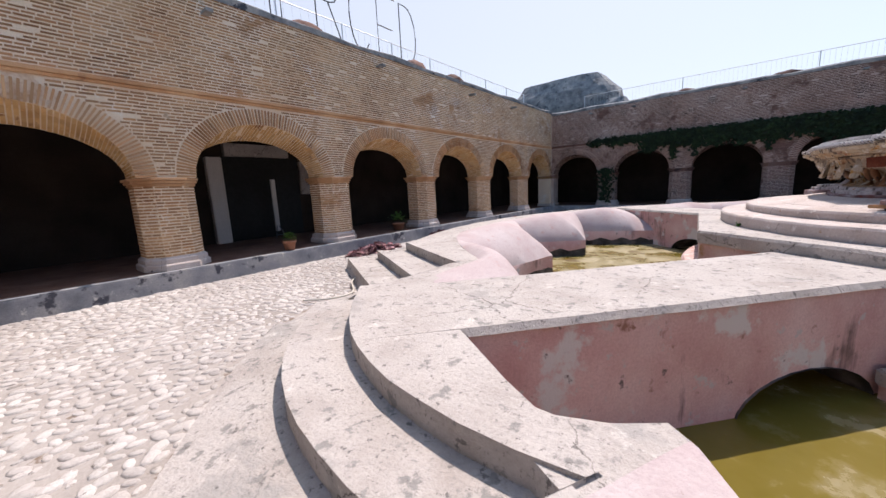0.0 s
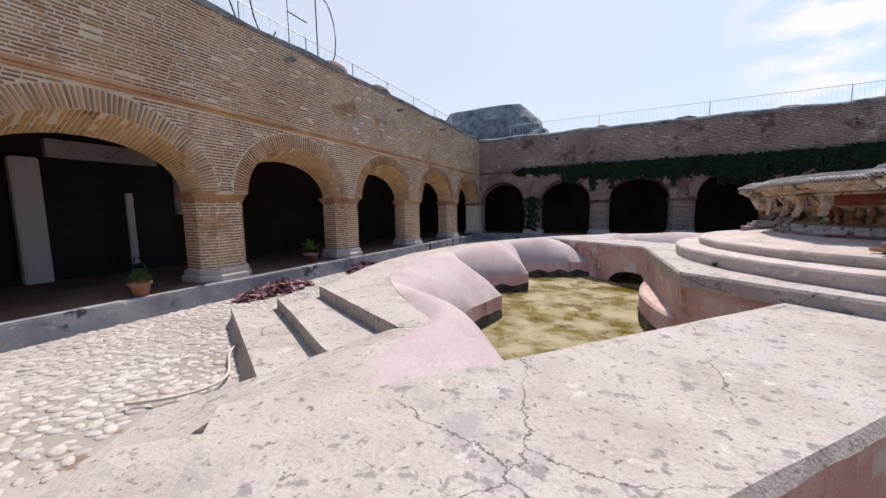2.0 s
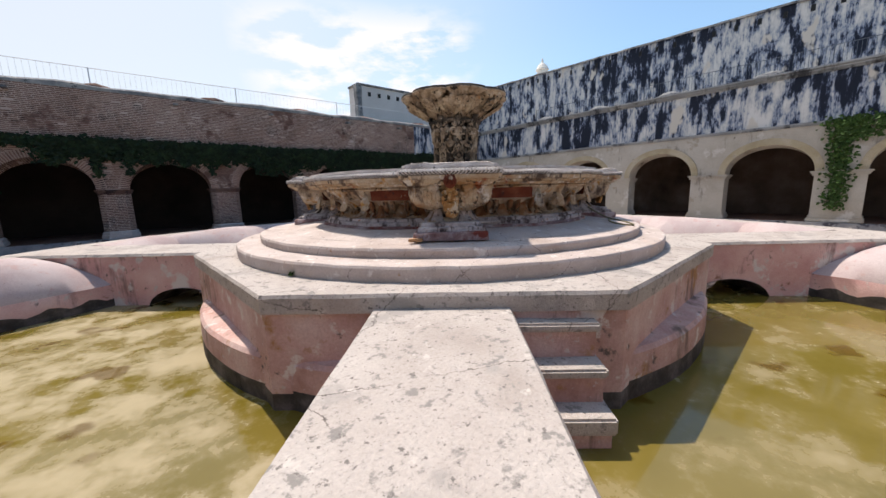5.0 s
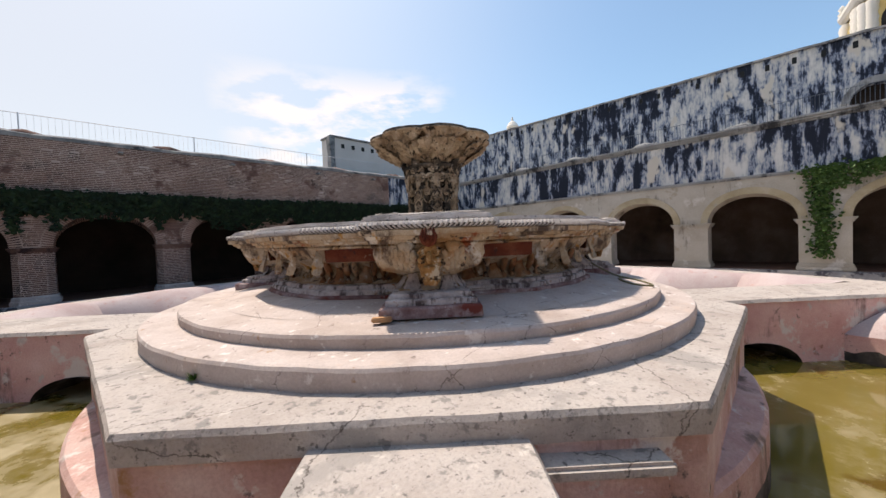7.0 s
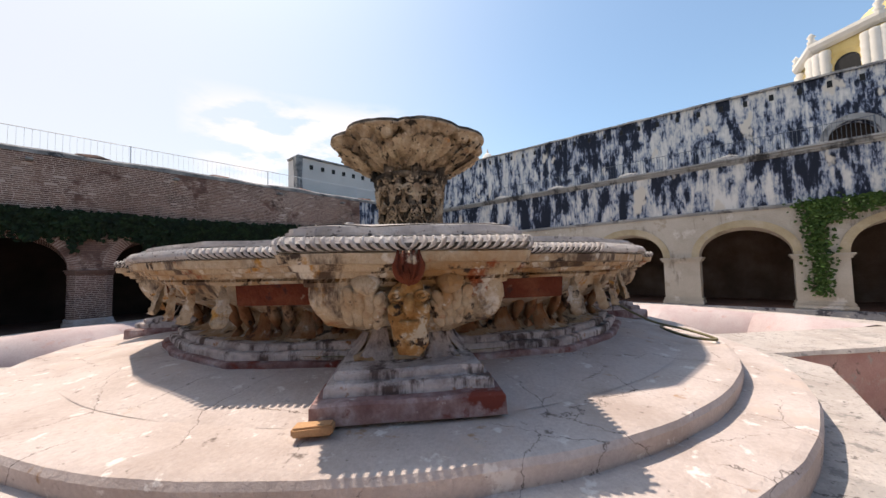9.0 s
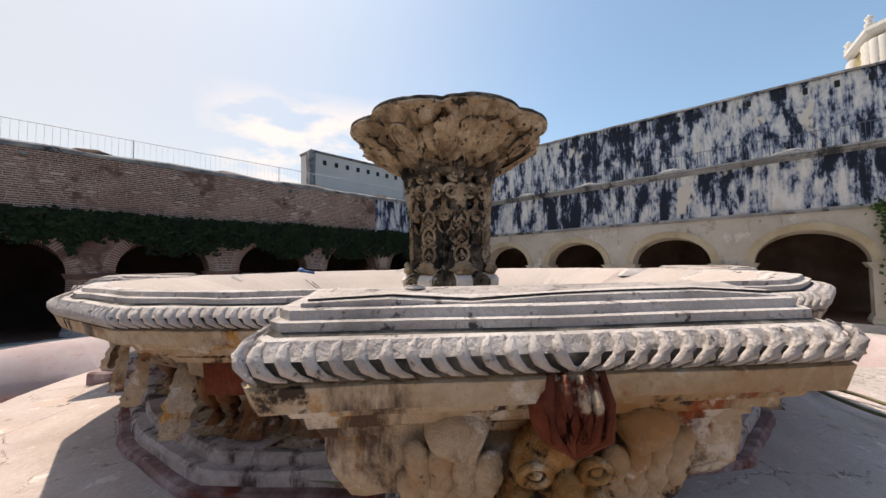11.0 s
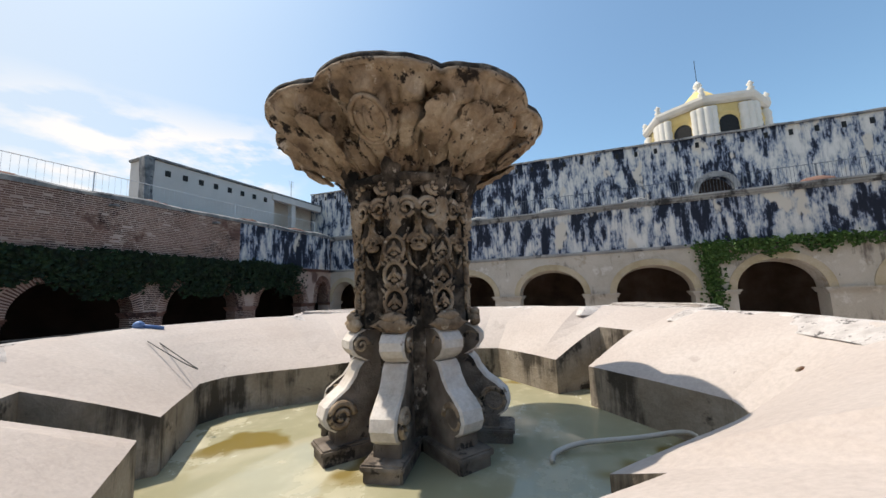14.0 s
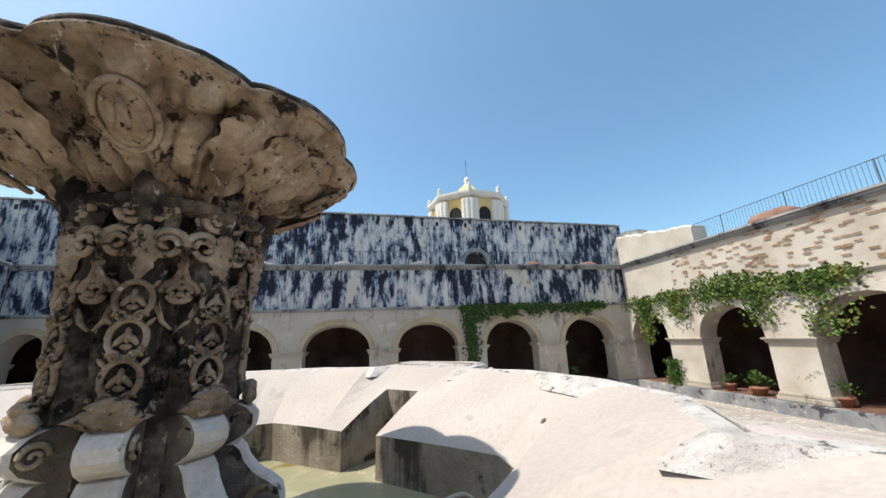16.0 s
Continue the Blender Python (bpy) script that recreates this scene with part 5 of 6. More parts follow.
prof = [(0.50, 3.36), (0.55, 3.44), (0.64, 3.52), (0.78, 3.61), (0.94, 3.70), (1.09, 3.785), (1.23, 3.86), (1.34, 3.925), (1.40, 3.97), (1.425, 4.0)]
pr = []
for (r0, z0), (r1, z1) in zip(prof, prof[1:]):
    pr += [(r0 + (r1 - r0) * q / 6, z0 + (z1 - z0) * q / 6) for q in range(6)]
pr.append(prof[-1])
rings = lathe(pr, 480, cup_lobes)
V, F = loft(rings)
V2 = []
for x, y, z in V:
    r, t = math.hypot(x, y), math.atan2(y, x)
    u = (z - 3.34) / 0.66
    # carved leaf in each lobe: midrib, curling side veins and deep grooves between
    wob = 0.12 * noise.noise(Vector((x * 3, y * 3, z * 3)))
    v = (((t - radians(13)) * 4 / math.pi + 0.5) % 1) * 2 - 1 + wob
    vein = math.exp(-(math.sin(6.5 * abs(v) ** 0.85 - 3.4 * u + 2.5 * wob) / 0.28) ** 2)
    dist, _pts = noise.voronoi(Vector((math.cos(t) * 3.1, math.sin(t) * 3.1, 1.3 * u + 1.5 * r)))
    carve = 0.03 - 0.035 * vein - 0.07 * math.exp(-(dist[1] - dist[0]) * 9) - 0.10 * math.exp(-((1 - abs(v)) * 7) ** 2) + 0.04 * math.exp(-(v * 8) ** 2)
    q = carve * min(1, 0.3 + u) * (1 - max(0, u - 0.8) / 0.15 if u > 0.8 else 1) - 0.005 + 0.024 * noise.noise(Vector((x * 10, y * 10, z * 10)))
    V2.append((x * (1 + q / max(r, 0.3)), y * (1 + q / max(r, 0.3)), z - q * 1.2))
part("cup", mesh("cup", V2, F, CUPSTONE, True), column, "tan carved lobed stone cup")
rings = lathe([(1.41, 3.985), (1.44, 4.0), (1.44, 4.022), (1.42, 4.03), (1.435, 4.038), (1.43, 4.07), (1.38, 4.085), (1.2, 4.06), (0.9, 3.97), (0.02, 3.92)], 160, cup_lobes)
V, F = loft(rings)
part("cup_rim", mesh("rim", rough_mesh(V, 0.012, 9), F, [CUPSTONE, BLACKRIM], True, [0] * 320 + [1] * (160 * 7)), column, "black lichen covered cup rim")
cupleaf = mesh("leaf", *petal(0.66, 0.17, 0.0, 17, 11), CUPSTONE, True)
bud = mesh("bud", *join([blob(0.13, 0.035, 0.2, 20, 8, 0, 0.015), tube([(0.15 * math.cos(a), 0.0, 0.215 * math.sin(a)) for a in (2 * math.pi * k / 20 for k in range(21))], 0.022, 6), moved(blob(0.03, 0.03, 0.15, 10, 6), pose(0, -0.03, 0)), moved(blob(0.025, 0.025, 0.1, 10, 6), pose(-0.06, -0.022, 0.0, 0, 14, 0)), moved(blob(0.025, 0.025, 0.1, 10, 6), pose(0.06, -0.022, 0.0, 0, -14, 0))]), CUPSTONE, True)
for k in range(8):
    for off, nm, me in ((0, "cup_bud", bud),) if k % 2 else ((-13, "cup_leaf", cupleaf), (0, "cup_leaf", cupleaf), (13, "cup_leaf", cupleaf)):
        rz = Matrix.Rotation(radians(45 * k + 9 + off), 4, 'Z')
        if nm == "cup_bud":
            part(nm, me, column, "", rz @ pose(0, -1.13, 3.715, 58, 0, 0))
        else:
            part(nm, me, column, "", rz @ pose(0, -0.75, 3.52, 59, off * 0.9, 0))
drum_ = mesh("ring", *join([(rough_mesh(v, 0.02, 9), f) for v, f in [loft(lathe([(0.5, 3.34), (0.66, 3.36), (0.68, 3.42), (0.6, 3.46)], 64))]]), CARVED, True)
part("capital_ring", drum_, column, "dark capital ring below the cup")

# ---- terraces, upper walls, towers ----
at = SIDES["east"]


def upper_east():
    """Stained parapet wall behind the east terrace, with square drain holes and an arched doorway."""
    d0, d1 = 4.5, 5.0
    y0, y1, door, z0 = -8.5, 33.0, (2.6, 4.25), 6.3

    def top(s):
        return 10.45 + (s + 8) * 0.022 + 0.05 * noise.noise(Vector((s * 0.9, 0, 0)))
    V, F = [], []

    def quad(p):
        o = len(V)
        V.extend(at(*q) for q in p)
        F.append((o, o + 1, o + 2, o + 3))
    cuts = [y0 + 0.5 * k for k in range(int((y1 - y0) / 0.5) + 1)]
    m_, h_ = sum(door) / 2, (door[1] - door[0]) / 2
    arch = [m_ - h_ * math.cos(math.pi * k / 10) for k in range(11)]
    cuts = sorted([c for c in cuts if not door[0] - 0.05 < c < door[1] + 0.05] + arch)
    holes = [y0 + 1 + 1.05 * k for k in range(39)]
    for a, b in zip(cuts, cuts[1:]):
        lo_a = lo_b = z0
        if door[0] <= (a + b) / 2 <= door[1]:
            lo_a = 7.5 + 0.8 * math.sqrt(max(0, 1 - ((a - m_) / h_) ** 2))
            lo_b = 7.5 + 0.8 * math.sqrt(max(0, 1 - ((b - m_) / h_) ** 2))
            quad([(a, d0, lo_a), (b, d0, lo_b), (b, d1, lo_b), (a, d1, lo_a)])
        quad([(a, d0, lo_a), (b, d0, lo_b), (b, d0, top(b)), (a, d0, top(a))])
        quad([(a, d1, lo_a), (b, d1, lo_b), (b, d1, top(b)), (a, d1, top(a))])
        quad([(a, d0, top(a)), (b, d0, top(b)), (b, d1, top(b)), (a, d1, top(a))])
    w_ = part("parapet_wall_east", mesh("parapet", V, F, STAINED))
    tagged(w_, "tall black streaked parapet wall above the terrace", "wall", kind="structure")
    # Black blocks on the wall face stand in for the holes' shade.
    hole = mesh("hole", *box(-0.02, -0.09, -0.16, 0.02, 0.09, 0.16), BLACK)
    for y in holes:
        part("drain_hole", hole, w_, "black block for a square drain hole's shade", Matrix.Translation(at(y, d0 - 0.005, top(y) - 0.45)))
    cop = [[at(s, d, top(s) + z) for d, z in ((d0 - 0.12, -0.02), (d0 - 0.1, 0.1), (d1, 0.12), (d1 + 0.1, -0.02))] for s in cuts]
    V, F = loft(cop, False)
    part("coping", mesh("coping", V, F, RUIN), w_, "dark weathered coping")
    ringp = [[at(m_ - (h_ + e) * math.cos(math.pi * k / 14), d0 - q, 7.5 + (0.8 + e) * math.sin(math.pi * k / 14)) for e, q in ((0, 0), (0, 0.12), (0.28, 0.12), (0.28, 0))] for k in range(15)]
    V, F = loft(ringp, False)
    part("door_arch", mesh("arch", V, F, STAINED2), w_, "worn arch over the terrace doorway")
    # A solid block in the darkened gallery colour gives the doorway its shade.
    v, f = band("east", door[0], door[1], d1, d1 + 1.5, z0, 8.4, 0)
    part("door_recess", mesh("recess", v, f, GALLERY), w_, "doorway recess with shade in its colour")
    v, f = band("east", y0, y1, DEPTH, d0, 6.25, 6.33, 0)
    tagged(part("terrace_floor_east", mesh("terrace", v, f, KERB)), "grey terrace floor above the gallery", "floor", kind="structure")


upper_east()


def railing(side, s0, s1, d, z0, h, step_, bars, mat_, label, posts=2.4, slope=0.0):
    g = new("railing")
    at_ = SIDES[side]
    tagged(g, label, "railing")
    n = max(1, int(abs(s1 - s0) / posts))

    def p_(s, z):
        return at_(s, d, z0 + z + slope * (s - s0))
    post = mesh("post", *tube([(0, 0, 0), (0, 0, h)], 0.022, 6), mat_)
    for i in range(n + 1):
        part("post", post, g, "", Matrix.Translation(p_(s0 + (s1 - s0) * i / n, 0)))
    for z in ((h - 0.02, 0.12) if bars else (h - 0.02, h * 0.66, h * 0.33)):
        part("rail", mesh("rail", *tube([p_(s0, z), p_(s1, z)], 0.016 if bars else 0.007, 5), mat_), g)
    if bars:
        m_ = mesh("bar", *tube([(0, 0, 0.12), (0, 0, h - 0.02)], 0.008 if mat_ is RAIL else 0.004, 4), mat_)
        k = int(abs(s1 - s0) / step_)
        for i in range(k):
            part("bar", m_, g, "", Matrix.Translation(p_(s0 + (s1 - s0) * (i + 0.5) / k, 0)))
    return g


railing("east", -4.4, 21.5, 0.85, 6.4, 1.0, 0.13, True, RAIL, "grey steel railing along the east terrace")
railing("north", -8, 21.5, 0.7, 6.45, 1.0, 0.2, True, THINRAIL, "thin grey fence along the north terrace", 5.6)
railing("west", -6, 24, 0.8, 6.55, 1.0, 0.3, True, THINRAIL, "thin wire fence along the west roof")
railing("south", 21.5, 8, 0.9, 6.45, 1.1, 0.14, True, RAIL, "grey steel railing above the south arcade", 2.4, 0.0)


def mound(name, side, s, d, z, ls, ld, h, mat_, label, cat, seedz=0.0, group=""):
    """An uneven heap of old masonry with a rounded top and blocks broken away."""
    rows = []
    for i in range(8):
        u = i / 7
        k = max((1 - u ** (2.6 if h < 1 else 7)) ** 0.5, 0.25 if h < 1 else 0.7)
        rows.append([(s + ls * k * math.copysign(abs(math.cos(t)) ** 0.6, math.cos(t)), d + ld * k * math.copysign(abs(math.sin(t)) ** 0.6, math.sin(t)), z + h * u) for t in (2 * math.pi * q / 28 for q in range(28))])
    V, F = loft(rows, True, False, True)
    V = [tuple(Vector(p) + 0.09 * h ** 0.5 * Vector(noise.noise_vector(Vector(p) * 2.3 + Vector((seedz, 0, 0)))) + 0.03 * Vector(noise.noise_vector(Vector(p) * 7))) for p in V]
    ob = part(name, mesh("mound", [SIDES[side](*p) for p in V], F, mat_))
    return tagged(ob, label, cat, group)


for s in (12.2, 8.0, 1.0, -2.6, 16.3, 20.3):
    mound("roof_vent", "east", s, 0.45, 6.38, 0.62, 0.42, 0.3, BRICKB if s < 2 else RUIN, "low round brick vent on the terrace edge", "vent", s, "terrace vents")
for s in (7.2, 12.4, 15.2, -1.5, 2.4):
    mound("brick_merlon", "west", s, 0.4, 6.5, 0.62, 0.42, 0.42, BRICKB, "worn brick stub on the wall top", "merlon", s, "wall stubs")
for s in (-2.0, 2.6, 7.2, 11.5, 16.0, 19.5):
    mound("brick_merlon", "north", s, 0.4, 6.38, 0.7, 0.4, 0.3, BRICKB, "worn brick stub on the wall top", "merlon", s, "wall stubs")
for s, w_, h in ((15.6, 1.3, 0.9), (18.2, 1.6, 0.75), (20.6, 1.0, 0.5)):
    mound("ruined_vault", "west", s, 1.9, 6.4, w_, 0.9, h, RUIN, "broken grey masonry vault on the roof", "ruin", s)
mound("ruined_tower", "north", -11.2, 5.2, 5.8, 4.7, 2.2, 4.0, RUIN, "massive broken grey stone ruin behind the corner", "ruin", 4)
mound("ruined_tower", "north", -6.4, 3.2, 6.2, 0.9, 0.8, 1.2, RUIN, "short broken masonry stub on the roof", "ruin", 9)
mound("ruined_pier", "south", 22.8, 1.6, 6.3, 1.5, 1.0, 2.3, RUIN, "broken stone stub at the court's corner", "ruin", 2)
mound("brick_merlon", "south", 13.6, 0.4, 6.4, 0.9, 0.45, 0.45, BRICKB, "worn brick stub on the wall top", "merlon", 3, "wall stubs")


def south_top():
    rows = []
    for k in range(41):
        s = 22.3 - 5.4 * k / 40
        h = 8.2 - 0.9 * (k / 40) + 0.2 * noise.noise(Vector((s * 1.7, 1, 0)))
        rows.append([SIDES["south"](s, d, z) for d, z in ((0.0, 6.4), (-0.02, h - 0.1), (0.1, h), (0.8, h), (0.85, 6.4))])
    V, F = loft(rows, False)
    F.append(tuple(range(40 * 5, 40 * 5 + 5)))
    part("ruined_parapet", mesh("parapet", V, F, SWALL), walls["south"], "broken rendered parapet at the corner")


south_top()


def tower():
    """White building behind the north terrace, with a row of square holes and a shaded loggia."""
    g = new("white_building")
    tagged(g, "plain white rendered building with a row of square holes", "building")
    x0, x1, y0, y1 = 13.6, 27.5, 31.96, 33.6
    v, f = box(x0, y0, 5, 21.9, y1, 10.15)
    part("wall", mesh("wall", v, f, TOWERWHITE), g)
    v, f = box(21.9, y0 + 1.2, 5, x1, y1, 10.2)
    part("loggia_wall", mesh("loggia", v, f, SWALL), g, "shaded ochre loggia wall")
    v, f = box(x0 - 0.12, y0 - 0.12, 10.15, x1, y1, 10.3, 0.03)
    part("coping", mesh("coping", v, f, RUIN), g, "dark roof edge")
    v, f = box(21.7, y0 - 0.1, 9.7, x1, y0 + 0.3, 10.15)
    part("beam", mesh("beam", v, f, TOWERWHITE), g)
    v, f = box(23.6, y0, 6, 24.0, y0 + 0.4, 9.7)
    part("post", mesh("post", v, f, TOWERWHITE), g)
    # Shade inside the holes is given by black blocks on the wall.
    hole = mesh("hole", *box(-0.14, -0.02, -0.17, 0.14, 0.02, 0.17), BLACK)
    for k in range(8):
        part("square_hole", hole, g, "black block for a square hole's shade", pose(14.6 + 0.93 * k, y0 - 0.005, 9.55))
    rows = []
    for k in range(9):
        z = 5 + 5.2 * k / 8
        rows.append([(x0 + dx + 0.12 * noise.noise(Vector((dx * 3, z * 2, 1))), y0 + dy, z) for dx, dy in ((-0.1, 0.5), (-0.15, -0.12), (0.25, -0.12), (0.3, 0.1))])
    V, F = loft(rows, False)
    part("quoin", mesh("quoin", V, F, RUIN), g, "dark eroded stone corner")


tower()
railing("north", 13.6, 21.5, 4.6, 6.3, 1.1, 0.14, True, RAIL, "grey fence in front of the white building")


def antenna(x, y, z, h):
    ob = part("antenna", mesh("antenna", *join([tube([(0, 0, 0), (0, 0, h)], 0.02, 5)] + [tube([(-0.25, 0, h * q), (0.25, 0, h * q)], 0.012, 4) for q in (0.75, 0.85, 0.95)]), IRON), None, m=pose(x, y, z))
    tagged(ob, "thin metal aerial on a roof", "antenna")


antenna(24.5, 33, 10.28, 1.8)


def belfry():
    """Octagonal white and yellow church lantern seen over the east parapet."""
    g = new("church_lantern")
    cx, cy, R0 = 44.5, -1.1, 4.75
    g.matrix_world = pose(cx, cy, -0.9, 0, 0, 10)
    tagged(g, "octagonal white and yellow church lantern with arched openings", "church tower")
    part("drum", mesh("drum", *loft([ngon(8, R0, z) for z in (GROUND + 0.9, 19.1)], True, False, True), DOMEYELLOW), g)
    V, F = loft([ngon(8, R0 + e, z) for e, z in ((0.1, 19.0), (0.35, 19.2), (0.5, 19.5), (0.5, 19.75), (0.1, 19.8), (-0.6, 20.0), (-1.6, 20.5), (-2.6, 20.9))], True, False, True)
    part("cornice", mesh("cornice", V, F, DOMEWHITE), g, "white moulded cornice")
    V, F = loft([ngon(8, r, z) for r, z in ((1.9, 20.8), (1.5, 21.5), (0.9, 22.1), (0.4, 22.5))], True, False, True)
    part("cupola", mesh("cupola", V, F, DOMEYELLOW), g, "pale yellow cupola")
    V, F = loft(lathe([(0.35, 22.4), (0.45, 22.6), (0.2, 22.8), (0.42, 23.1), (0.3, 23.4), (0.05, 23.7), (0.02, 23.72)], 16))
    part("finial", mesh("finial", V, F, DOMEWHITE, True), g, "white urn finial")
    part("spike", mesh("spike", *tube([(0, 0, 23.6), (0, 0, 26)], 0.03, 5), IRON), g)
    colm = mesh("column", *loft(lathe([(0.33 + 0.05 * (k % 2), 15.0 + 0.27 * k) for k in range(15)], 10)), DOMEWHITE, True)
    urn = mesh("urn", *loft(lathe([(0.2, 19.75), (0.3, 20.0), (0.15, 20.2), (0.28, 20.4), (0.05, 20.7)], 10)), DOMEWHITE, True)
    for k in range(8):
        a = radians(45 * k)
        rz = Matrix.Rotation(a, 4, 'Z')
        ap = R0 * math.cos(radians(22.5))
        arch = [(-0.75, 0, 14.8), (-0.75, 0, 17.2)] + [(-0.75 * math.cos(math.pi * q / 8), 0, 17.2 + 0.75 * math.sin(math.pi * q / 8)) for q in range(1, 8)] + [(0.75, 0, 17.2), (0.75, 0, 14.8)]
        V = [(x, -ap - 0.06, z) for x, _, z in arch] + [(x * 1.35, -ap - 0.06 - 0.12, 14.8 + (z - 14.8) * 1.1) for x, _, z in arch] + [(x * 1.35, -ap, 14.8 + (z - 14.8) * 1.1) for x, _, z in arch]
        n = len(arch)
        F = [(i, i + 1, n + i + 1, n + i) for i in range(n - 1)] + [(n + i, n + i + 1, 2 * n + i + 1, 2 * n + i) for i in range(n - 1)]
        part("window_frame", mesh("frame", [tuple(rz @ Vector(p)) for p in V], F, DOMEYELLOW), g, "yellow arched window frame")
        # A black sheet fills the arch as its inner shade.
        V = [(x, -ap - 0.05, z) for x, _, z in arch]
        part("opening", mesh("opening", [tuple(rz @ Vector(p)) for p in V], [tuple(range(n))], BLACK), g, "black sheet for the arched opening's shade")
        for x in (-1.62, -1.18, 1.18, 1.62):
            part("column", colm, g, "white twisted column", rz @ pose(x, -ap - 0.12, 0))
        part("urn", urn, g, "", rz @ Matrix.Translation(pt(22.5, R0 + 0.2, 0)))


belfry()


def far_dome():
    g = new("church_dome")
    g.matrix_world = pose(61, 47.5, 0)
    tagged(g, "small white far church dome with a lantern", "church dome")
    part("dome", mesh("dome", *loft(lathe([(4.6, GROUND), (4.6, 18.6)] + [(4.4 * math.cos(a), 18.7 + 3.6 * math.sin(a)) for a in (0.05, 0.35, 0.7, 1.0, 1.25)], 32), True, False, True), DOMEWHITE, True), g)
    part("lantern", mesh("lantern", *loft(lathe([(1.0, 21.8), (1.0, 23.6), (1.25, 23.7), (1.2, 23.9), (0.8, 24.6), (0.25, 25.0), (0.12, 25.8)], 12), True, False, True), DOMEWHITE), g)


far_dome()


# iron outline letters on the west wall
def letters():
    g = new("roof_sign")
    tagged(g, "open iron rod letters reading MERCED on the wall top", "sign")
    shapes = {
        "M": [[(0, 0), (0, 1), (0.5, 0.35), (1, 1), (1, 0)]], "E": [[(1, 0), (0, 0), (0, 1), (1, 1)], [(0, 0.5), (0.8, 0.5)]],
        "R": [[(0, 0), (0, 1), (0.6, 1)] + [(0.6 + 0.35 * math.sin(a), 0.76 + 0.24 * math.cos(a)) for a in (0.5, 1.0, 1.57, 2.1, 2.6)] + [(0.55, 0.52), (0, 0.52)], [(0.5, 0.52), (1, 0)]],
        "C": [[(0.55 + 0.5 * math.cos(a), 0.5 + 0.5 * math.sin(a)) for a in (0.8 + (2 * math.pi - 1.6) * k / 14 for k in range(15))]],
        "D": [[(0, 0), (0, 1), (0.35, 1)] + [(0.35 + 0.6 * math.sin(a), 0.5 + 0.5 * math.cos(a)) for a in (0.35, 0.7, 1.1, 1.57, 2.05, 2.45, 2.8)] + [(0.35, 0), (0, 0)]],
    }
    for ch, y in zip("MERCED", (5.15, 6.5, 7.75, 9.1, 10.5, 11.75)):
        chunks = [tube([(XL - 0.5, y + 1.0 * u, 6.7 + 2.35 * v) for u, v in stroke], 0.022, 5) for stroke in shapes[ch]]
        part("letter", mesh("letter", *join(chunks), IRON), g, "iron rod letter " + ch)


letters()


# ---- gallery things seen through the arches ----
def gallery_opening():
    """A black sheet painted as a wide shaded opening in the back wall, with a chipped white pillar, a pale beam and a
    slim post.
    """
    g = new("doorway")
    tagged(g, "wide opening shaded by a black sheet, with chipped white pillar and beam", "doorway")
    v, f = band("west", 5.08, 5.6, 4.3, 4.6, KERBTOP, 2.95, 0.03)
    part("pillar", mesh("pillar", rough_mesh(v, 0.03, 2), f, TOWERWHITE), g, "chipped white plaster pillar")
    v, f = band("west", 5.75, 8.3, 4.35, 4.6, 3.02, 3.5, 0.02)
    part("beam", mesh("beam", v, f, PLASTER), g, "pale plaster beam")
    v, f = band("west", 8.8, 9.5, 4.45, 4.6, 1.45, 2.9, 0.02)
    part("wall_patch", mesh("patch", rough_mesh(v, 0.02, 2), f, PLASTER), g, "pale plaster patch beside the opening")
    # A black sheet on the back wall stands in for the opening's shade.
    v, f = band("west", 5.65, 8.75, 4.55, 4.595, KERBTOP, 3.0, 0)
    part("door_leaf", mesh("leaf", v, f, BLACK), g, "black sheet for the opening's shade")
    st = new("display_stand")
    tagged(st, "slim pale post on a low trestle in the gallery", "stand")
    v, f = band("west", 7.26, 7.44, 4.1, 4.2, KERBTOP + 0.25, 2.1, 0.02)
    part("post", mesh("post", v, f, TOWERWHITE), st)
    at_ = SIDES["west"]
    for a, b in ((7.15, 7.35), (7.55, 7.35)):
        part("leg", mesh("leg", *tube([at_(a, 3.95, KERBTOP), at_(b, 4.15, KERBTOP + 0.6)], 0.02, 6), RAIL), st)
    part("bar", mesh("bar", *tube([at_(7.15, 3.95, KERBTOP + 0.1), at_(7.55, 3.95, KERBTOP + 0.1)], 0.02, 6), RAIL), st)


gallery_opening()


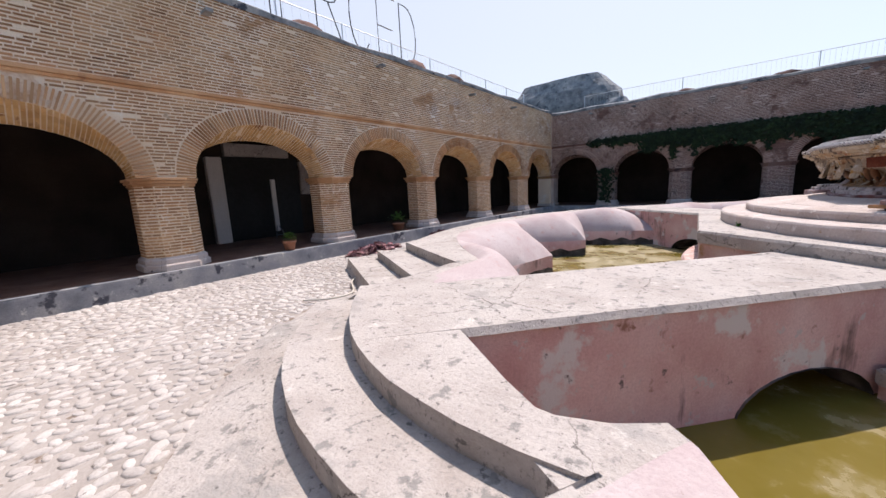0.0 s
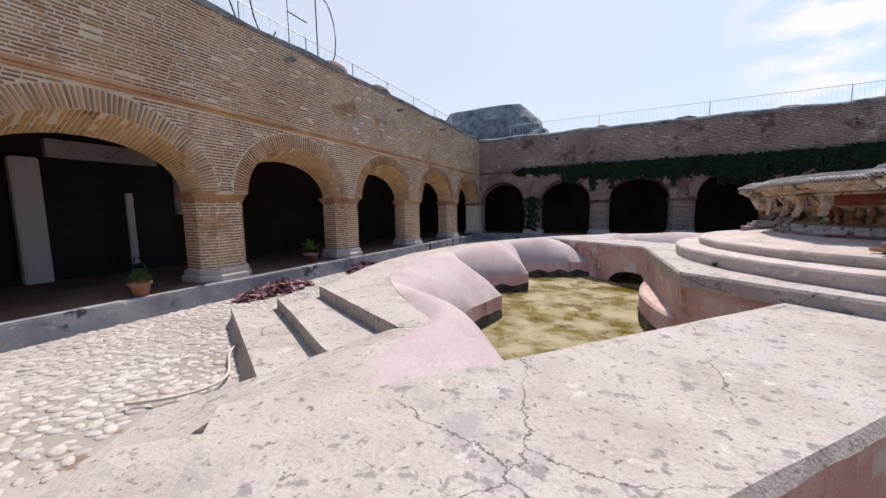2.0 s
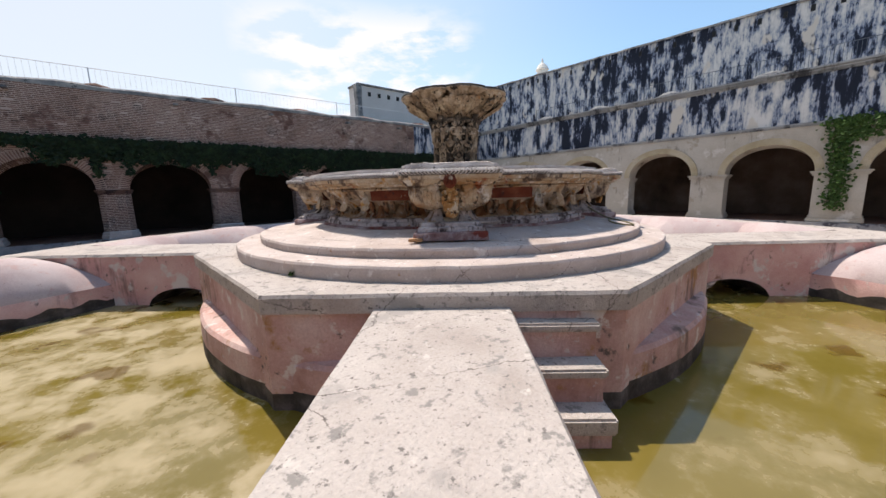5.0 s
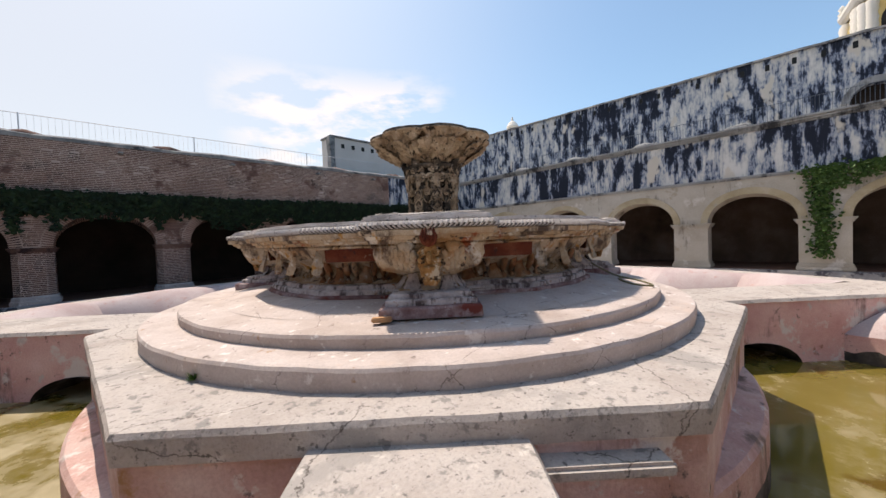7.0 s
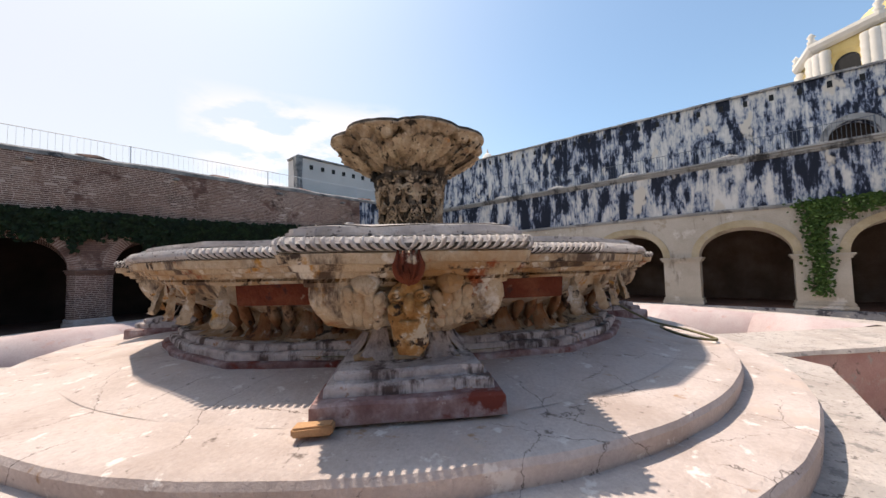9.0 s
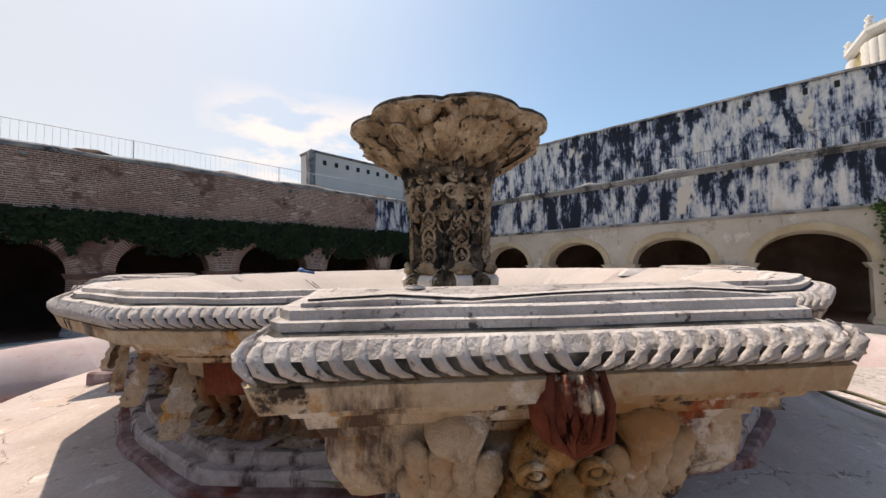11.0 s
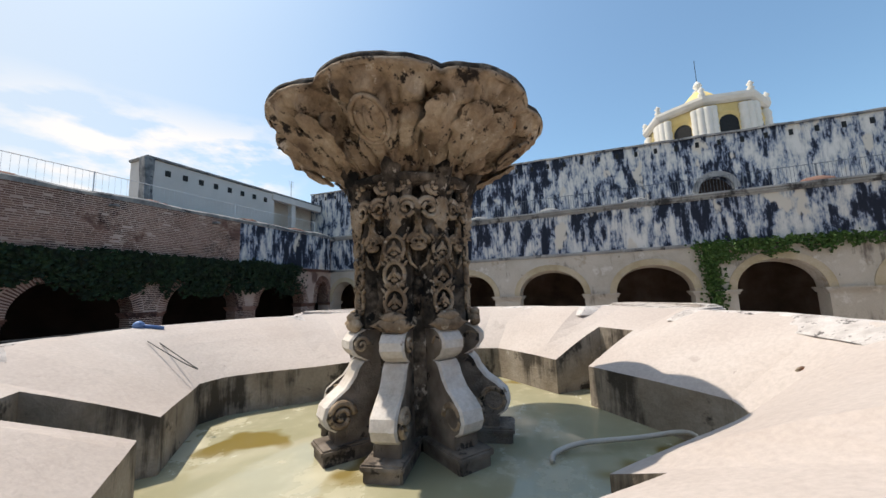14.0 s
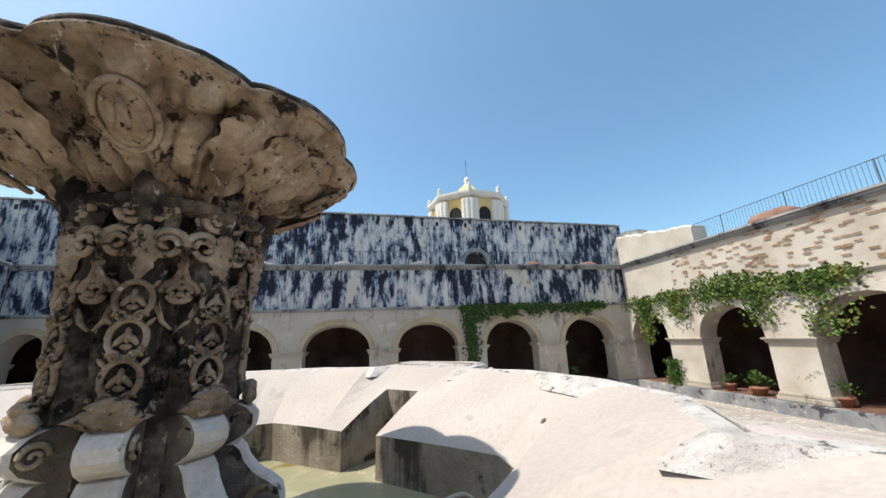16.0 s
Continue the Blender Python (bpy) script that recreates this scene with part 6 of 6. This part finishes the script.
# ---- creepers ----
def leaf_cluster(name, side, pts, mat_, label, size=0.09, seed=1):
    """Hanging creeper: stems and many small folded leaves about the points (s, z, spread, drop, count)."""
    rnd = random.Random(seed)
    V, F, S = [], [], []
    at_ = SIDES[side]
    g = new(name)
    for s, z, spread, drop, count in pts:
        for _ in range(count):
            u = rnd.random() ** 1.3
            ss = s + rnd.gauss(0, spread) * (1 - 0.3 * u)
            zz = z - drop * u + rnd.gauss(0, 0.07)
            d = -0.06 - abs(rnd.gauss(0, 0.12))
            k = size * rnd.uniform(0.6, 1.4)
            a, tilt = rnd.uniform(0, 6.28), rnd.uniform(-0.9, 0.6)
            c_, s_ = math.cos(a), math.sin(a)
            o = len(V)
            for x, y, fold in ((0, -0.6, 0), (0.45, 0, 0.25), (0, 0.7, 0), (-0.45, 0, 0.25)):
                px, py = k * (x * c_ - y * s_), k * (x * s_ + y * c_)
                V.append(at_(ss + px, d - k * fold + py * tilt * 0.6, zz + py * 0.9))
            F += [(o, o + 1, o + 2), (o, o + 2, o + 3)]
        for _ in range(max(1, count // 70)):
            x = s + rnd.gauss(0, spread * 0.6)
            S.append(tube([at_(x + 0.1 * math.sin(q * 3 + x), -0.05 - 0.03 * (q % 2), z + 0.05 - drop * q / 5) for q in range(6)], 0.008, 4))
    lf = part("leaves", mesh("leaves", V, F, mat_), g, "dense small leaves")
    lf["kind"] = "stuff"
    if S:
        part("stems", mesh("stems", *join(S), TWIG), g, "thin brown stems")["kind"] = "stuff"
    return tagged(g, label, "creeper")


rr = random.Random(5)
leaf_cluster("creeper", "east", [(5.25, 4.05, 0.24, 3.7, 1100), (4.9, 4.1, 0.45, 0.9, 420)] + [(4.0 - 0.45 * k, 4.1, 0.25, rr.uniform(0.2, 0.75), rr.randrange(50, 170)) for k in range(16)], LEAF, "bright green creeper hanging down the east piers", 0.11, 11)
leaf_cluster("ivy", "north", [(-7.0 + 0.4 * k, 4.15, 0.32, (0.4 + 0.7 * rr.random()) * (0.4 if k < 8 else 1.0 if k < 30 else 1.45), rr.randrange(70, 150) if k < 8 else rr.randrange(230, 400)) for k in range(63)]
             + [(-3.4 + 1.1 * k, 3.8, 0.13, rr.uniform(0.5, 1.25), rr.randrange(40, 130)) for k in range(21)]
             + [(-6.2, 2.2, 0.3, 2.2, 350), (5.0, 3.9, 0.8, 0.8, 700), (10.5, 4.3, 0.8, 1.2, 800), (13.5, 4.2, 0.8, 1.6, 900), (18.5, 4.2, 0.6, 1.7, 700), (16.6, 4.3, 0.5, 0.5, 300)], LEAFSHADE, "green ivy fringe along the north wall, darkened for shade", 0.14, 12)
leaf_cluster("creeper", "south", [(21.8 - 0.6 * k, 4.2, 0.4, rr.uniform(0.3, 1.5), rr.randrange(40, 130)) for k in range(18)] + [(20.7, 4.1, 0.3, 2.4, 600), (18.6, 4.3, 0.4, 1.3, 300), (15.9, 4.6, 0.7, 1.0, 420), (14.6, 4.4, 0.4, 1.9, 300), (12.5, 4.2, 0.5, 2.2, 320)], LEAFPALE, "green and yellowing creeper over the south arches", 0.12, 13)


# ---- pots, heaps, hoses, cloth ----
def potted_plant(x, y, z, r, h, bush, n, label, seed):
    g = new("potted_plant")
    g.matrix_world = pose(x, y, z)
    tagged(g, label, "potted plant", "gallery pots")
    part("pot", mesh("pot", *loft(lathe([(r * 0.7, 0), (r * 0.95, h * 0.8), (r * 1.08, h * 0.82), (r * 1.1, h), (r * 0.95, h), (r * 0.9, h * 0.9), (0.01, h * 0.9)], 20), True, True), CLAYPOT, True), g, "terracotta pot")
    rnd = random.Random(seed)
    V, F = [], []
    for _ in range(n):
        a, e, l_ = rnd.uniform(0, 6.28), rnd.uniform(0.15, 1.4), bush * rnd.uniform(0.4, 1)
        tip = Vector((math.cos(a) * math.cos(e), math.sin(a) * math.cos(e), math.sin(e))) * l_ + Vector((0, 0, h))
        side = Vector((-math.sin(a), math.cos(a), 0)) * 0.06 * rnd.uniform(0.7, 1.5)
        base = tip * 0.78 + Vector((0, 0, h * 0.2))
        mid = (tip + base) / 2 + Vector((0, 0, 0.02))
        o = len(V)
        V += [base, mid + side, tip, mid - side]
        F += [(o, o + 1, o + 2), (o, o + 2, o + 3)]
    lf = part("foliage", mesh("foliage", V, F, LEAF), g, "small green leaves")
    lf["kind"] = "stuff"


for x, y, r, b_, s in ((XL + 0.0, 5.6, 0.2, 0.3, 1), (XL - 0.5, 10.9, 0.26, 0.55, 2), (15.7, YS - 0.3, 0.3, 0.75, 3), (17.0, YS - 0.4, 0.22, 0.5, 4), (20.4, YS - 0.5, 0.22, 0.45, 5), (13.0, YS + 0.2 - 0.6, 0.25, 0.6, 6), (XW + 0.4, -0.9, 0.24, 0.6, 7)):
    potted_plant(x, y, KERBTOP, r, 0.3, b_, 90, "green plant in a terracotta pot on the kerb", s)
leaf_cluster("shrub", "south", [(19.4, 0.9, 0.25, 1.5, 420)], LEAF, "green shrub at the foot of a pier", 0.12, 21)


def heap(x, y, lx, ly, h, turn, mat_, name, label, cat, seed, n=420):
    rnd = random.Random(seed)
    V, F = [], []
    for _ in range(n):
        a, q = rnd.uniform(0, 6.28), math.sqrt(rnd.random())
        px, py = lx * q * math.cos(a), ly * q * math.sin(a)
        pz = h * (1 - q * q) * rnd.uniform(0.3, 1.05)
        k = rnd.uniform(0.04, 0.1)
        o = len(V)
        for _k in range(4):
            V.append((px + rnd.gauss(0, k), py + rnd.gauss(0, k), max(0.01, pz + rnd.gauss(0, k * 0.6))))
        F += [(o, o + 1, o + 2), (o, o + 2, o + 3), (o, o + 1, o + 3)]
    ob = part(name, mesh(name, V, F, mat_), None, m=pose(x, y, GROUND, 0, 0, turn))
    ob["kind"] = "stuff"
    tagged(ob, label, cat)


heap(XL + 0.85, 8.3, 0.35, 1.15, 0.3, 0, FLOWER, "dry_blossom_heap", "heap of dried purple blossom by the kerb", "plant waste", 3, 700)
heap(XL + 0.8, 12.3, 0.4, 1.0, 0.3, 0, FLOWER, "dry_blossom_heap", "heap of dried purple blossom by the kerb", "plant waste", 4, 500)
heap(XL + 0.9, 19.0, 0.5, 0.9, 0.3, 0, FLOWER, "dry_blossom_heap", "heap of dried blossom near the corner", "plant waste", 5, 300)


def laid_hose(name, pts, r, mat_, label):
    P = [Vector(p) for p in pts]
    path = []
    for i in range(len(P) - 1):
        p0, p1, p2, p3 = P[max(i - 1, 0)], P[i], P[i + 1], P[min(i + 2, len(P) - 1)]
        for k in range(8):
            t = k / 8
            path.append(0.5 * ((2 * p1) + (p2 - p0) * t + (2 * p0 - 5 * p1 + 4 * p2 - p3) * t * t + (3 * p1 - p0 - 3 * p2 + p3) * t ** 3))
    path.append(P[-1])
    ob = part(name, mesh(name, *tube(path, r, 6), mat_, True))
    return tagged(ob, label, "hose")


zg = GROUND + 0.08
laid_hose("garden_hose", [(-5.9, 3.5, zg), (-5.5, 3.9, zg), (-5.5, 4.4, zg), (-6.3, 5.0, zg), (-6.6, 5.6, zg), (-6.4, 6.3, zg), (-7.6, 7.2, zg), (-8.4, 8.0, zg)], 0.02, HOSE, "dirty white garden hose on the cobbles")


def fl(x, y, z):
    return tuple(FM @ Vector((x, y, z)))


laid_hose("rubber_hose", [fl(3.55, -1.35, 1.05), fl(3.72, -1.5, 0.92), fl(3.9, -1.75, 0.80), fl(4.15, -2.1, 0.73), fl(4.1, -2.6, 0.70), fl(3.75, -2.55, 0.74), fl(3.8, -2.0, 0.77), fl(4.1, -1.7, 0.75)], 0.018, OLIVEHOSE, "olive rubber hose looped beside the bowl")
laid_hose("rubber_hose", [fl(1.0, -1.17, 0.9), fl(1.1, -1.1, 0.92), fl(1.42, -1.09, 0.93), fl(1.89, -1.29, 0.95), fl(2.3, -1.45, 0.97), fl(2.36, -1.6, 0.93)], 0.022, HOSE, "pale hose lying in the basin water")
laid_hose("black_cable", [fl(-3.35, 1.1, 2.0), fl(-3.25, 1.6, 1.985), fl(-2.98, 2.1, 1.985), fl(-2.8, 2.5, 1.99)], 0.014, BLACK, "black cable along the bowl's rim")
laid_hose("thin_wire", [fl(-2.7, 2.45, 1.97), fl(-2.4, 2.1, 1.80), fl(-2.0, 1.5, 1.62), fl(-1.85, 1.25, 1.56), fl(-2.05, 1.45, 1.64), fl(-2.5, 2.0, 1.84)], 0.006, BLACK, "thin wire loop hanging into the bowl")
plug = part("blue_plug", mesh("plug", *join([moved(blob(0.07, 0.06, 0.06, 10, 6), pose(0, 0, 0.02)), tube([(0, 0, 0.02), (0.24, -0.12, -0.04)], 0.025, 8)]), BLUE, True), None, m=Matrix.Translation(fl(-2.72, 2.45, 2.0)))
tagged(plug, "small blue cable plug on the bowl's rim", "plug")
# A flat black disc is painted as the hole's shaded depth.
part("pedestal_hole", mesh("hole", *loft(lathe([(0.036, -0.004), (0.031, 0.006), (0.027, 0.005), (0.025, 0.002), (0.002, 0.002)], 18)), [RIMEDGE, BLACK], False, [0] * 36 + [1] * 36), bowl, "drain hole in the pedestal top, shade painted black", pose(-0.42, -4.20, 2.034))


def weed(x, y, z, seed):
    """A small tuft of narrow leaves growing from a joint."""
    rnd = random.Random(seed)
    V, F = [], []
    for _ in range(46):
        a, l_ = rnd.uniform(0, 6.28), rnd.uniform(0.06, 0.15)
        e = rnd.uniform(0.3, 1.4)
        tip = Vector((math.cos(a) * math.cos(e), math.sin(a) * math.cos(e), math.sin(e))) * l_
        side = Vector((-math.sin(a), math.cos(a), 0)) * 0.012
        o = len(V)
        V += [tip * 0.1, tip * 0.6 + side, tip, tip * 0.6 - side]
        F += [(o, o + 1, o + 2), (o, o + 2, o + 3)]
    ob = part("weed", mesh("weed", V, F, LEAF), None, m=Matrix.Translation(fl(x, y, z)))
    ob["kind"] = "stuff"
    tagged(ob, "small green weed tuft in a step joint", "weed")


weed(-2.5, -4.87, 0.225, 61)
v, f = box(-0.12, -0.06, 0.0, 0.12, 0.06, 0.06, 0.012)
tagged(part("loose_brick", mesh("loose_brick", rough_mesh(v, 0.012, 9), f, BRICK), None, m=FM @ pose(-0.47, -4.515, 0.70, 0, 0, 4)), "broken tan brick lying against the plinth", "brick")


def cloth():
    rows = []
    for i in range(12):
        rows.append([(0.12 * i - 0.66, 0.1 * j - 0.3, 0.03 + 0.22 * max(0, 1 - ((i - 5.5) / 6) ** 2) * max(0, 1 - ((j - 3) / 4) ** 2) * (1 + 0.6 * noise.noise(Vector((i * 0.6, j * 0.7, 4))))) for j in range(7)])
    V, F = loft(rows, False)
    ob = part("tarpaulin", mesh("tarpaulin", V, F, BLUE, False), None, m=pose(3.4, YB - 0.55, GROUND + 0.03))
    tagged(ob, "crumpled blue tarpaulin beside a brick pier", "tarpaulin")


cloth()

# drain spouts on the brick walls
spout = mesh("spout", *box(-0.09, -0.35, -0.04, 0.09, 0.1, 0.04, 0.01), RUIN)
for side, ss in (("west", (4.1, 9.9, 16.1, 20.6)), ("north", (-7.3, -4.6, 0.9, 5.3, 10.0, 14.0))):
    for s in ss:
        rz = 90 if side == "west" else 0
        part("drain_spout", spout, walls[side], "dark clay drain spout", Matrix.Translation(SIDES[side](s, 0, 6.05)) @ pose(0, 0, 0, 0, 0, rz))


# ---- brickwork ----
RINGW = {"west": 0.44, "north": 0.36, "south": 0.36}


def free_spans(side, s0, s1, z):
    """Stretches of a course that lie clear of the openings and their arch rings."""
    spans, s = [], s0
    grow = RINGW[side]
    for a, b in bays(side):
        m_, h_ = (a + b) / 2, (b - a) / 2
        if z < SPRING - 0.02:
            return []
        else:
            q = 1 - ((z + 0.02 - SPRING) / (RISE[side][0] + grow)) ** 2
            if q <= 0:
                continue
            lo, hi = m_ - (h_ + grow) * q ** 0.5, m_ + (h_ + grow) * q ** 0.5
        if lo > s:
            spans.append((s, min(lo, s1)))
        s = max(s, hi)
    if s < s1:
        spans.append((s, s1))
    return [(a, b) for a, b in spans if b - a > 0.06]


def lay_course(V, F, place, a, b, z, rnd, bond, course, proud, keep=1.0):
    """One course of bricks between a and b; place maps (along, outwards, up) into the world."""
    s = a - rnd.uniform(0, bond)
    while s < b:
        L = bond * rnd.uniform(0.7, 1.15)
        p0, p1 = max(s, a + 0.004), min(s + L - 0.02, b - 0.004)
        if p1 - p0 > 0.03 and rnd.random() < keep:
            p = proud * rnd.uniform(0.3, 1.3)
            h = course - rnd.uniform(0.026, 0.036)
            zz = z + rnd.uniform(-0.004, 0.004)
            o = len(V)
            for d in (-0.002, p):
                k = 0.005 if d > 0 else 0
                V += [place(p0 + k, d, zz + k), place(p1 - k, d, zz + k), place(p1 - k, d, zz + h - k), place(p0 + k, d, zz + h - k)]
            F += [(o + 4, o + 5, o + 6, o + 7), (o, o + 1, o + 5, o + 4), (o + 1, o + 2, o + 6, o + 5), (o + 2, o + 3, o + 7, o + 6), (o + 3, o, o + 4, o + 7)]
        s += L


def brick_face(side, s0, s1, z0, z1, mat_, seed, bond=0.29, course=0.076, proud=0.011, keep=0.97):
    """Laid courses of separate bricks, standing proud of the mortar and cut to the openings."""
    rnd = random.Random(seed)
    at_ = SIDES[side]
    V, F = [], []
    z = z0
    while z < z1:
        if not (STRING - 0.12 < z < STRING + 0.1 or SPRING - 0.2 < z < SPRING + 0.0):
            for a, b in free_spans(side, s0, s1, z):
                lay_course(V, F, lambda s, d, q: at_(s, -d, q), a, b, z, rnd, bond, course, proud, keep)
        z += course
    ob = part("brickwork", mesh("brickwork", V, F, mat_), walls[side], "weathered brick courses in pale mortar")
    ob["kind"] = "stuff"


def brick_reveals(side, mat_, arch_mat, seed, course=0.076):
    """Courses round the piers and radial bricks under the arches."""
    rnd = random.Random(seed)
    at_ = SIDES[side]
    V, F, V2, F2 = [], [], [], []
    rf, rb = RISE[side]
    for a, b in sorted(PIERS[side]):
        if b - a < 0.8:
            continue
        plan = [Vector((s, d, 0)) for s, d in pier_plan(side, a, b)]
        z = KERBTOP + 0.34
        while z < SPRING - 0.22:
            for p, q in zip(plan, plan[1:]):
                along = (q - p).normalized()
                out = Vector((along.y, -along.x, 0))
                lay_course(V, F, lambda u, d, h: at_(*(p + along * u + out * d)[:2], h), 0.0, (q - p).length, z, rnd, 0.27, course, 0.014)
            z += course
    for a, b in bays(side):
        m_, h_ = (a + b) / 2, (b - a) / 2
        n = 64
        for k in range(n):
            t0, t1 = math.pi * (k + 0.12) / n, math.pi * (k + 0.86) / n
            d = 0.0
            while d < DEPTH - 0.05:
                e = min(DEPTH, d + rnd.uniform(0.2, 0.32))
                o = len(V2)
                p = 0.012 * rnd.uniform(0.2, 1.4)
                for q in (-0.004, p):
                    for t, dd in ((t0, d + 0.008), (t1, d + 0.008), (t1, e - 0.008), (t0, e - 0.008)):
                        rr_ = rf + (rb - rf) * dd / DEPTH
                        V2.append(at_(m_ - (h_ - q) * math.cos(t), dd, SPRING + (rr_ - q) * math.sin(t)))
                F2 += [(o + 4, o + 5, o + 6, o + 7), (o, o + 1, o + 5, o + 4), (o + 1, o + 2, o + 6, o + 5), (o + 2, o + 3, o + 7, o + 6), (o + 3, o, o + 4, o + 7)]
                d = e
    ob = part("pier_bricks", mesh("piers", V, F, mat_), walls[side], "brick courses round the piers")
    ob["kind"] = "stuff"
    ob = part("soffit_bricks", mesh("soffits", V2, F2, arch_mat), walls[side], "radial bricks under the arches")
    ob["kind"] = "stuff"


brick_reveals("west", BRICK, SOFFIT, 41)
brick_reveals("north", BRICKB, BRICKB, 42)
brick_face("west", -6.5, 26.9, -0.1, 6.5, BRICK, 31)
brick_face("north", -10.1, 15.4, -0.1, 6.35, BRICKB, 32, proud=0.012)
v, f = band("north", 15.4, 22.25, -0.025, 0.02, STRING + 0.12, 6.3, 0.006)
part("render_patch", mesh("render", rough_mesh(v, 0.006, 2), f, STAINED), walls["north"], "black streaked white render near the corner")
brick_face("south", 8.5, 18.6, STRING + 0.12, 6.1, BRICK, 33, keep=0.22)

# arch rings of thin bricks on edge: single bricks over the nearest arches, the others joined
def arch_rings(side, mat_, single):
    L = RINGW[side] - 0.03
    one = mesh("ring_brick", *box(-0.021, -0.02, 0.0, 0.021, 0.02, L, 0.004), mat_)
    rzs = {"west": Matrix.Rotation(radians(90), 4, 'Z'), "north": Matrix.Identity(4)}[side]
    raw = box(-0.021, -0.02, 0.0, 0.021, 0.02, L, 0.0)
    rnd = random.Random(9)
    rest = []
    for i, (a, b) in enumerate(bays(side)):
        m_, h_ = (a + b) / 2, (b - a) / 2
        n = 74 if side == "west" else 56
        for k in range(n):
            t = math.pi * (k + 0.5) / n
            s, z = m_ - h_ * math.cos(t), SPRING + RISE[side][0] * math.sin(t)
            ang = math.degrees(math.atan2(-math.cos(t) / h_, math.sin(t) / RISE[side][0]))
            m = Matrix.Translation(SIDES[side](s, -0.004 - rnd.uniform(0, 0.008), z)) @ rzs @ pose(0, 0, 0, 0, ang, 0)
            if i in single:
                part("brick", one, walls[side], "", m)
            else:
                rest.append(moved(raw, m))
    ob = part("arch_bricks", mesh("arch_bricks", *join(rest), mat_), walls[side], "thin bricks on edge round the arches")
    ob["kind"] = "stuff"


arch_rings("west", BRICK, (1, 2, 3, 4))
arch_rings("north", BRICKB, (0, 1, 2, 3, 4))


# ---- cobbles of the court ----
def cobbles():
    """Rounded river stones set in the earth, the nearest ones laid singly."""
    rnd = random.Random(77)
    V, F = [], []
    single = []
    protos = []
    for q in range(6):
        v = []
        n = 8
        for lev, (k, z) in enumerate(((1.0, -0.03), (0.93, 0.006), (0.6, 0.017))):
            for i in range(n):
                t = 2 * math.pi * i / n
                r = k * (1 + 0.22 * noise.noise(Vector((math.cos(t) * 1.3 + q * 7, math.sin(t) * 1.3, 3))))
                v.append((0.092 * r * math.cos(t), 0.058 * r * math.sin(t), z))
        f = []
        for lev in range(2):
            for i in range(n):
                j = (i + 1) % n
                f.append((lev * n + i, lev * n + j, (lev + 1) * n + j, (lev + 1) * n + i))
        f.append(tuple(2 * n + i for i in range(n)))
        protos.append((v, f))
    near = [mesh("cobble", v, f, STONE, True) for v, f in protos]
    y = YS + 0.3
    while y < YB - 0.3:
        x = XL + 0.3 + rnd.uniform(0, 0.1)
        while x < XW - 0.3:
            dx, dy = x - FC[0], y - FC[1]
            r = math.hypot(dx, dy)
            th = math.degrees(math.atan2(dx * math.cos(radians(FTURN)) + dy * math.sin(radians(FTURN)), -(-dx * math.sin(radians(FTURN)) + dy * math.cos(radians(FTURN)))))
            lim = 13.7 if -24.5 < th < -11.3 else 14.45 if -24.5 < th < 13.4 else 14.0
            west = x < 0.5 and y < 17
            step_ = 0.165
            if r > lim and (west or rnd.random() < 0.3):
                k = rnd.randrange(6)
                sc = rnd.uniform(0.55, 1.35)
                a = rnd.uniform(0, 6.28)
                px, py = x + rnd.uniform(-0.05, 0.05), y + rnd.uniform(-0.05, 0.05)
                if -5.6 < px < -3.9 and 1.0 < py < 3.6 and len(single) < 260:
                    single.append((k, px, py, sc, a))
                else:
                    o = len(V)
                    c_, s_ = math.cos(a) * sc, math.sin(a) * sc
                    v, f = protos[k]
                    V += [(px + vx * c_ - vy * s_, py + vx * s_ + vy * c_, GROUND + vz * sc) for vx, vy, vz in v]
                    F += [tuple(i + o for i in q) for q in f]
            x += step_ if west else step_ * 1.6
        y += 0.135 if y < 17 else 0.26
    pav = part("cobbles", mesh("cobbles", V, F, STONE, True))
    tagged(pav, "pale rounded cobbles paving the court", "paving", kind="stuff")
    for k, px, py, sc, a in single:
        ob = part("cobble", near[k], bpy.data.objects["ground"], "", pose(px, py, GROUND, 0, 0, math.degrees(a)) @ Matrix.Diagonal((sc, sc, sc, 1)))


cobbles()
